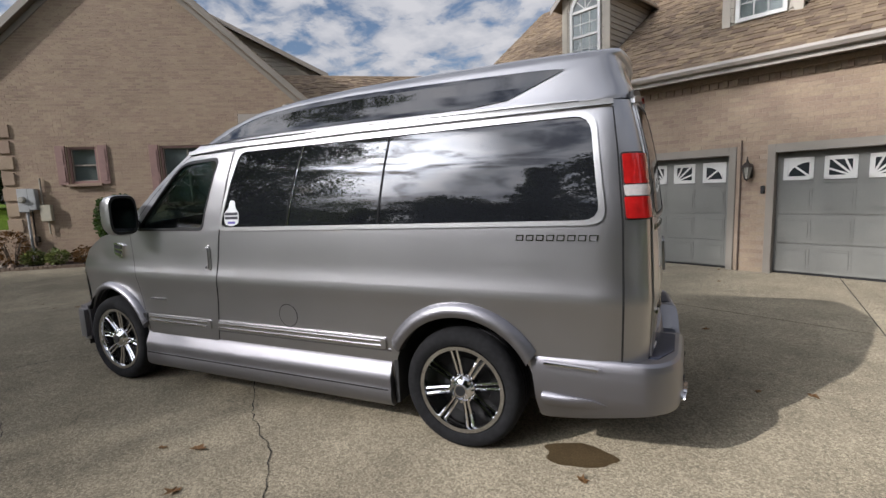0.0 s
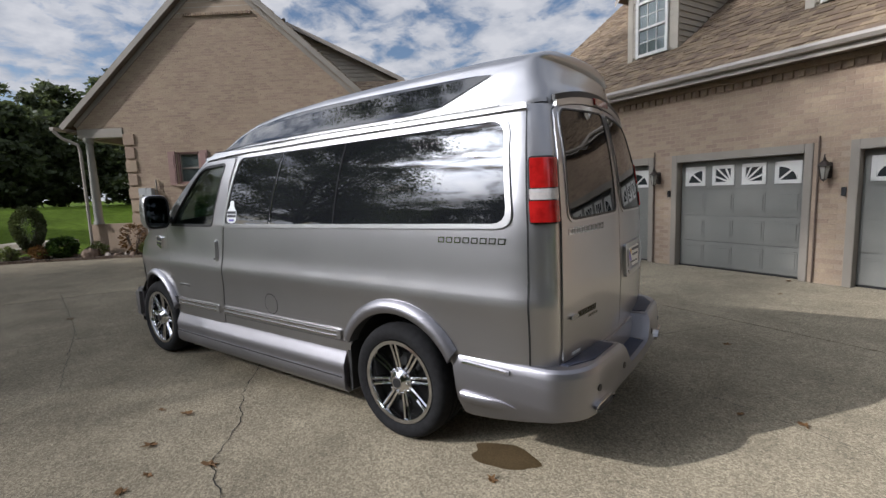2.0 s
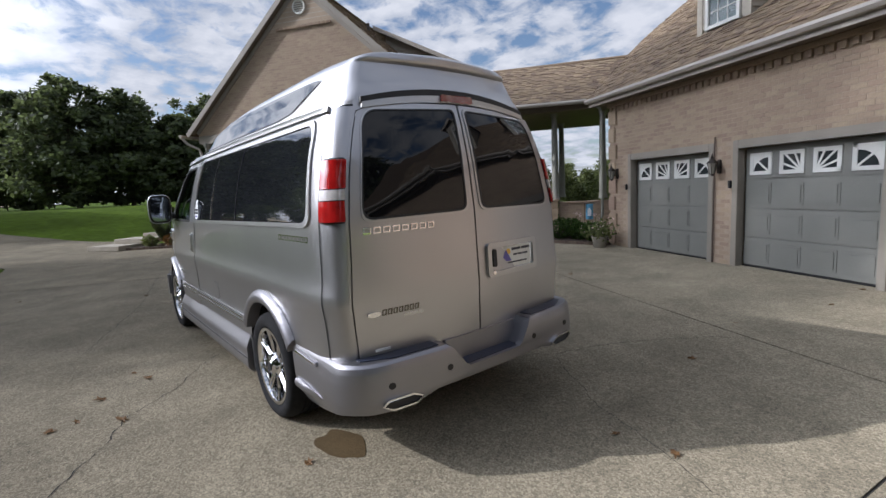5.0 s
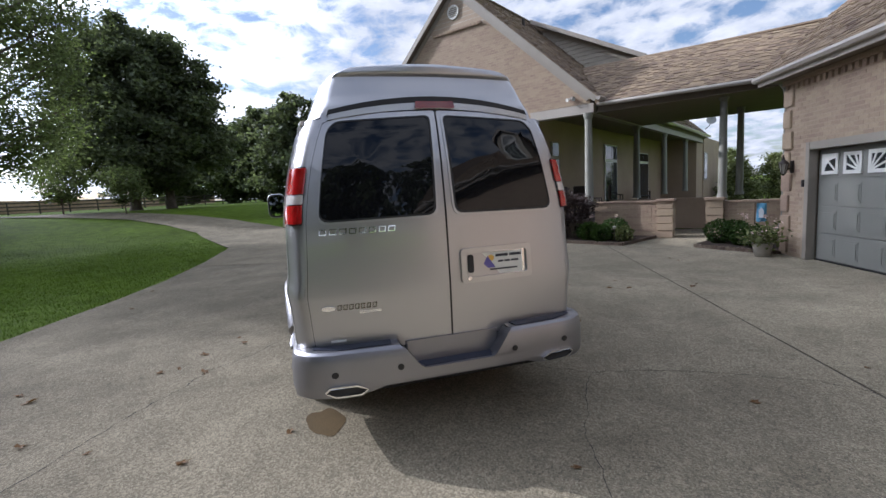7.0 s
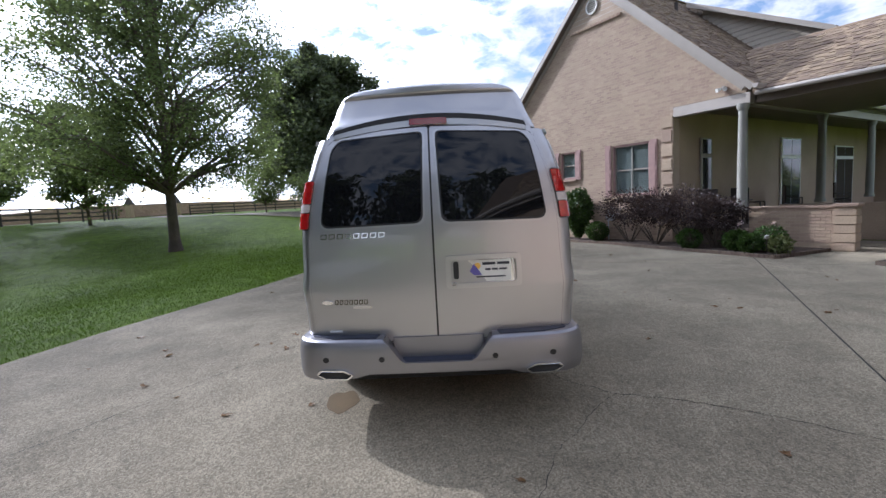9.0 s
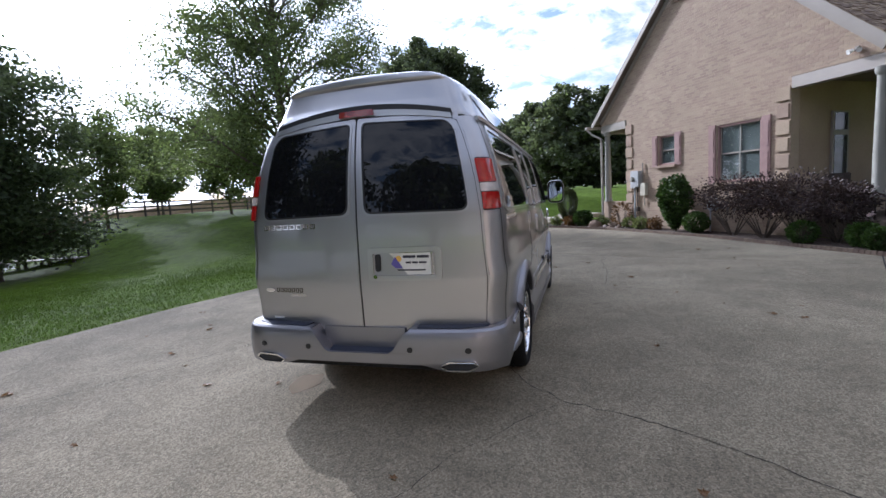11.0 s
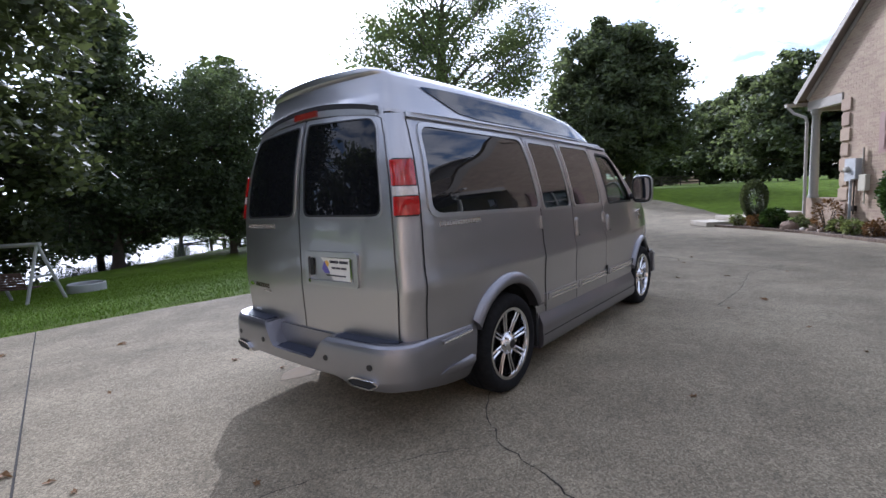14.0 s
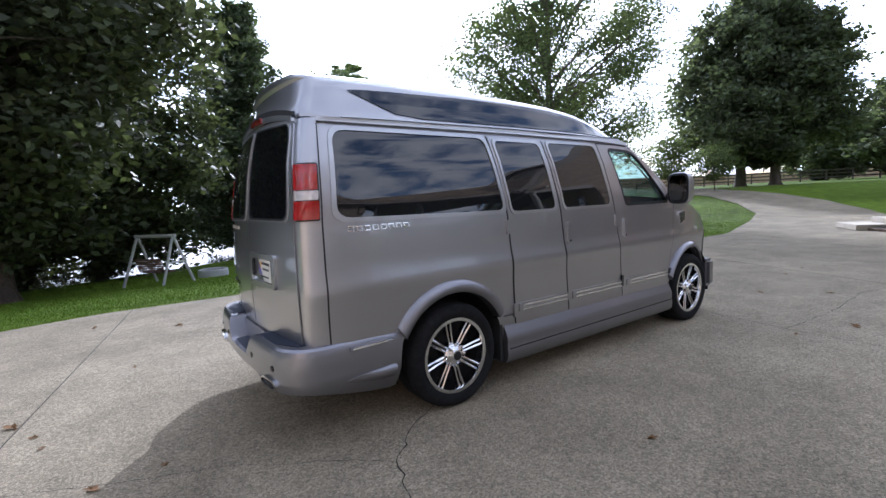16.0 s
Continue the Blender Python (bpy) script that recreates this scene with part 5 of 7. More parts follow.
    # wheel arches: flare, liner
    for cx, r in ((0.0, 0.565), (-BASE, 0.535)):
        ro, ri = r, 0.475
        a0, a1 = (32, 149) if cx == 0 else (24, 154)
        flare = lambda u, v, cx=cx, ro=ro, ri=ri: 0.004 + 0.044 * math.sin(math.pi * 0.80 * max(0.0, min(1.0, (ro - math.hypot(u - cx, v - 0.39)) / (ro - ri)))) ** 0.7
        sect = arch(cx, ro, a0, a1, 30) + arch(cx, ri, a1 + 5, a0 - 5, 30)
        rings = skin([sect, ], fn, cuts(cx - ro, cx + ro, 0.022), cuts(0.5, 1.0, 0.022), out=flare, inn=-0.05)
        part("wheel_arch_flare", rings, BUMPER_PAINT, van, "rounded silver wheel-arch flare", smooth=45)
        g = Geo()
        for i, (a, z) in enumerate(arch(cx, 0.49, -12, 192, 24)):
            g.v += [(a, side * 0.93, z), (a, side * 0.52, z)]
        g.f += [(2 * i, 2 * i + 1, 2 * i + 3, 2 * i + 2) for i in range(24)]
        g.v += [(cx, side * 0.52, 0.39)]
        g.f += [(2 * i + 1, len(g.v) - 1, 2 * i + 3) for i in range(24)]
        part("wheel_well", g, UNDER, van, "dark wheel well")
    part("mud_flap", Geo().box((-0.47, side * 0.86, 0.40), (0.03, 0.18, 0.34)), UNDER, van)
    # fender vent and roof rail
    vent = rounded([(-3.29, 1.19), (-3.17, 1.15), (-3.15, 1.27), (-3.29, 1.29)], 0.02)
    vp = part("fender_vent", skin([vent], fn, (), VCUT, out=0.020, inn=0.0), CHROME, van, "chrome fender vent", smooth=30)
    part("vent_mesh", skin([ring(vent, -0.016)], fn, (), VCUT, out=0.023, inn=0.01), BLACK, vp)
    for k in range(2):
        part("vent_bar", skin([strip([(-3.275, 1.20 + 0.035 * k), (-3.165, 1.185 + 0.04 * k)], 0.012)], fn, out=0.027, inn=0.02), CHROME, vp)
    part("hub_badge", skin([arch_at(-2.96, 0.645, 0.035)], fn, out=0.022, inn=0.0), BLACK, van, "small round dark badge")
    part("drip_rail", skin([strip([(-2.36, 2.005), (-1.9, 2.035), (-0.8, 2.06), (0.3, 2.072), (S0, 2.076), (S0 + 0.11, 2.078)], 0.030)], fn, (), (), out=0.022, inn=-0.01), PAINT_LIGHT, van, "pale roof drip rail", smooth=30)
    # rear corner seam, tail light
    part("corner_gap", skin([strip([(0.925, 0.64), (0.925, 1.4), (0.91, 2.05)], 0.010)], fn, (), VCUT, out=0.002), BLACK, van)
    base = rounded([(0.935, 1.445), (1.152, 1.445), (1.14, 1.80), (0.925, 1.80)], [0.01, 0.02, 0.03, 0.02], 2)
    tl = part("tail_light", skin([base], fn, UCUT, VCUT, out=0.004, inn=-0.01), BLACK, van, "tail light in red and clear lenses")
    for v0, v1, mt, lb in ((1.455, 1.566, RED_LENS, "red lens"), (1.572, 1.628, CLEAR_LENS, "clear reversing lens"), (1.634, 1.79, RED_LENS, "red lens")):
        part("lens", skin([rounded([(0.94, v0), (1.145, v0), (1.14, v1), (0.935, v1)], 0.008, 2)], fn, UCUT, VCUT, out=lambda u, v: 0.028 - 0.010 * abs(u - 1.04) / 0.1, inn=0.0), mt, tl, lb, smooth=40)
    # door mirror
    def housing(u, v, side=side):
        k = (1.0, 1.04, 1.03, 0.98, 0.86, 0.62, 0.0)[round(u * 6)]
        x = (-2.855, -2.868, -2.90, -2.95, -2.995, -3.02, -3.025)[round(u * 6)]
        a = 2 * math.pi * v
        c, q = math.cos(a), math.sin(a)
        sq = lambda w: math.copysign(abs(w) ** 0.5, w)
        return (x, side * (1.105 + 0.108 * k * sq(c)), 1.535 + 0.158 * k * sq(q))

    def face(x, ky, kz):
        pts = [housing(0.0, i / 40) for i in range(40)]
        return Geo().add([(x, side * 1.105 + (y - side * 1.105) * ky, 1.535 + (z - 1.535) * kz) for _, y, z in pts], [tuple(range(40))])

    mirror = part("door_mirror", Geo().grid(housing, 6, 40), PAINT_LIGHT, van, "silver door mirror", smooth=60, fix=True)
    part("mirror_surround", face(-2.8545, 0.99, 0.99), BLACK, mirror, "black mirror surround")
    part("mirror_glass", face(-2.852, 0.82, 0.86), MIRROR, mirror, "dark bluish mirror glass")
    part("mirror_arm", Geo().tube([(-2.93, side * 0.92, 1.45), (-2.93, side * 1.03, 1.455)], 0.035), BLACK, mirror)
    # badge on the flank
    if side < 0:
        badge("chrome_badge", van, fn, 0.37, 1.335, 0.46, 0.034, 8, CHROME, "row of small chrome badge pieces", 0.003)
        badge("small_badge", van, fn, -2.86, 0.80, 0.20, 0.022, 6, PAINT_LIGHT, "faint silver badge pieces")
    else:
        badge("chrome_badge", van, fn, 0.34, 1.365, 0.46, 0.034, 8, CHROME, "row of small chrome badge pieces", 0.003)

# rear face and its two doors
ZC = [0.70, 0.85, 1.0, 1.15, 1.3, 1.38, 1.45, 1.55, 1.65, 1.75, 1.85, 1.95, 2.0, 2.05]
YC = cuts(-0.85, 0.85, 0.085)
EDGE = [2.13, 2.0, 1.9, 1.8, 1.7, 1.6, 1.5, 1.4, 1.2, 1.0, 0.8, 0.58]
part("rear_panel", skin([[(-(width(S0, z) - RY), z) for z in EDGE] + [(width(S0, z) - RY, z) for z in EDGE[::-1]]], tailgate, YC, ZC), PAINT, van, smooth=40)
# unseen black plate added under the high roof to close it against light
part("roof_panel", Geo().add([(-2.3, -0.80, 2.07), (0.80, -0.79, 2.085), (0.95, -0.60, 2.12), (0.95, 0.60, 2.12), (0.80, 0.79, 2.085), (-2.3, 0.80, 2.07)], [(0, 1, 2, 3, 4, 5)]), BLACK, van)
for side in (-1, 1):
    loop = [(side * 0.006, 0.630)] + [(side * (width(S0, z) - RY - 0.015), z) for z in (0.630, 1.0, 1.2, 1.45, 1.65, 1.80, 1.95, 2.06)] + [(side * 0.62, 2.090), (side * 0.35, 2.122), (side * 0.006, 2.135)]
    pane = [(side * 0.065, 1.465), (side * 0.765, 1.455), (side * 0.725, 1.75), (side * 0.675, 2.005), (side * 0.62, 2.070), (side * 0.045, 2.100)]
    if side < 0:
        loop, pane = loop[::-1], pane[::-1]
    pane = rounded(pane, [0.06, 0.07, 0.2, 0.08, 0.05, 0.04] if side > 0 else [0.04, 0.05, 0.08, 0.2, 0.07, 0.06])
    rd = part("rear_door", skin([rounded(loop, 0.02)], tailgate, YC, ZC, out=0.010, inn=-0.003), PAINT, van, smooth=35)
    part("door_gap", skin([ring(loop, 0.007), ring(loop, -0.004)], tailgate, YC, ZC, out=0.003), BLACK, van)
    part("rear_window", skin([pane], tailgate, YC, ZC, out=0.014, inn=0.0), TINTED_REAR, rd, "dark tinted rear window", smooth=40)
    part("window_frame", skin([ring(pane, 0.018), ring(pane, -0.006)], tailgate, YC, ZC, out=0.0165, inn=0.005), PAINT_LIGHT, rd, smooth=30)
    part("window_seal", skin([ring(pane, 0.004), ring(pane, -0.008)], tailgate, YC, ZC, out=0.0185, inn=0.005), BLACK, rd)
left_door = [o for o in van.children if o.name.startswith("rear_door")][0]
right_door = [o for o in van.children if o.name.startswith("rear_door")][1]
badge("chrome_badge", left_door, tailgate, -0.77, 1.375, 0.46, 0.036, 8, CHROME, "row of small chrome badge pieces")
badge("model_badge", left_door, tailgate, -0.70, 0.905, 0.24, 0.034, 7, DARK_CHROME, "row of dark-edged chrome badge pieces")
part("bow_badge", skin([[(-0.79, 0.915), (-0.755, 0.905), (-0.715, 0.912), (-0.71, 0.93), (-0.75, 0.938), (-0.785, 0.932)]], tailgate, out=0.022, inn=0.008), CHROME, left_door, "small chrome emblem")
badge("trim_badge", left_door, tailgate, -0.57, 0.875, 0.13, 0.018, 9, CHROME, "tiny chrome badge pieces")
part("maker_plate", skin([[(-0.75, 0.70), (-0.66, 0.70), (-0.66, 0.715), (-0.75, 0.715)]], tailgate, out=0.014, inn=0.008), STICKER, left_door, "small pale sticker")
# number plate recess
rec = rounded([(0.075, 0.995), (0.58, 0.995), (0.575, 1.225), (0.075, 1.225)], 0.03)
pr = part("plate_surround", skin([rec, ring(rec, -0.035)], tailgate, YC, ZC, out=0.030, inn=0.008), PAINT_LIGHT, right_door, "raised silver plate surround", smooth=30)
part("plate_recess", skin([ring(rec, -0.03)], tailgate, YC, ZC, out=0.0125), PAINT, right_door)
part("door_latch", skin([rounded([(0.125, 1.06), (0.160, 1.06), (0.160, 1.18), (0.125, 1.18)], 0.016)], tailgate, out=0.026, inn=0.01), BLACK, right_door, "dark door latch")
part("door_lock", skin([[(0.125 + 0.014 * math.cos(t * 0.6283), 1.025 + 0.014 * math.sin(t * 0.6283)) for t in range(10)]], tailgate, out=0.034, inn=0.01), CHROME, right_door)
flatp = lambda y, z, off: (1.142 + off, y, z)
part("plate_frame", skin([rounded([(0.185, 1.02), (0.525, 1.02), (0.525, 1.20), (0.185, 1.20)], 0.012)], flatp, out=0.012, inn=-0.01), CHROME, right_door, "chrome plate frame")
plate = part("dealer_plate", skin([rounded([(0.203, 1.035), (0.507, 1.035), (0.507, 1.185), (0.203, 1.185)], 0.01)], flatp, out=0.015, inn=0.0), PLATE_WHITE, right_door, "white dealer plate with a sunset mark and dark bars")
part("plate_mark", skin([[(0.215, 1.08), (0.315, 1.08), (0.262, 1.16)]], flatp, out=0.0175, inn=0.01), PLATE_BLUE, plate, "violet mountain shape")
part("plate_sun", skin([[(0.285 + 0.022 * math.cos(t * 0.5236), 1.145 + 0.022 * math.sin(t * 0.5236)) for t in range(12)]], flatp, out=0.0165, inn=0.01), PLATE_GOLD, plate, "gold disc")
for z, y0, y1, h in ((1.150, 0.318, 0.405, 0.018), (1.150, 0.415, 0.498, 0.018), (1.112, 0.335, 0.372, 0.013), (1.112, 0.380, 0.420, 0.013), (1.112, 0.428, 0.480, 0.013), (1.062, 0.250, 0.470, 0.010)):
    part("plate_bar", skin([[(y0, z), (y1, z), (y1, z + h), (y0, z + h)]], flatp, out=0.0172, inn=0.01), INK, plate)
# high brake light in the rear header
header = lambda y, z, off: (1.000 - 0.15 * (z - 2.12) - 0.05 * (y / 0.7) ** 2 + off, y, z)
bow = lambda y, z0, rise: (y, z0 + rise * (1 - (y / 0.66) ** 2))
across = [-0.66 + 0.11 * i for i in range(13)]


def header_band(a, ra, b, rb):
    return [bow(y, a, ra) for y in across] + [bow(y * 0.985, b, rb) for y in across[::-1]]


part("rear_header", skin([header_band(2.080, 0.062, 2.112, 0.075)], header, YC, (), out=0.026, inn=-0.1), PAINT_LIGHT, van, smooth=30)
part("high_brake_light", skin([rounded([(-0.13, 2.148), (0.13, 2.148), (0.125, 2.192), (-0.125, 2.192)], 0.01)], header, YC, (), out=0.040, inn=0.0), DARK_RED_LENS, van, "dark red high brake light")
part("roof_gasket", skin([header_band(2.110, 0.075, 2.142, 0.085)], header, YC, (), out=0.022, inn=-0.1), BLACK, van)

# high roof
PROFILE = ((0.795, 2.075), (0.790, 2.10), (0.765, 2.15), (0.735, 2.22), (0.705, 2.30), (0.675, 2.36), (0.640, 2.395), (0.58, 2.42), (0.45, 2.44), (0.22, 2.455), (0.0, 2.46))
RISE = ((-2.50, 0.02), (-2.42, 0.10), (-2.30, 0.32), (-2.10, 0.54), (-1.80, 0.76), (-1.40, 0.89), (-0.90, 0.955), (-0.30, 0.985), (0.30, 1.0), (1.1, 1.0))

COVE_Z, COVE_X = (2.10, 2.17, 2.23, 2.29, 2.34, 2.370, 2.385, 2.43, 2.45, 2.46), (0.03, 0.018, -0.016, -0.040, -0.056, -0.062, -0.036, -0.034, -0.060, -0.11)


def roof_at(x, k):
    """A point of the high roof: x along the van, k along the half section from the rail to the middle."""
    n = len(PROFILE) - 1
    i = min(int(k * n), n - 1)
    f = k * n - i
    y = PROFILE[i][0] * (1 - f) + PROFILE[i + 1][0] * f
    z = PROFILE[i][1] * (1 - f) + PROFILE[i + 1][1] * f
    r = float(np.interp(x, *zip(*RISE)))
    e = max(0.0, min(1.0, (x - 0.74) / 0.20))
    z += (2.46 - z) / 0.385 * 0.030 * e * e * (3 - 2 * e)
    drop = float(np.interp(x, (-2.5, -2.35, -1.9, -0.8, 1.0), (-0.09, -0.05, -0.025, -0.008, 0.0)))
    nose = max(0.0, (-1.9 - x) / 0.6)
    rear = max(0.0, (x - 0.5) / 0.5)
    xx = x + rear * rear * float(np.interp(z, COVE_Z, COVE_X)) - 0.20 * nose * nose * (1 - (y / 0.80) ** 2)
    tail = max(0.0, (x - 0.35) / 0.62)
    return xx - 0.04 * tail * tail, y * (1 - 0.05 * nose * nose - 0.085 * tail * tail), 2.075 + (z - 2.075) * r + drop


g = Geo()
xs = [-2.50, -2.46, -2.42, -2.36, -2.30, -2.2, -2.1, -1.95, -1.8, -1.6, -1.4, -1.15, -0.9, -0.6, -0.3, 0.0, 0.3, 0.5, 0.60, 0.70, 0.78, 0.84, 0.89, 0.93, 0.96, 0.975]
ks = [i / 44 for i in range(45)]
row = []
for x in xs:
    half = [roof_at(x, k) for k in ks]
    shr = float(np.interp(x, (0.80, 0.89, 0.93, 0.96, 0.975), (1.0, 0.99, 0.973, 0.945, 0.915)))
    row.append([(a, -b * shr, c) for a, b, c in half] + [(a, b * shr, c) for a, b, c in half[-2::-1]])
w = len(row[0])
g.v = [p for r in row for p in r]
g.f = [(i * w + j, (i + 1) * w + j, (i + 1) * w + j + 1, i * w + j + 1) for i in range(len(xs) - 1) for j in range(w - 1)]
end = row[-1]
cols = 10
arch_up = lambda z, t: 0.050 * (1 - t * t) * max(0.0, 1 - (z - 2.10) / 0.16)
for j in range(w // 2):
    (ax, ay, az), (bx, by, bz) = end[j], end[j + 1]
    q = [2 * i / cols - 1 for i in range(cols + 1)]
    n = len(g.v)
    g.v += [(ax + 0.05 * (1 - t * t), -ay * t, az + arch_up(az, t)) for t in q] + [(bx + 0.05 * (1 - t * t), -by * t, bz + arch_up(bz, t)) for t in q]
    g.f += [(n + i, n + i + 1, n + cols + 2 + i, n + cols + 1 + i) for i in range(cols)]
hightop = part("high_roof", g, PAINT, van, "raised fibreglass roof in silver paint", smooth=45, fix=True)
for side in (-1, 1):
    def on_roof(u, v, off, side=side):
        a, b, c = roof_at(u, v)
        return (a, side * (b + off * 0.93), c + off * 0.35)
    band = [(-2.26, 0.20), (-1.9, 0.17), (-1.2, 0.155), (-0.4, 0.15), (0.05, 0.155), (0.28, 0.20), (0.42, 0.29), (0.62, 0.40), (0.50, 0.415), (-0.4, 0.45), (-1.2, 0.47), (-1.7, 0.46), (-2.02, 0.38)]
    part("roof_window", skin([band], on_roof, cuts(-2.3, 0.7, 0.1), [0.2, 0.25, 0.3, 0.35, 0.4, 0.45], out=0.006), TINTED, hightop, "long dark tinted roof window", smooth=50)
    part("roof_crease", skin([strip([(-2.2, 0.12), (-1.2, 0.10), (0.4, 0.10), (0.70, 0.105)], 0.018)], on_roof, cuts(-2.3, 0.9, 0.15), (), out=0.012, inn=-0.01), PAINT_LIGHT, hightop, smooth=30)
# rear bumper: s runs from the middle of the rear round each corner and forward along the side
BZ = [0.30, 0.34, 0.38, 0.42, 0.46, 0.50, 0.54, 0.58, 0.61, 0.635, 0.66]
BS = cuts(0.36, 0.70, 0.08) + [0.70] + cuts(0.70, 1.10, 0.036) + [1.10] + cuts(1.10, 1.70, 0.08)
BS = [-q for q in BS] + [-0.12, 0.0, 0.12] + BS


def bumper_fn(s, z, off):
    q, side = abs(s), (1 if s >= 0 else -1)
    tuck = float(np.interp(z, (0.26, 0.32, 0.38, 0.45, 0.57, 0.633, 0.663, 0.679), (-0.075, -0.040, -0.016, 0.0, 0.0, -0.006, -0.016, -0.034)))
    k = off + tuck
    if q <= 0.70:
        return (1.302 - 0.037 * (q / 0.70) ** 2 + k, s, z)
    if q <= 1.10:
        a = (q - 0.70) / 0.40 * math.pi / 2
        nx, ny = math.cos(a) / 0.225, math.sin(a) / 0.285
        h = math.hypot(nx, ny)
        return (1.04 + 0.225 * math.cos(a) + nx / h * k, side * (0.70 + 0.285 * math.sin(a) + ny / h * k), z)
    return (1.04 - (q - 1.10), side * (0.985 + k - 0.012 * (q - 1.10) / 0.6), z)


low = [(0.0, 0.445), (0.46, 0.440), (0.55, 0.412), (0.66, 0.400), (0.84, 0.398), (0.98, 0.402), (1.10, 0.385), (1.25, 0.345), (1.45, 0.300), (1.60, 0.278), (1.645, 0.285), (1.665, 0.40), (1.675, 0.50), (1.69, 0.60), (1.70, 0.670)]
high = [(1.40, 0.674), (1.20, 0.675), (1.10, 0.677), (1.00, 0.678), (0.37, 0.678), (0.335, 0.653), (0.25, 0.535), (0.22, 0.515)]
half = low + high
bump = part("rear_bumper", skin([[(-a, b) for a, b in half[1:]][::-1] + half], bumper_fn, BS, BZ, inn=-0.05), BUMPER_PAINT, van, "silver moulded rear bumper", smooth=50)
for side in (-1, 1):
    bf = lambda u, v, off, side=side: bumper_fn(side * u, v, off)
    edge = [bumper_fn(side * (0.36 + 0.84 * i / 24), 0.677, 0.0) for i in range(25)]
    g = Geo().add([(x, y, 0.676) for x, y, z in edge] + [(1.03, side * 0.80, 0.676), (1.03, side * 0.36, 0.676)], [tuple(range(27))])
    part("bumper_top", g, BUMPER_PAINT, bump)
    part("bumper_moulding", skin([rounded([(1.30, 0.612), (1.63, 0.615), (1.63, 0.648), (1.30, 0.640)], 0.012)], bf, cuts(1.3, 1.64, 0.06), (), out=0.012, inn=0.0), BUMPER_PAINT, bump, "raised side moulding", smooth=30)
    part("chrome_strip", skin([rounded([(1.315, 0.621), (1.615, 0.625), (1.615, 0.640), (1.315, 0.632)], 0.006)], bf, cuts(1.3, 1.64, 0.06), (), out=0.017, inn=0.0), CHROME, bump, "thin chrome strip")
    part("bumper_scoop", skin([rounded([(1.26, 0.425), (1.34, 0.400), (1.62, 0.370), (1.63, 0.465), (1.34, 0.445)], 0.02)], bf, cuts(1.26, 1.64, 0.05), (0.385, 0.40, 0.415, 0.43, 0.445, 0.46), out=lambda u, v: 0.001 + 0.030 * max(0.0, 1 - ((v - 0.418) / 0.048) ** 2) * min(1.0, max(0.0, (u - 1.25) / 0.25)), inn=-0.02), BUMPER_PAINT, bump, "moulded bulge behind the wheel", smooth=60)
    for y in (0.372, 0.745):
        sg = [(side * y + 0.019 * math.cos(t * 0.4488), 0.545 + 0.019 * math.sin(t * 0.4488)) for t in range(14)]
        part("parking_sensor", skin([sg], bumper_fn, out=0.004, inn=-0.02), BLACK, bump)
    hexa = [(side * (0.69 + a), 0.440 + b) for a, b in ((-0.125, 0.0), (-0.085, -0.038), (0.06, -0.036), (0.115, 0.004), (0.085, 0.038), (-0.06, 0.036))]
    if side < 0:
        hexa = hexa[::-1]
    part("exhaust_trim", skin([rounded(hexa, 0.012, 2), ring(hexa, -0.012)], bumper_fn, out=0.020, inn=-0.05), CHROME, bump, "chrome exhaust trim", smooth=30)
    part("exhaust_hole", skin([ring(hexa, -0.011)], bumper_fn, out=0.006), BLACK, bump)
    pad = Geo().prism([(1.04, side * 0.39), (1.04, side * 0.86), (1.13, side * 0.86), (1.215, side * 0.70), (1.235, side * 0.41)], 0.675, 0.683)
    part("bumper_pad", pad, STEP_PAD, bump, "dark textured top pad", fix=True)
part("step_recess", Geo().prism([(1.05, -0.34), (1.05, 0.34), (1.17, 0.30), (1.17, -0.30)], 0.42, 0.66), BUMPER_PAINT, bump)
part("step_pad", Geo().prism([(1.16, -0.25), (1.16, 0.25), (1.27, 0.22), (1.27, -0.22)], 0.502, 0.518), STEP_PAD, bump, "dark step pad")
for side in (-1, 1):
    part("step_cheek", Geo().add([(1.13, side * 0.250, 0.517), (1.275, side * 0.240, 0.517), (1.255, side * 0.352, 0.673), (1.13, side * 0.352, 0.673)], [(0, 1, 2, 3)]), BUMPER_PAINT, bump)
# tow hitch and floor pan
part("tow_bar", Geo().box((1.08, 0.0, 0.430), (0.07, 0.9, 0.06)).box((1.155, 0.0, 0.415), (0.12, 0.065, 0.055)), UNDER, van, "black tow bar", bevel=0.008)
part("wiring_plug", Geo().box((1.165, 0.16, 0.410), (0.05, 0.05, 0.05)), BLACK, van, bevel=0.01)
part("floor_pan", Geo().box((-1.35, 0, 0.42), (4.7, 1.15, 0.12)).box((0.55, 0, 0.40), (0.9, 1.5, 0.20)), UNDER, van, "dark underbody")
part("rear_axle", Geo().tube([(0, -0.8, 0.39), (0, 0.8, 0.39)], 0.06).tube([(-0.12, 0, 0.39), (0.14, 0, 0.39)], [0.15, 0.15]), UNDER, van)

# nose: bonnet, front, windscreen
def bonnet(u, v):
    x = -3.12 - 0.85 * u
    z = float(np.interp(x, (-3.97, -3.86, -3.55, -3.12), (1.08, 1.20, 1.33, 1.415)))
    y = (2 * v - 1) * width(x, z)
    return (x, y, z + 0.07 * (1 - (2 * v - 1) ** 2))


part("bonnet", Geo().grid(bonnet, 12, 16), PAINT, van, smooth=40)


def nose(u, v):
    z = 1.08 - 0.63 * u
    q = 2 * v - 1
    return (-3.97 - 0.07 * (1 - q ** 4) - 0.03 * math.sin(u * math.pi), q * width(-3.97, z), z + 0.07 * (1 - q * q) * (1 - u))


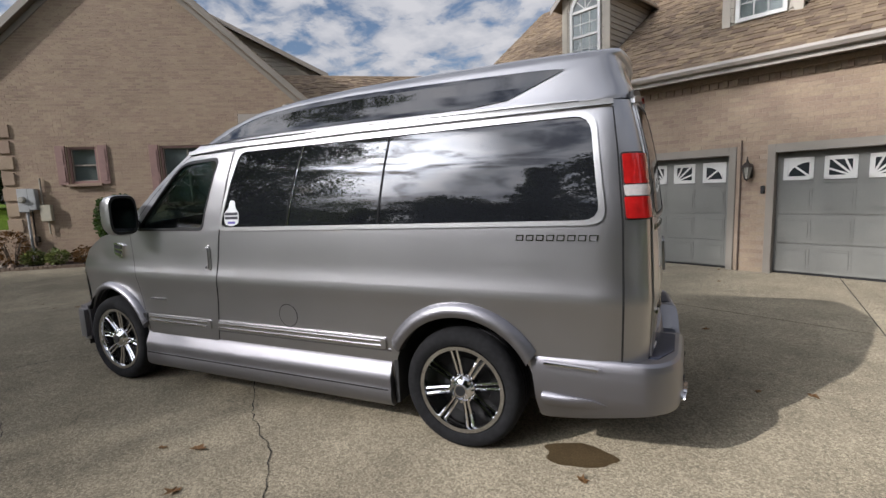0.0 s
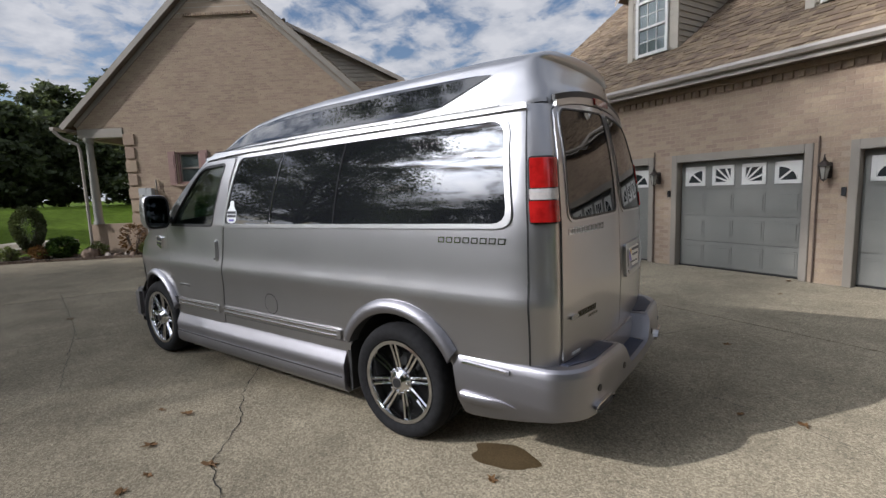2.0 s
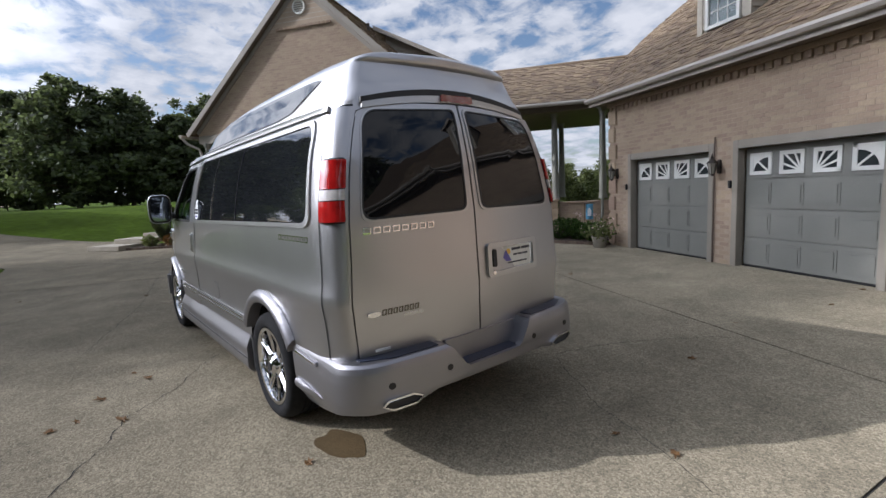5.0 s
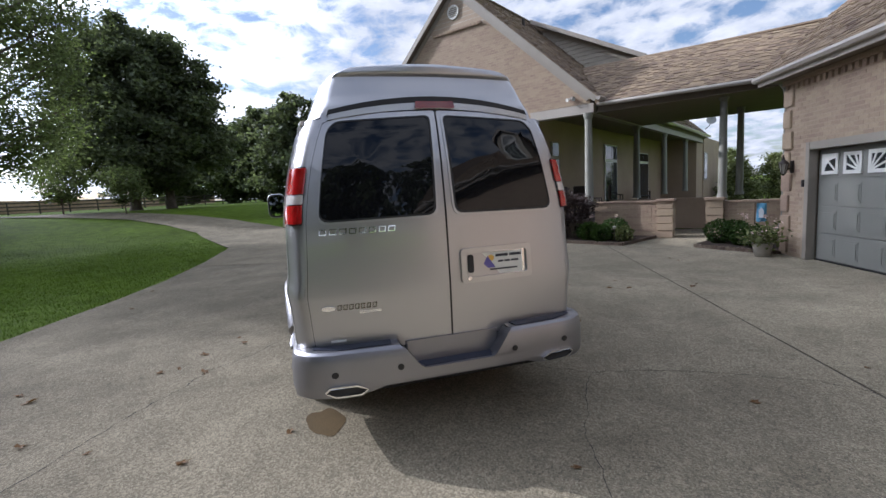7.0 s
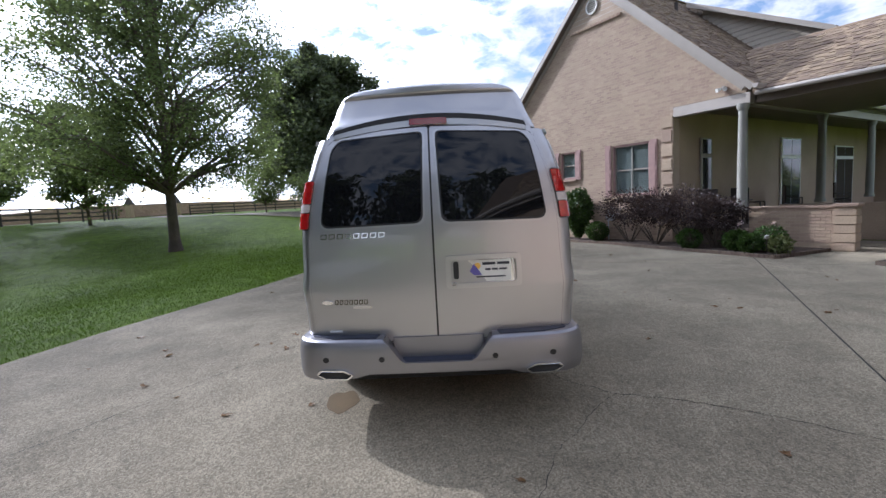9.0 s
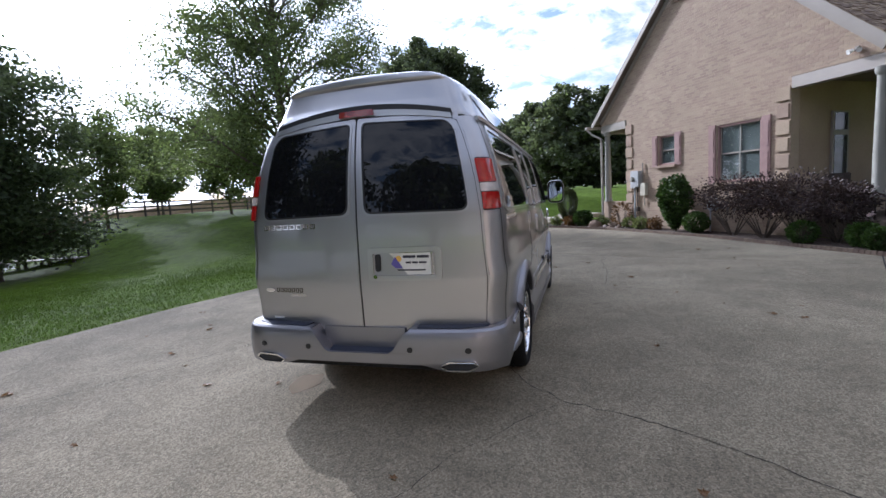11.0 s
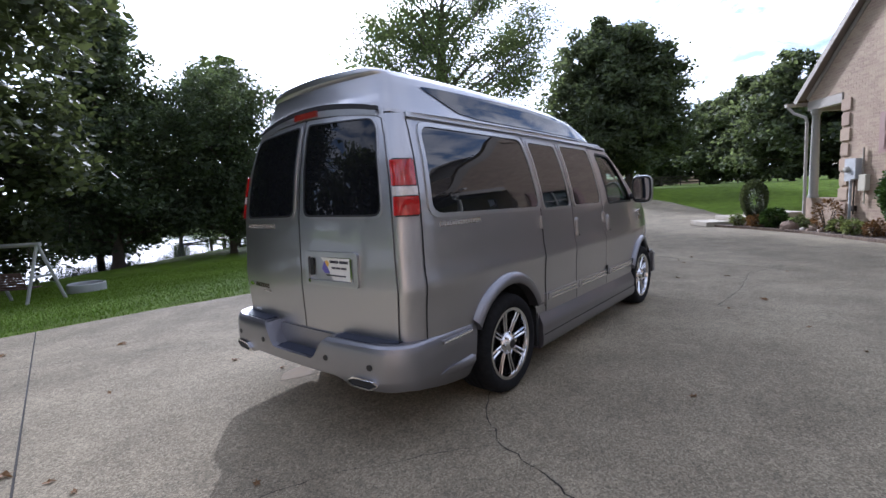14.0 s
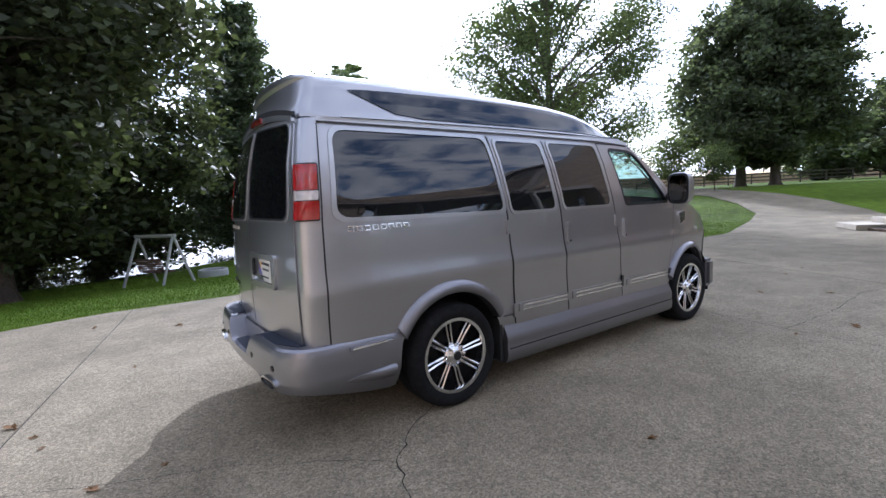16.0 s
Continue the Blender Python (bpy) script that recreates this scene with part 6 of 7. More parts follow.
front = part("nose_panel", Geo().grid(nose, 8, 16), PAINT, van, smooth=40)
part("grille", Geo().box((-4.07, 0, 0.88), (0.03, 1.0, 0.24)).box((-4.085, 0, 0.88), (0.02, 1.04, 0.03)), CHROME, van, "chrome grille", bevel=0.005)
part("front_bumper", Geo().prism([(-3.84, 0.965), (-3.99, 0.965), (-4.10, 0.80), (-4.14, 0.4), (-4.15, 0.0), (-4.14, -0.4), (-4.10, -0.80), (-3.99, -0.965), (-3.84, -0.965)], 0.34, 0.67), BUMPER_PAINT, van, "silver front bumper", bevel=0.035, smooth=45, fix=True)


def screen(u, v):
    q = 2 * v - 1
    x0, z0, x1, z1 = -3.12, 1.415, -2.30, 2.055
    return (x0 + (x1 - x0) * u - 0.16 * (1 - q * q), q * width(x0 + (x1 - x0) * u, z0 + (z1 - z0) * u), z0 + (z1 - z0) * u + 0.04 * (1 - q * q) * (1 - u))


part("windscreen", Geo().grid(screen, 8, 16), CLEAR, van, "clear windscreen", smooth=60)
part("aerial", Geo().tube([(-3.35, 0.78, 1.36), (-3.42, 0.80, 1.75)], 0.004, 5), BLACK, van)
# cabin
part("dashboard", Geo().box((-2.85, 0, 1.15), (0.42, 1.7, 0.34)), BLACK, van, "dark dashboard", bevel=0.06, smooth=50)
part("steering_wheel", Geo().lathe([(0.185 + 0.016 * math.cos(a * 0.785), 0.016 * math.sin(a * 0.785)) for a in range(8)], 28, pose(-2.52, -0.42, 1.28, 0, 55, 0), close=True), BLACK, van)
for side in (-1, 1):
    seat = part("front_seat", Geo().box((-2.05, side * 0.42, 0.86), (0.52, 0.52, 0.18)), SEAT_CLOTH, van, "grey cloth captain's seat", bevel=0.06, smooth=50)
    part("backrest", Geo().box((0, 0, 0.34), (0.16, 0.50, 0.66), pose(-1.82, side * 0.42, 0.90, 0, 14, 0)), SEAT_CLOTH, seat, bevel=0.06, smooth=50)
    part("headrest", Geo().box((-1.62, side * 0.42, 1.66), (0.10, 0.26, 0.18)), SEAT_CLOTH, seat, bevel=0.04, smooth=50)
part("cabin_floor", Geo().box((-1.9, 0, 0.60), (2.6, 1.86, 0.04)), LINING, van)
part("headliner", Geo().box((-1.4, 0, 2.03), (1.75, 1.55, 0.02)), LINING, van)
# sheet added behind the seats, in place of the cabin's own darkness
part("rear_curtain", Geo().box((-0.62, 0, 1.27), (0.04, 1.56, 1.30)), LINING, van, "dark sheet standing in for the unlit rear cabin")

# wheels
def wheel_mesh(side):
    """Tyre, chrome rim with eight pairs of spokes, hub; the axle runs along y, the face looks to side."""
    turn = pose(0, 0, 0, -90 * side, 0, 0)
    tyre = Geo().lathe([(0.283, 0.02), (0.291, 0.045), (0.318, 0.060), (0.352, 0.056), (0.375, 0.040), (0.387, 0.014), (0.391, -0.015), (0.391, -0.038), (0.383, -0.041), (0.383, -0.050), (0.392, -0.053), (0.392, -0.085), (0.384, -0.088), (0.384, -0.098), (0.392, -0.101), (0.392, -0.135), (0.384, -0.138), (0.384, -0.148), (0.391, -0.151), (0.391, -0.19), (0.375, -0.23), (0.30, -0.25), (0.26, -0.22)], 56, turn)
    rim = Geo().lathe([(0.286, 0.030), (0.282, 0.046), (0.258, 0.044), (0.250, 0.022), (0.248, -0.02), (0.244, -0.14)], 56, turn)
    back_disc = Geo().lathe([(0.25, -0.13), (0.20, -0.11), (0.10, -0.09), (0.0, -0.09)], 40, turn)
    rotor = Geo().lathe([(0.165, -0.085), (0.165, -0.075), (0.08, -0.072), (0.06, -0.02)], 40, turn)
    spokes = []
    for i in range(8):
        g = Geo()
        for sgn in (-1, 1):
            m = turn @ pose(0, 0, 0, 0, 0, 45 * i + 11)
            a, b = sgn * 0.0125, sgn * 0.0195
            h = 0.0115
            r0, r1 = 0.070, 0.262
            vs = []
            for r, y, z0, z1 in ((r0, a, -0.03, 0.016), (0.17, (a + b) / 2, -0.025, 0.022), (r1, b, -0.005, 0.034)):
                vs += [(r, y - h, z0), (r, y + h, z0), (r, y + h * 0.8, z1 - 0.007), (r, y, z1), (r, y - h * 0.8, z1 - 0.007)]
            g.add(vs, [(k * 5 + j, k * 5 + (j + 1) % 5, k * 5 + 5 + (j + 1) % 5, k * 5 + 5 + j) for k in range(2) for j in range(5)] + [(4, 3, 2, 1, 0), (10, 11, 12, 13, 14)], m)
            spokes.append(g)
            g = Geo()
    hub = Geo().lathe([(0.094, -0.04), (0.094, 0.010), (0.086, 0.026), (0.062, 0.046), (0.046, 0.052), (0.043, 0.056), (0.0, 0.058)], 32, turn)
    nuts = []
    for i in range(8):
        a = 2 * math.pi * i / 8
        nuts.append(Geo().lathe([(0.012, 0.0), (0.012, 0.030), (0.0, 0.034)], 8, turn @ pose(0.076 * math.cos(a), 0.076 * math.sin(a), 0.012)))
    cap = Geo().lathe([(0.034, 0.056), (0.032, 0.0615), (0.0, 0.062)], 24, turn)
    return [("tyre", mesh_of("tyre", tyre, RUBBER, 40)), ("back_plate", mesh_of("back_plate", back_disc, UNDER, 40)),
            ("brake_disc", mesh_of("brake_disc", rotor, UNDER, 40))] + [("spoke", mesh_of("spoke", s, CHROME)) for s in spokes] + [("wheel_nut", mesh_of("wheel_nut", s, CHROME)) for s in nuts] + [("hub", mesh_of("hub", hub, CHROME, 40)), ("hub_cap", mesh_of("hub_cap", cap, BLACK, 40))], mesh_of("rim", rim, CHROME, 50)


for side in (-1, 1):
    bits, rim_mesh = wheel_mesh(side)
    for x in (0.0, -BASE):
        wheel = part("wheel", rim_mesh, CHROME, van, "chrome wheel with eight pairs of spokes on a black tyre")
        wheel.matrix_basis = pose(x, side * (0.905 if x else 0.925), 0.39, 0, 17 if x else 0, 0)
        for nm, me in bits:
            o = part(nm, me, None, wheel)
van.scale = (1.0, 1.053, 1.007)

# ---- trees and shrubs ----
def leaf_material(name, base, vary, glow=0.35):
    """Leaves: matt on the lit side, and light passes through them."""
    m = bpy.data.materials.new(name)
    m.use_nodes = True
    nt = m.node_tree
    b = nt.nodes["Principled BSDF"]
    b.inputs["Roughness"].default_value, b.inputs["Specular IOR Level"].default_value = 0.6, 0.25
    geo, mp = nt.nodes.new("ShaderNodeNewGeometry"), nt.nodes.new("ShaderNodeMapRange")
    mp.inputs["To Min"].default_value, mp.inputs["To Max"].default_value = 1 - vary, 1 + vary
    nt.links.new(geo.outputs["Random Per Island"], mp.inputs["Value"])
    n = nt.nodes.new("ShaderNodeTexNoise")
    n.inputs["Scale"].default_value, n.inputs["Detail"].default_value = 0.7, 3.0
    tc = nt.nodes.new("ShaderNodeTexCoord")
    nt.links.new(tc.outputs["Object"], n.inputs["Vector"])
    m2 = nt.nodes.new("ShaderNodeMapRange")
    m2.inputs["From Min"].default_value, m2.inputs["From Max"].default_value, m2.inputs["To Min"].default_value, m2.inputs["To Max"].default_value = 0.3, 0.7, 0.7, 1.35
    nt.links.new(n.outputs["Fac"], m2.inputs["Value"])
    mul = nt.nodes.new("ShaderNodeMath")
    mul.operation = "MULTIPLY"
    nt.links.new(mp.outputs[0], mul.inputs[0])
    nt.links.new(m2.outputs[0], mul.inputs[1])
    sc = nt.nodes.new("ShaderNodeVectorMath")
    sc.operation = "SCALE"
    sc.inputs[0].default_value = base
    nt.links.new(mul.outputs[0], sc.inputs["Scale"])
    tr, mix = nt.nodes.new("ShaderNodeBsdfTranslucent"), nt.nodes.new("ShaderNodeMixShader")
    mix.inputs[0].default_value = glow
    nt.links.new(sc.outputs[0], b.inputs["Base Color"])
    warm = nt.nodes.new("ShaderNodeVectorMath")
    warm.operation = "MULTIPLY"
    warm.inputs[1].default_value = (1.24, 1.26, 0.80)
    nt.links.new(sc.outputs[0], warm.inputs[0])
    nt.links.new(warm.outputs[0], tr.inputs["Color"])
    nt.links.new(b.outputs[0], mix.inputs[1])
    nt.links.new(tr.outputs[0], mix.inputs[2])
    nt.links.new(mix.outputs[0], nt.nodes["Material Output"].inputs["Surface"])
    return m


OAK_LEAF = leaf_material("oak_leaves", (0.096, 0.122, 0.052), 0.45, 0.50)
DARK_LEAF = leaf_material("dark_leaves", (0.084, 0.101, 0.058), 0.45, 0.42)
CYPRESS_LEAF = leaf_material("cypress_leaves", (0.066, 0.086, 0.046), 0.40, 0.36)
# deep green for the topiary; on pond trees the darkness is painted-in backlit shade
SHADE_LEAF = leaf_material("deep_green_shade_leaves", (0.052, 0.063, 0.030), 0.40, 0.28)
SHRUB_LEAF = leaf_material("shrub_leaves", (0.038, 0.070, 0.014), 0.5, 0.2)
PLUM_LEAF = leaf_material("plum_leaves", (0.050, 0.034, 0.034), 0.5, 0.2)
PALE_LEAF = leaf_material("pale_leaves", (0.13, 0.15, 0.06), 0.5, 0.3)
DRY_LEAF = leaf_material("dry_leaves", (0.13, 0.070, 0.028), 0.5, 0.15)
PETAL = leaf_material("petals", (0.55, 0.42, 0.42), 0.4, 0.3)
BARK = material("bark", (0.085, 0.066, 0.050), 0.95, vary=((3.0, 0.3, 5), (25.0, 0.35, 4)), bump=((18.0, 1.0, 0.04), (60.0, 0.6, 0.01)))


def leaves(name, centers, size, mat, parent, seed, flat=0.5, aspect=0.55):
    """Many small pointed leaves as one mesh."""
    r = np.random.default_rng(seed)
    n = len(centers)
    a = r.normal(size=(n, 3))
    a[:, 2] *= flat
    a /= np.linalg.norm(a, axis=1)[:, None]
    b = np.cross(a, r.normal(size=(n, 3)))
    b /= np.linalg.norm(b, axis=1)[:, None]
    s = size * r.uniform(0.55, 1.3, n)[:, None]
    c = np.asarray(centers)
    v = np.stack([c - a * s, c + b * s * aspect, c + a * s, c - b * s * aspect], 1).reshape(-1, 3)
    me = bpy.data.meshes.new(name)
    me.from_pydata(v.tolist(), [], np.arange(4 * n).reshape(-1, 4).tolist())
    me.materials.append(mat)
    return part(name, me, mat, parent)


def envelope(style, f):
    if style == "oak":
        return math.sqrt(max(0.0, 1 - ((f - 0.52) / 0.50) ** 2)) * (1.0 if f < 0.52 else 0.95)
    if style == "broad":
        return float(np.interp(f, (0.0, 0.08, 0.18, 0.33, 0.5, 0.8, 0.92, 1.0), (0.6, 1.0, 0.92, 0.72, 0.68, 0.80, 0.58, 0.15)))
    if style == "cone":
        return (1 - f) ** 0.75 * min(1.0, f / 0.12 + 0.4)
    return min(1.0, f / 0.25 + 0.3) * math.sqrt(max(0.0, 1 - f ** 2.2))


def tree(name, label, at, h, r, style, count, size, mat, seed, base=0.18, group="", limbs=46, trunk=0.020, clump=0.55):
    rnd = random.Random(seed)
    rng2 = np.random.default_rng(seed)
    x0, y0, z0 = at
    t = thing(name, label, "tree", group=group)
    stem, lean = [], (rnd.uniform(-0.02, 0.02), rnd.uniform(-0.02, 0.02))
    for i in range(9):
        f = i / 8
        stem.append(Vector((x0 + lean[0] * h * f + rnd.uniform(-1, 1) * 0.012 * h * f, y0 + lean[1] * h * f + rnd.uniform(-1, 1) * 0.012 * h * f, z0 - 0.15 + h * 0.93 * f)))
    rad = [h * trunk * (1.55 if i == 0 else (1 - 0.93 * i / 8)) for i in range(9)]
    wood = Geo().tube(stem[:1] + [stem[0].lerp(stem[1], 0.25)] + stem[1:], rad[:1] + [rad[0] * 0.68] + rad[1:], 10)
    tips = []

    def on_stem(f):
        q = min(f, 0.999) * 8
        i = int(q)
        return stem[i].lerp(stem[i + 1], q - i), rad[i] * (1 - (q - i)) + rad[i + 1] * (q - i)

    ga = rnd.uniform(0, 6.28)
    for i in range(limbs):
        f = base + (0.97 - base) * ((i + rnd.random()) / limbs)
        ga += 2.4 + rnd.uniform(-0.5, 0.5)
        cf = (f - base) / (1 - base)
        reach = r * envelope(style, cf) * rnd.uniform(0.70, 1.08)
        sf = max(base * 0.8, f - (0.16 if style in ("oak", "broad") else 0.03) * rnd.uniform(0.5, 1.2))
        p, pr = on_stem(sf)
        d = Vector((math.cos(ga), math.sin(ga), 0))
        end = Vector((p.x, p.y, z0 + f * h)) + d * reach
        if style == "cone":
            end.z -= 0.10 * reach
        mid = p.lerp(end, 0.5) + Vector((rnd.uniform(-1, 1), rnd.uniform(-1, 1), rnd.uniform(0.0, 1.0))) * 0.10 * reach
        lr = max(0.012, min(pr * 0.55, 0.012 * h * (0.3 + reach / r * 0.5)))
        wood.tube([p, p.lerp(mid, 0.5) + Vector((0, 0, 0.03 * reach)), mid, mid.lerp(end, 0.55), end], [lr, lr * 0.8, lr * 0.6, lr * 0.35, lr * 0.12], 5)
        tips.append((end, reach * 0.16 + 0.2))
        for k in range(4):
            q = rnd.uniform(0.30, 0.95)
            a = p.lerp(mid, q * 2) if q < 0.5 else mid.lerp(end, q * 2 - 1)
            b = a + Vector((rnd.gauss(0, 1), rnd.gauss(0, 1), rnd.gauss(0.15, 0.6))) * (0.16 * reach + 0.15)
            wood.tube([a, a.lerp(b, 0.5) + Vector((0, 0, 0.04)), b], [lr * 0.35, lr * 0.22, lr * 0.06], 4)
            tips.append((b, reach * 0.13 + 0.18))
    for k in range(6):
        tips.append((stem[-1] + Vector((rnd.gauss(0, 0.04 * h), rnd.gauss(0, 0.04 * h), rnd.gauss(0.03 * h, 0.02 * h))), 0.3))
    part("trunk", wood, BARK, t, smooth=60)
    w = np.array([s for _, s in tips]) ** 1.2
    pick = rng2.choice(len(tips), count, p=w / w.sum())
    c = np.array([tuple(p) for p, _ in tips])[pick]
    s = np.array([q for _, q in tips])[pick]
    c = c + rng2.normal(size=(count, 3)) * s[:, None] * clump * np.array([1.25, 1.25, 0.85])
    leaves("crown", c, size, mat, t, seed)
    return t


def ground_at(x, y):
    return (x, y, terrain(x, y) - 0.02)


tree("oak_tree", "spreading young oak with a light-pierced crown on the lawn", ground_at(-17.5, -13.6), 24.0, 6.7, "broad", 175000, 0.074, OAK_LEAF, 11, base=0.16, limbs=90, trunk=0.0098, clump=0.48)
for i, (x, y, h, r) in enumerate(((-38.8, -12.9, 14.8, 5.2), (-38.0, -10.2, 13.5, 4.6))):
    tree("oak_tree", "large dark oak with a dense rounded crown", ground_at(x, y), h, r, "round", 56000, 0.18, DARK_LEAF, 21 + i, base=0.13, limbs=64, trunk=0.026, group="paired oaks")
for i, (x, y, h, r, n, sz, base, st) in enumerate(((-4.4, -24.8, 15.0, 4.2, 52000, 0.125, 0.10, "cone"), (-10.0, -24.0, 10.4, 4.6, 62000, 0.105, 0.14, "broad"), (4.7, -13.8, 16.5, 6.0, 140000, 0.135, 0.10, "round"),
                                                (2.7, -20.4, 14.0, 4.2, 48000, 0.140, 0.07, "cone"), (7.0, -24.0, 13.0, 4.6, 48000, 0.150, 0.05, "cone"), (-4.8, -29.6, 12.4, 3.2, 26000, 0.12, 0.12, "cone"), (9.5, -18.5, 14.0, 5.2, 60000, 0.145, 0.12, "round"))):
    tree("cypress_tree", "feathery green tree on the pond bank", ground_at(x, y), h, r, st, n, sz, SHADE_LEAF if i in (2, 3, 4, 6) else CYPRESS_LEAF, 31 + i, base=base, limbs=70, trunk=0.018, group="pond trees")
for i, (x, y, h, r, n, sz, base) in enumerate(((-18.7, -28.2, 7.4, 2.5, 8000, 0.15, 0.22), (-24.5, -23.4, 7.6, 3.3, 11000, 0.15, 0.2), (-29.7, -36.1, 8.2, 3.0, 8000, 0.18, 0.2), (-32.6, -38.7, 8.6, 2.6, 7000, 0.18, 0.2), (-22.6, -50.7, 18.5, 3.0, 20000, 0.22, 0.45), (-14.0, -42.0, 13.0, 3.6, 9000, 0.22, 0.15), (-33.0, -15.5, 4.0, 1.7, 3500, 0.12, 0.25), (-31.3, -11.4, 3.2, 1.3, 2500, 0.11, 0.3))):
    tree("lawn_tree", "young tree standing in the lawn", ground_at(x, y), h, r, "oak", int(n * 1.8), sz * 0.74, OAK_LEAF, 51 + i, base=base, limbs=34, trunk=0.014, group="young lawn trees")
for i, (x, y, h, r) in enumerate(((-66.0, -8.5, 11.0, 4.6), (-62.0, -4.0, 12.5, 4.6), (-57.0, 0.0, 13.0, 5.2), (-56.5, 4.6, 12.0, 4.6), (-55.0, 9.0, 9.5, 4.0), (-58.0, 13.5, 12.5, 5.0), (-52.0, 18.0, 13.5, 4.8), (-50.0, 24.0, 12.5, 4.8), (-47.0, 30.0, 12.0, 4.6), (-70.0, -16.0, 9.0, 4.6))):
    tree("wood_edge_tree", "dark tree at the edge of the wood", ground_at(x, y), h, r, "round", 15000, 0.29, DARK_LEAF, 71 + i, base=0.04, limbs=44, trunk=0.018, group="wood edge")
for i, (x, y, h, r) in enumerate(((19.0, -13.0, 14.0, 5.5), (25.0, -3.0, 13.0, 5.5), (27.0, 7.0, 14.0, 5.5), (15.0, -24.0, 14.0, 5.0))):
    tree("yard_tree", "broad green tree beside the drive", ground_at(x, y), h, r, "round", 9000, 0.32, DARK_LEAF, 91 + i, base=0.12, limbs=44, trunk=0.02, group="trees east of the drive")
for i, (s, d, h, r) in enumerate(((9.5, 22.0, 2.6, 1.5), (11.2, 24.0, 3.0, 1.6), (12.6, 22.5, 2.4, 1.4), (14.0, 25.0, 3.2, 1.6), (7.5, 34.0, 4.0, 2.0))):
    p = hp(s, d, 0)
    tree("evergreen_shrub", "bushy green evergreen beyond the breezeway", (p[0], p[1], 0.0), h, r, "cone", 5000, 0.10, PALE_LEAF, 111 + i, base=0.03, limbs=26, trunk=0.02, group="evergreens")


def bush(name, label, at, rx, rz, count, size, mat, seed, group="", stems=5, rough=0.10, z_low=0.0, taper=0.0):
    """A clipped or loose shrub: stems inside a shell of leaves."""
    r = np.random.default_rng(seed)
    t = thing(name, label, "shrub", group=group)
    x, y, z = at
    g = Geo()
    rnd = random.Random(seed)
    for i in range(stems):
        a = rnd.uniform(0, 6.28)
        g.tube([(x + 0.04 * math.cos(a), y + 0.04 * math.sin(a), z - 0.05), (x + 0.35 * rx * math.cos(a), y + 0.35 * rx * math.sin(a), z + rz * 0.7), (x + 0.6 * rx * math.cos(a), y + 0.6 * rx * math.sin(a), z + rz * 1.3)], [0.02, 0.014, 0.006], 5)
    part("woody_base", g, BARK, t)
    d = r.normal(size=(count, 3))
    d /= np.linalg.norm(d, axis=1)[:, None]
    lump = 1 + rough * np.sin(d[:, 0] * 5 + seed) * np.cos(d[:, 1] * 4 + d[:, 2] * 3)
    rad = (1 - 0.35 * r.random(count) ** 2) * lump * (1 + r.normal(0, rough * 0.4, count))
    slim = 1 - taper * np.clip(0.35 - d[:, 2], 0, 1.35) / 1.35
    c = np.array([x, y, z + z_low + rz]) + d * rad[:, None] * np.stack([rx * slim, rx * slim, np.full(count, rz)], 1)
    leaves("foliage", c[c[:, 2] > z + z_low * 0.5], size, mat, t, seed)
    return t

# ---- beds, shrubs and loose things ----
def bed(name, outline, label):
    """A raised bed of mulch with an edging of small bricks."""
    pts = [HM @ Vector((s, d, 0)) for s, d in outline]
    t = thing(name, label, "flower bed")
    n = len(pts)
    part("mulch", Geo().add([(p.x, p.y, 0.07) for p in pts] + [(p.x, p.y, 0.0) for p in pts], [tuple(range(n))] + [(i, (i + 1) % n, n + (i + 1) % n, n + i) for i in range(n)]), SOIL, t, "dark mulch", fix=True)
    return t, pts


bed1, line1 = bed("flower_bed", [(-3.6, -1.75), (-2.2, -1.30), (0.0, -0.85), (4.5, -0.90), (6.2, -1.20), (9.4, -1.65), (9.75, 0.18), (8.0, 0.2), (8.0, -0.02), (0.0, -0.02), (-1.6, 0.0), (-3.4, -0.2)], "mulched flower bed along the brick house wall")
bed2, line2 = bed("flower_bed", [(11.05, -1.55), (12.62, -2.30), (13.0, -1.75), (12.75, 0.25), (11.3, 0.25)], "small mulched bed beside the garage corner")
EDGING = material("brown_edging_brick", (0.135, 0.098, 0.072), 0.9, vary=((2.0, 0.25, 4), (60.0, 0.2, 3)), per=("object", 0.2))
edge_mesh = mesh_of("edging_brick", Geo().box((0, 0, 0.04), (0.098, 0.08, 0.08)), EDGING, bevel=0.006)
for owner, line, m in ((bed1, line1, 6), (bed2, line2, 2)):
    for i in range(m):
        a, b = line[i], line[i + 1]
        k = int((b - a).length / 0.105)
        for j in range(k):
            p = a.lerp(b, (j + 0.5) / k)
            o = part("edging_brick", edge_mesh, EDGING, owner)
            o.matrix_world = pose(p.x, p.y, 0.0, 0, 0, math.degrees(math.atan2(b.y - a.y, b.x - a.x)))


def at_h(s, d, z=0.06):
    return hp(s, d, z)


bush("topiary_shrub", "clipped egg-shaped dark evergreen in the bed", at_h(-2.55, -0.95), 0.44, 0.72, 7000, 0.036, SHADE_LEAF, 201, stems=2, rough=0.03, z_low=0.16, taper=0.35)
bush("boxwood_shrub", "small loose green shrub beside the topiary", at_h(-1.75, -0.75), 0.38, 0.32, 1600, 0.06, SHRUB_LEAF, 202)
bush("twiggy_shrub", "thin brownish shrub by the house corner", at_h(0.25, -0.45), 0.36, 0.48, 500, 0.05, DRY_LEAF, 203, stems=12)
bush("holly_shrub", "upright oval green holly before the brick wall", at_h(2.88, -0.55), 0.52, 0.80, 5200, 0.055, SHRUB_LEAF, 204, stems=4, rough=0.14, z_low=0.12, taper=0.5)
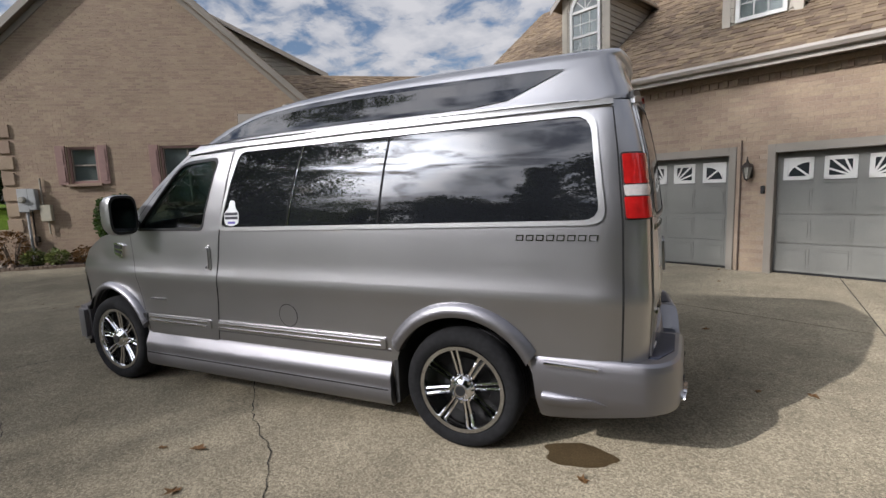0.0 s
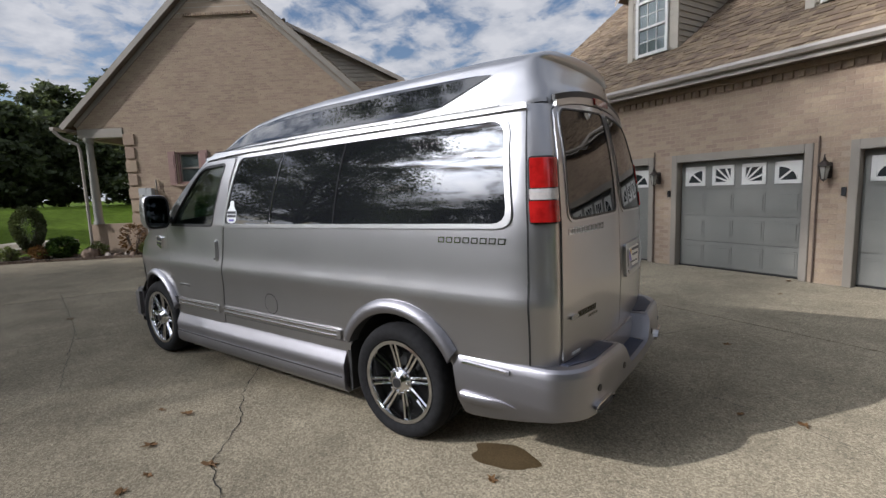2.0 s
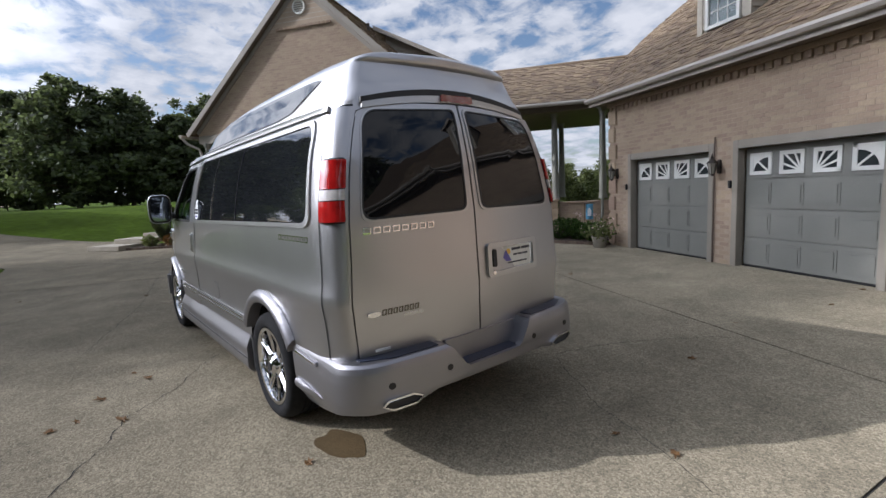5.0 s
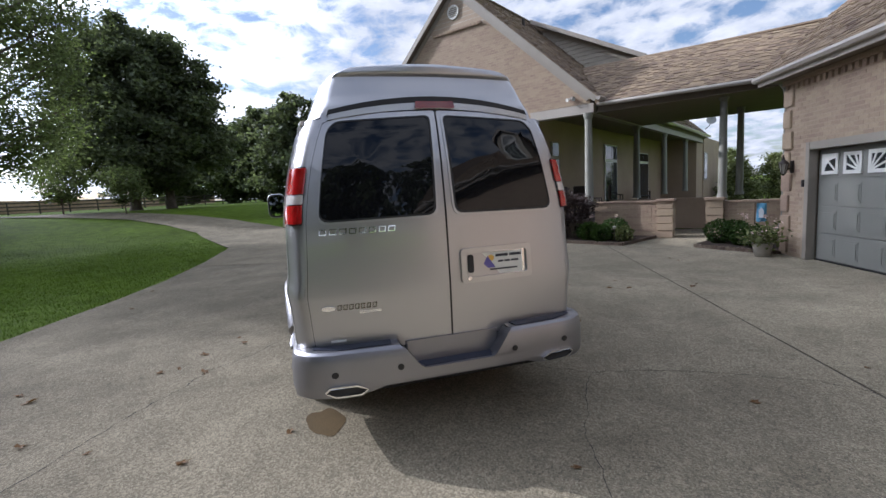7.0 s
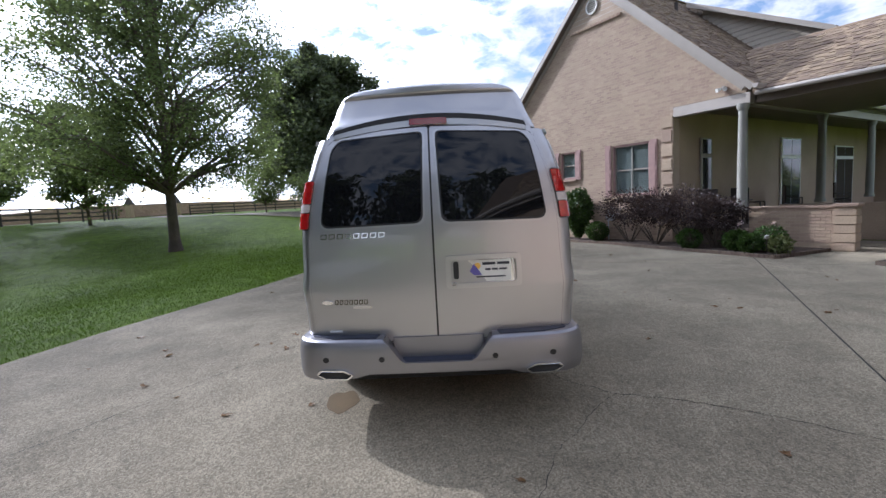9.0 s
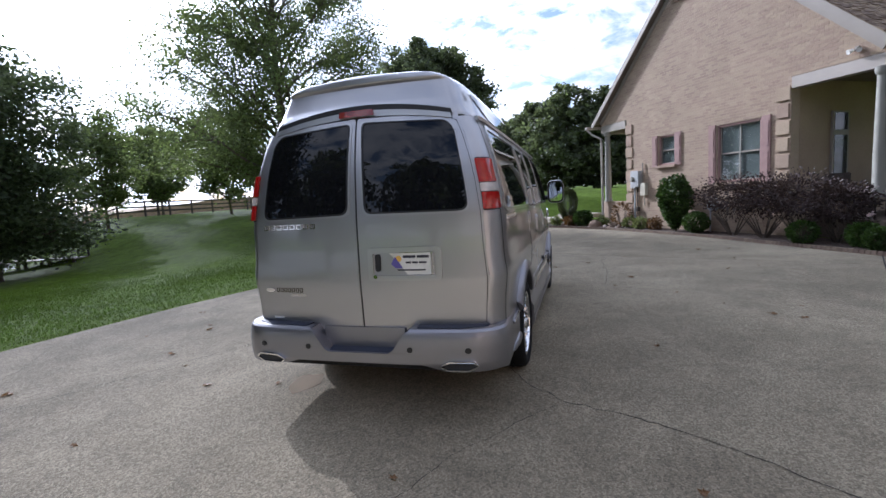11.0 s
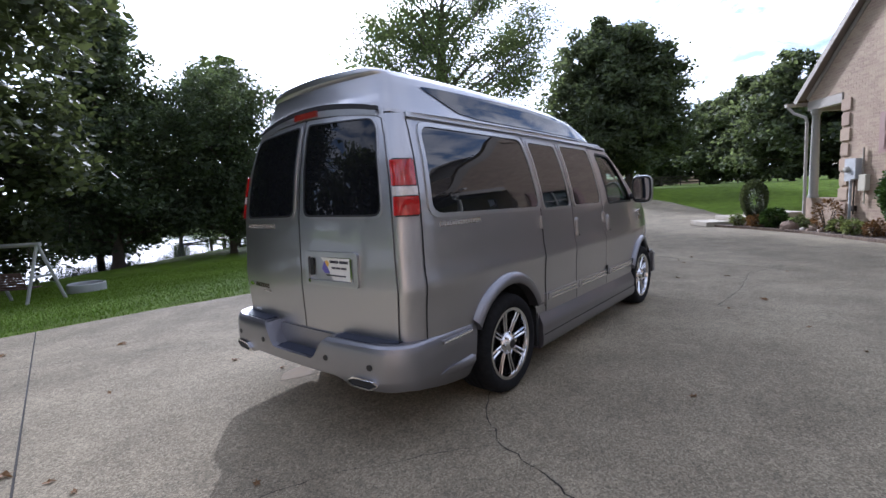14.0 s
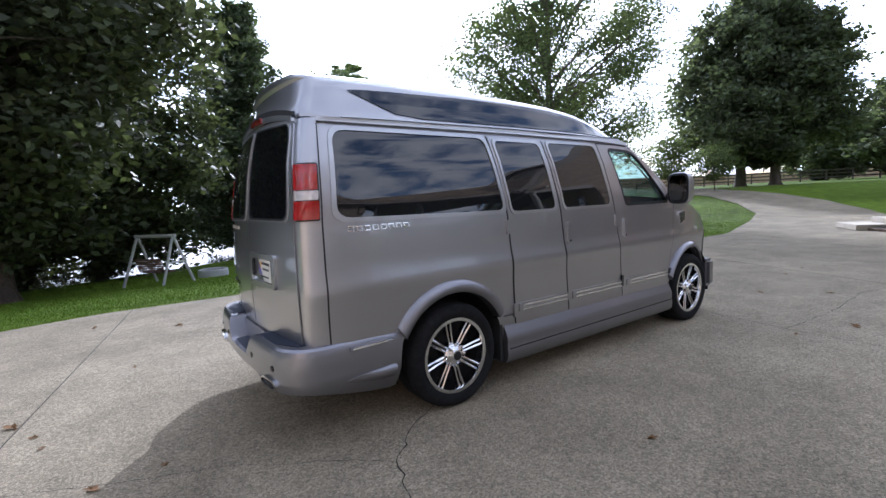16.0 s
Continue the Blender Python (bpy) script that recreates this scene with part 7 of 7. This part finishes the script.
bush("boxwood_shrub", "clipped round boxwood ball in the mulch", at_h(3.75, -0.60), 0.37, 0.32, 3200, 0.032, SHRUB_LEAF, 205, rough=0.03)
for i, (s, d, rx, rz, zl) in enumerate(((4.95, -0.55, 0.80, 0.46, 0.62), (5.9, -0.65, 0.82, 0.44, 0.62), (6.85, -0.70, 0.92, 0.48, 0.55), (7.6, -0.65, 0.62, 0.42, 0.45))):
    bush("barberry_shrub", "loose dark plum-leaved shrub", at_h(s, d), rx, rz, 3600, 0.036, PLUM_LEAF, 211 + i, group="plum shrubs", stems=14, rough=0.30, z_low=zl)
for i, (s, d, r) in enumerate(((7.2, -1.15, 0.30), (8.35, -1.1, 0.30), (9.0, -0.95, 0.36), (8.75, -1.35, 0.26), (11.5, -1.15, 0.33), (12.0, -1.45, 0.28), (12.35, -1.75, 0.28), (11.75, -0.55, 0.30))):
    bush("boxwood_shrub", "low rounded green shrub at the bed edge", at_h(s, d), r, r * 0.85, 1500, 0.035, SHRUB_LEAF, 221 + i, group="low bed shrubs", rough=0.07)
for i, (s, d, mt) in enumerate(((-0.9, -0.45, PALE_LEAF), (0.75, -0.5, PALE_LEAF), (1.35, -0.55, PALE_LEAF), (1.9, -0.45, DRY_LEAF), (8.0, -0.6, SHRUB_LEAF), (9.3, -1.2, PALE_LEAF), (12.2, -0.9, SHRUB_LEAF), (-3.0, -1.25, PALE_LEAF), (-2.2, -1.1, DRY_LEAF))):
    bush("flower_clump", "low clump of pale leaves and flowers", at_h(s, d), 0.24, 0.20, 420, 0.05, mt, 231 + i, group="flower clumps", rough=0.25)
for i, (s, d) in enumerate(((8.3, -0.9), (8.9, -0.6), (11.9, -0.8), (12.4, -1.2), (12.0, -1.0))):
    p = at_h(s, d)
    f = thing("flower", "pale pink flower on a thin stem", "flower", group="tall flowers")
    part("stem", Geo().tube([p, (p[0] + 0.03, p[1], p[2] + 0.62)], 0.006, 4), SHRUB_LEAF, f)
    r2 = np.random.default_rng(i)
    leaves("petals", np.array([(p[0] + 0.03, p[1], p[2] + 0.64)] * 24) + r2.normal(0, 0.03, (24, 3)), 0.03, PETAL, f, 300 + i)

# rocks in the bed
ROCK = material("brown_rock", (0.15, 0.105, 0.075), 0.9, vary=((3.0, 0.25, 5), (30.0, 0.2, 4)), bump=((10.0, 0.8, 0.03),))
PALE_ROCK = material("pale_rock", (0.30, 0.26, 0.22), 0.9, vary=((6.0, 0.25, 5),), bump=((14.0, 0.8, 0.02),))


def boulder(at, sx, sy, sz, seed, mat, label):
    r = random.Random(seed)
    g = Geo()
    g.grid(lambda u, v: (0, 0, 0), 1, 1)
    g = Geo()
    n, k = 14, 8
    ph = [r.uniform(0, 6.28) for _ in range(6)]
    for i in range(k + 1):
        for j in range(n):
            a, e = 2 * math.pi * j / n, (i / k) * math.pi / 2 * 1.25 - 0.35
            q = 1 + 0.08 * math.sin(3 * a + ph[0] + i) + 0.06 * math.sin(5 * a + ph[1] + 2 * e)
            g.v.append((at[0] + sx * q * math.cos(a) * math.cos(e), at[1] + sy * q * math.sin(a) * math.cos(e), at[2] + sz * q * math.sin(e)))
    g.f = [(i * n + j, i * n + (j + 1) % n, (i + 1) * n + (j + 1) % n, (i + 1) * n + j) for i in range(k) for j in range(n)] + [tuple(k * n + j for j in range(n))]
    solid("boulder", g, mat, label, "rock", group="bed rocks", smooth=50)


boulder(at_h(-0.95, -0.75), 0.30, 0.26, 0.26, 1, ROCK, "small rounded brown boulder by the porch")
for i in range(14):
    rr = random.Random(400 + i)
    boulder(at_h(-3.1 + 0.32 * i + rr.uniform(-0.1, 0.1), -1.05 + 0.05 * min(i, 8) + rr.uniform(-0.15, 0.2)), rr.uniform(0.07, 0.16), rr.uniform(0.07, 0.14), rr.uniform(0.05, 0.11), 10 + i, ROCK if i % 2 else PALE_ROCK, "small rough rock edging the mulch")

# wall boxes
mb = thing("electric_meter", "grey electric meter box and disconnect on the brick wall", "meter")
part("meter_box", Geo().box((0.50, -0.075, 1.78), (0.26, 0.15, 0.62), HM), METAL_BOX, mb, bevel=0.012)
part("meter_dial", Geo().lathe([(0.085, 0), (0.085, 0.05), (0.06, 0.085), (0.0, 0.09)], 20, HM @ pose(0.50, -0.15, 1.80, 90, 0, 0)), LAMP_GLASS, mb, "round glass meter")
part("switch_box", Geo().box((0.72, -0.085, 1.80), (0.17, 0.17, 0.56), HM), METAL_BOX, mb, bevel=0.012)
part("conduit", Geo().tube([hp(0.52, -0.07, 1.47), hp(0.52, -0.07, 0.05)], 0.035, 8), METAL_BOX, mb)
part("conduit", Geo().tube([hp(0.90, -0.05, 2.35), hp(0.90, -0.05, 1.65)], 0.025, 8), TRIM, mb)
part("conduit", Geo().tube([hp(0.62, -0.05, 1.5), hp(0.62, -0.05, 0.55)], 0.02, 8), IRON, mb)
part("outlet", Geo().box((0.66, -0.06, 0.72), (0.10, 0.09, 0.16), HM), IRON, mb, bevel=0.008)
cb = thing("utility_box", "cream plastic utility box on the brick wall", "utility box")
part("box_body", Geo().box((0.98, -0.07, 1.42), (0.26, 0.13, 0.44), HM), CREAM_BOX, cb, bevel=0.012)
part("box_pipe", Geo().tube([hp(0.98, -0.05, 1.2), hp(0.98, -0.05, 0.85)], 0.02, 8), CREAM_BOX, cb)
gm = thing("gas_meter", "grey gas meter standing against the wall", "meter")
part("meter_body", Geo().box((3.95, -0.17, 0.85), (0.30, 0.22, 0.30), HM), METAL_BOX, gm, bevel=0.05, smooth=40)
part("meter_pipe", Geo().tube([hp(3.84, -0.15, 0.05), hp(3.84, -0.15, 1.1), hp(4.02, -0.15, 1.12), hp(4.05, -0.15, 0.95)], 0.022, 8), METAL_BOX, gm)
# floodlight under the eave
fl = thing("flood_light", "small twin floodlight on the gable", "lamp")
part("base", Geo().box((7.45, -0.03, 4.20), (0.10, 0.05, 0.10), HM), TRIM, fl, bevel=0.01)
for q in (-1, 1):
    part("lamp_head", Geo().lathe([(0.03, 0), (0.055, 0.11), (0.0, 0.10)], 12, HM @ pose(7.45 + q * 0.06, -0.06, 4.18, 110, 0, q * 25)), WHITE, fl)
ww = thing("corner_downspout", "pale metal downspout at the porch corner", "downspout")
part("pipe", Geo().tube([hp(-1.95, -0.30, 3.92), hp(-1.80, -0.20, 3.70), hp(-1.42, -0.08, 3.50), hp(-1.38, -0.06, 3.3), hp(-1.38, -0.06, 0.3), hp(-1.45, -0.25, 0.15)], 0.045, 8), GUTTER, ww)

# steps at the walk's end
st = thing("garden_steps", "two broad pale concrete garden steps beside the bed", "steps")
for i, (s, d, z, a, b) in enumerate(((-4.3, -1.55, 0.09, 1.5, 1.0), (-4.0, -0.75, 0.26, 1.6, 0.9), (-3.4, 0.2, 0.40, 1.8, 1.2))):
    part("step", Geo().box((s, d, z), (a, b, 0.18), HM), STONE, st, bevel=0.02)

# garden flag and flower pot by the garage
flag = thing("garden_flag", "small blue garden flag with a pale shape", "flag")
FLAG = material("blue_cloth", (0.12, 0.32, 0.48), 0.8, vary=((9.0, 0.35, 4),))
part("pole", Geo().tube([hp(12.15, -0.55, 0.0), hp(12.15, -0.55, 0.98), hp(12.42, -0.57, 0.98)], 0.008, 6), IRON, flag)
part("cloth", Geo().grid(lambda u, v: hp(12.18 + 0.20 * u, -0.57 + 0.02 * math.sin(u * 5 + v * 3), 0.96 - 0.44 * v), 8, 8), FLAG, flag, smooth=60)
part("flag_shape", Geo().add([hp(12.23, -0.60, 0.62), hp(12.33, -0.605, 0.62), hp(12.33, -0.605, 0.78), hp(12.28, -0.605, 0.86), hp(12.23, -0.60, 0.80)], [(0, 1, 2, 3, 4)]), STICKER, flag)
POT = material("weathered_pot", (0.30, 0.27, 0.22), 0.85, vary=((8.0, 0.2, 4),))
pot = thing("flower_pot", "weathered stone pot with trailing flowers", "plant pot")
pm = GM @ pose(-2.85, -0.48, 0) @ Matrix.Scale(0.80, 4)
part("pot", Geo().lathe([(0.0, 0.0), (0.15, 0.0), (0.17, 0.03), (0.22, 0.28), (0.235, 0.34), (0.205, 0.34), (0.19, 0.28), (0.0, 0.28)], 20, pm), POT, pot, smooth=40)
r2 = np.random.default_rng(4)
pc = np.array(pm.translation)
leaves("foliage", pc + np.array([0, 0, 0.40]) + r2.normal(0, 1, (450, 3)) * np.array([0.15, 0.15, 0.11]), 0.05, PALE_LEAF, pot, 401)
leaves("blossoms", pc + np.array([0, 0, 0.48]) + r2.normal(0, 1, (70, 3)) * np.array([0.18, 0.18, 0.14]), 0.03, PETAL, pot, 402)
sp = thing("path_light", "small black solar path light in the bed", "lamp")
q = at_h(9.15, -1.45)
part("stake", Geo().tube([q, (q[0], q[1], 0.42)], 0.010, 6), IRON, sp)
part("head", Geo().lathe([(0.0, 0.50), (0.06, 0.47), (0.05, 0.455), (0.04, 0.42), (0.0, 0.41)], 12, pose(q[0], q[1], 0)), LAMP_GLASS, sp)

# porch furniture
def porch_chair(s, d, turn):
    t = thing("porch_chair", "dark metal porch armchair", "chair", group="porch chairs")
    m = HM @ pose(s, d, 0.48, 0, 0, turn)
    part("seat", Geo().box((0, 0, 0.43), (0.50, 0.48, 0.05), m), IRON, t, bevel=0.015)
    part("backrest", Geo().box((0, 0.25, 0.78), (0.50, 0.04, 0.62), m), IRON, t, bevel=0.015)
    for x in (-0.23, 0.23):
        part("armrest", Geo().box((x, 0.02, 0.66), (0.05, 0.46, 0.03), m), IRON, t)
        for y in (-0.21, 0.22):
            part("leg", Geo().box((x, y, 0.22 if y > 0 else 0.33), (0.035, 0.035, 0.43 if y > 0 else 0.65), m), IRON, t)


for s, d, a in ((6.55, 1.0, 200), (6.6, 2.6, 20), (7.4, 1.8, 100), (6.9, 5.6, 120), (6.8, 10.2, 100)):
    porch_chair(s, d, a)
tb = thing("porch_table", "round dark metal porch table", "table")
part("tabletop", Geo().lathe([(0.0, 1.18), (0.52, 1.18), (0.53, 1.195), (0.52, 1.21), (0.0, 1.21)], 28, HM @ pose(6.8, 1.8, 0)), IRON, tb, smooth=30)
for i in range(4):
    a = i * math.pi / 2 + 0.6
    part("leg", Geo().tube([HM @ Vector((6.8 + 0.1 * math.cos(a), 1.8 + 0.1 * math.sin(a), 1.18)), HM @ Vector((6.8 + 0.42 * math.cos(a), 1.8 + 0.42 * math.sin(a), 0.48))], 0.018, 6), IRON, tb)
dish = thing("satellite_dish", "small grey satellite dish on the rear eave", "dish")
part("dish_bowl", Geo().lathe([(0.0, 0.0), (0.12, 0.012), (0.24, 0.06), (0.245, 0.06), (0.12, 0.0), (0.0, -0.012)], 20, HM @ pose(8.7, 16.0, 4.75, 70, 0, 20)), METAL_BOX, dish, smooth=50)
part("dish_arm", Geo().tube([hp(8.4, 16.0, 4.3), hp(8.6, 16.0, 4.45), hp(8.7, 16.0, 4.72)], 0.02, 6), IRON, dish)

# board fence along the field
POST = material("weathered_board", (0.060, 0.050, 0.042), 0.9, vary=((3.0, 0.25, 4), (40.0, 0.25, 3)), bump=((30.0, 0.4, 0.005),))
fence = thing("board_fence", "dark weathered three-board farm fence", "fence")
path = [(-12.0, -37.0), (-20.5, -32.5), (-30.0, -32.5), (-38.0, -33.0), (-46.0, -37.5)]
path2 = [(-52.0, -33.0), (-58.0, -22.0), (-64.0, -12.0), (-70.0, 0.0)]
post_mesh = mesh_of("fence_post", Geo().box((0, 0, 0.62), (0.12, 0.12, 1.34)), POST, bevel=0.01)
for line in (path, path2):
    for (ax, ay), (bx, by) in zip(line, line[1:]):
        k = max(1, round(math.hypot(bx - ax, by - ay) / 2.4))
        for i in range(k):
            x0, y0 = ax + (bx - ax) * i / k, ay + (by - ay) * i / k
            x1, y1 = ax + (bx - ax) * (i + 1) / k, ay + (by - ay) * (i + 1) / k
            z0, z1 = terrain(x0, y0), terrain(x1, y1)
            o = part("fence_post", post_mesh, POST, fence)
            o.matrix_world = pose(x0, y0, z0 - 0.02)
            for h in (0.40, 0.78, 1.16):
                d = Vector((x1 - x0, y1 - y0, 0)).normalized()
                nx, ny = -d.y * 0.075, d.x * 0.075
                b = Geo().add([(x + e * nx * 1.3, y + e * ny * 1.3, z + h + q) for (x, y, z) in ((x0, y0, z0), (x1, y1, z1)) for e in (0.85, 1.2) for q in (-0.07, 0.07)], [(0, 1, 5, 4), (2, 6, 7, 3), (0, 4, 6, 2), (1, 3, 7, 5)])
                part("fence_board", b, POST, fence)
for i, (x, y) in enumerate(((-47.0, -37.0), (-51.0, -34.0))):
    pl = thing("gate_pillar", "slim brick gate pillar with a pointed cap at the lane", "pillar", group="gate pillars")
    z = terrain(x, y)
    part("pillar", Geo().box((x, y, z + 0.75), (0.6, 0.6, 1.5)), BRICK_REST, pl, bevel=0.02)
    part("cap", Geo().add([(x - 0.4, y - 0.4, z + 1.5), (x + 0.4, y - 0.4, z + 1.5), (x + 0.4, y + 0.4, z + 1.5), (x - 0.4, y + 0.4, z + 1.5), (x, y, z + 2.5)], [(3, 2, 1, 0), (0, 1, 4), (1, 2, 4), (2, 3, 4), (3, 0, 4)]), POST, pl)

# jetty, swing and ring by the pond
WOOD = material("grey_wood", (0.16, 0.14, 0.115), 0.9, vary=((4.0, 0.25, 4), (50.0, 0.2, 3)))
jetty = thing("jetty", "weathered wooden jetty over the pond edge", "jetty")
jm = pose(-12.8, -27.0, -0.45, 0, 0, 112)
for i in range(26):
    part("deck_board", Geo().box((-3.2 + i * 0.25, 0, 0), (0.235, 1.3, 0.045), jm), WOOD, jetty)
for i in range(6):
    for y in (-0.55, 0.55):
        part("support_post", Geo().box((-3.0 + i * 1.2, y, -0.6), (0.12, 0.12, 1.3), jm), POST, jetty)
part("rail_post", Geo().box((3.1, 0.5, 0.45), (0.08, 0.08, 0.9), jm), POST, jetty)

swing = thing("garden_swing", "weathered white A-frame garden swing with a brown bench", "swing")
SWING_WHITE = material("white_timber", (0.36, 0.36, 0.35), 0.7, vary=((6.0, 0.08, 4),))
BENCH = material("brown_bench", (0.10, 0.055, 0.045), 0.8, vary=((12.0, 0.25, 3),))
zg = terrain(1.0, -13.4)
sm = pose(0.98, -13.5, zg, 0, 0, -50) @ Matrix.Scale(0.82, 4)
for x in (-0.85, 0.85):
    for y in (-0.75, 0.75):
        part("frame_leg", Geo().tube([sm @ Vector((x * 1.08, y, -0.02)), sm @ Vector((x, 0, 1.88))], 0.042, 6), SWING_WHITE, swing)
    part("cross_tie", Geo().tube([sm @ Vector((x * 1.04, -0.42, 0.85)), sm @ Vector((x * 1.04, 0.42, 0.85))], 0.035, 6), SWING_WHITE, swing)
part("top_beam", Geo().tube([sm @ Vector((-0.95, 0, 1.86)), sm @ Vector((0.95, 0, 1.86))], 0.06, 6), SWING_WHITE, swing)
for i in range(6):
    part("seat_slat", Geo().box((0, -0.22 + i * 0.09, 0.48), (1.2, 0.07, 0.03), sm), BENCH, swing)
    part("back_slat", Geo().box((0, 0.30 + i * 0.025, 0.56 + i * 0.085), (1.2, 0.03, 0.07), sm), BENCH, swing)
for x in (-0.55, 0.55):
    for y in (-0.2, 0.35):
        part("chain", Geo().tube([sm @ Vector((x, y, 0.5)), sm @ Vector((x * 1.1, 0, 1.84))], 0.010, 4), IRON, swing)
solid("fire_ring", Geo().lathe([(0.50, -0.05), (0.50, 0.22), (0.47, 0.24), (0.44, 0.22), (0.44, 0.0)], 28, pose(-0.75, -14.6, terrain(-0.75, -14.6))), METAL_BOX, "low round metal ring lying on the grass", "fire ring", smooth=40)

# fallen leaves on the concrete
leaf_meshes = []
for k in range(5):
    rr = random.Random(k)
    g = Geo()
    n = 11
    for j in range(n):
        a = 2 * math.pi * j / n
        q = 0.040 * (1 + 0.45 * math.cos(5 * a + k)) * rr.uniform(0.75, 1.15)
        g.v.append((1.5 * q * math.cos(a), q * math.sin(a), 0.006 + 0.020 * rr.random()))
    g.v.append((0, 0, 0.004))
    g.f = [(j, (j + 1) % n, n) for j in range(n)]
    leaf_meshes.append(mesh_of("fallen_leaf", g, DRY_LEAF))
rr = random.Random(77)
spots = [(0.89, -1.75), (1.95, -1.89), (1.87, 0.47), (2.59, -0.58), (2.23, 0.50), (-0.81, -1.9), (0.75, -1.1), (2.75, -0.9), (3.0, -1.5), (-1.4, -2.0), (-1.9, -1.7), (3.3, 0.4), (1.6, 3.4), (-3.6, 2.0), (-4.3, 2.3), (-3.1, 2.8), (0.2, -2.9), (0.5, -2.4)]
while len(spots) < 70:
    p = (rr.uniform(-9, 6.0), rr.uniform(-4.6, 6.5))
    if inside(p, COURT) and not (-4.3 < p[0] < 1.4 and -1.05 < p[1] < 1.05):
        spots.append(p)
for x, y in spots:
    o = tagged(new("fallen_leaf", rr.choice(leaf_meshes)), "curled brown leaf lying on the concrete", "leaf", group="fallen leaves")
    s = rr.uniform(0.45, 0.95)
    o.matrix_world = pose(x, y, 0.002, rr.uniform(-12, 12), rr.uniform(-12, 12), rr.uniform(0, 360)) @ Matrix.Diagonal((s, s, s, 1))

# ---- bricks and shingles, nearest ones as pieces, the rest joined ----
def brick_geo(L, h=0.066, t=0.002):
    x, z = L / 2, h / 2
    c = 0.002
    return [(-x, 0.006, -z), (x, 0.006, -z), (x, 0.006, z), (-x, 0.006, z), (-x + c, -t, -z + c), (x - c, -t, -z + c), (x - c, -t, z - c), (-x + c, -t, z - c)], [(4, 5, 6, 7), (0, 1, 5, 4), (1, 2, 6, 5), (2, 3, 7, 6), (3, 0, 4, 7)]


brick_meshes, rest = {}, {}
near = Vector((1.2, 7.0, 2.4))
order = sorted(range(len(bricks)), key=lambda i: (bricks[i][0] @ Vector((bricks[i][1], 0, bricks[i][3])) - near).length)
own = {}
for i in order:
    m, s, d, z, L, owner, _ = bricks[i]
    key = owner.name
    own.setdefault(key, 0)
    jit = 0.0010 * math.sin(i * 12.9898)
    if own[key] < 300:
        own[key] += 1
        L = round(L, 2)
        if L not in brick_meshes:
            vs, fs = brick_geo(L)
            brick_meshes[L] = mesh_of("brick", Geo().add(vs, fs), BRICK)
        ob = new("brick", brick_meshes[L])
        ob.parent = owner
        ob.matrix_world = m @ pose(s, d + jit, z)
    else:
        g = rest.setdefault(key, (Geo(), owner))[0]
        vs, fs = brick_geo(L)
        g.add(vs, fs, m @ pose(s, d + jit, z))
for g, owner in rest.values():
    tagged(part("brickwork", g, BRICK_REST, owner), kind="stuff")

sh_meshes, rest, own = {}, {}, {}
near = Vector((1.0, 8.0, 4.2))


def shingle_geo(w, t):
    x = w / 2
    return [(-x, 0, 0.004), (x, 0, 0.004), (x, 0.27, 0.002), (-x, 0.27, 0.002), (-x, 0, t + 0.006), (x, 0, t + 0.006), (x, 0.27, 0.004), (-x, 0.27, 0.004)], [(4, 5, 6, 7), (0, 1, 5, 4), (1, 2, 6, 5), (3, 0, 4, 7)]


def shingle_pose(s):
    m, corner, along, up, u, v, w, t, owner = s
    o = corner + along * u + up * v
    nrm = along.cross(up)
    q = Matrix.Identity(4)
    for i, c in enumerate((along, up, nrm, o)):
        for j in range(3):
            q[j][i] = c[j]
    return m @ q


placed = [(shingle_pose(s), s) for s in shingles]
placed.sort(key=lambda p: (p[0].translation - near).length)
for q, s in placed:
    w, t, owner = round(s[6] * 25) / 25, s[7], s[8]
    own.setdefault(owner.name, 0)
    if own[owner.name] < 300:
        own[owner.name] += 1
        if (w, t) not in sh_meshes:
            sh_meshes[(w, t)] = mesh_of("shingle", Geo().add(*shingle_geo(w, t)), SHINGLE)
        ob = new("shingle", sh_meshes[(w, t)])
        ob.parent = owner
        ob.matrix_world = q
    else:
        g = rest.setdefault(owner.name, (Geo(), owner))[0]
        g.add(*shingle_geo(s[6], t), q)
for g, owner in rest.values():
    tagged(part("shingle_field", g, SHINGLE_REST, owner), kind="stuff")
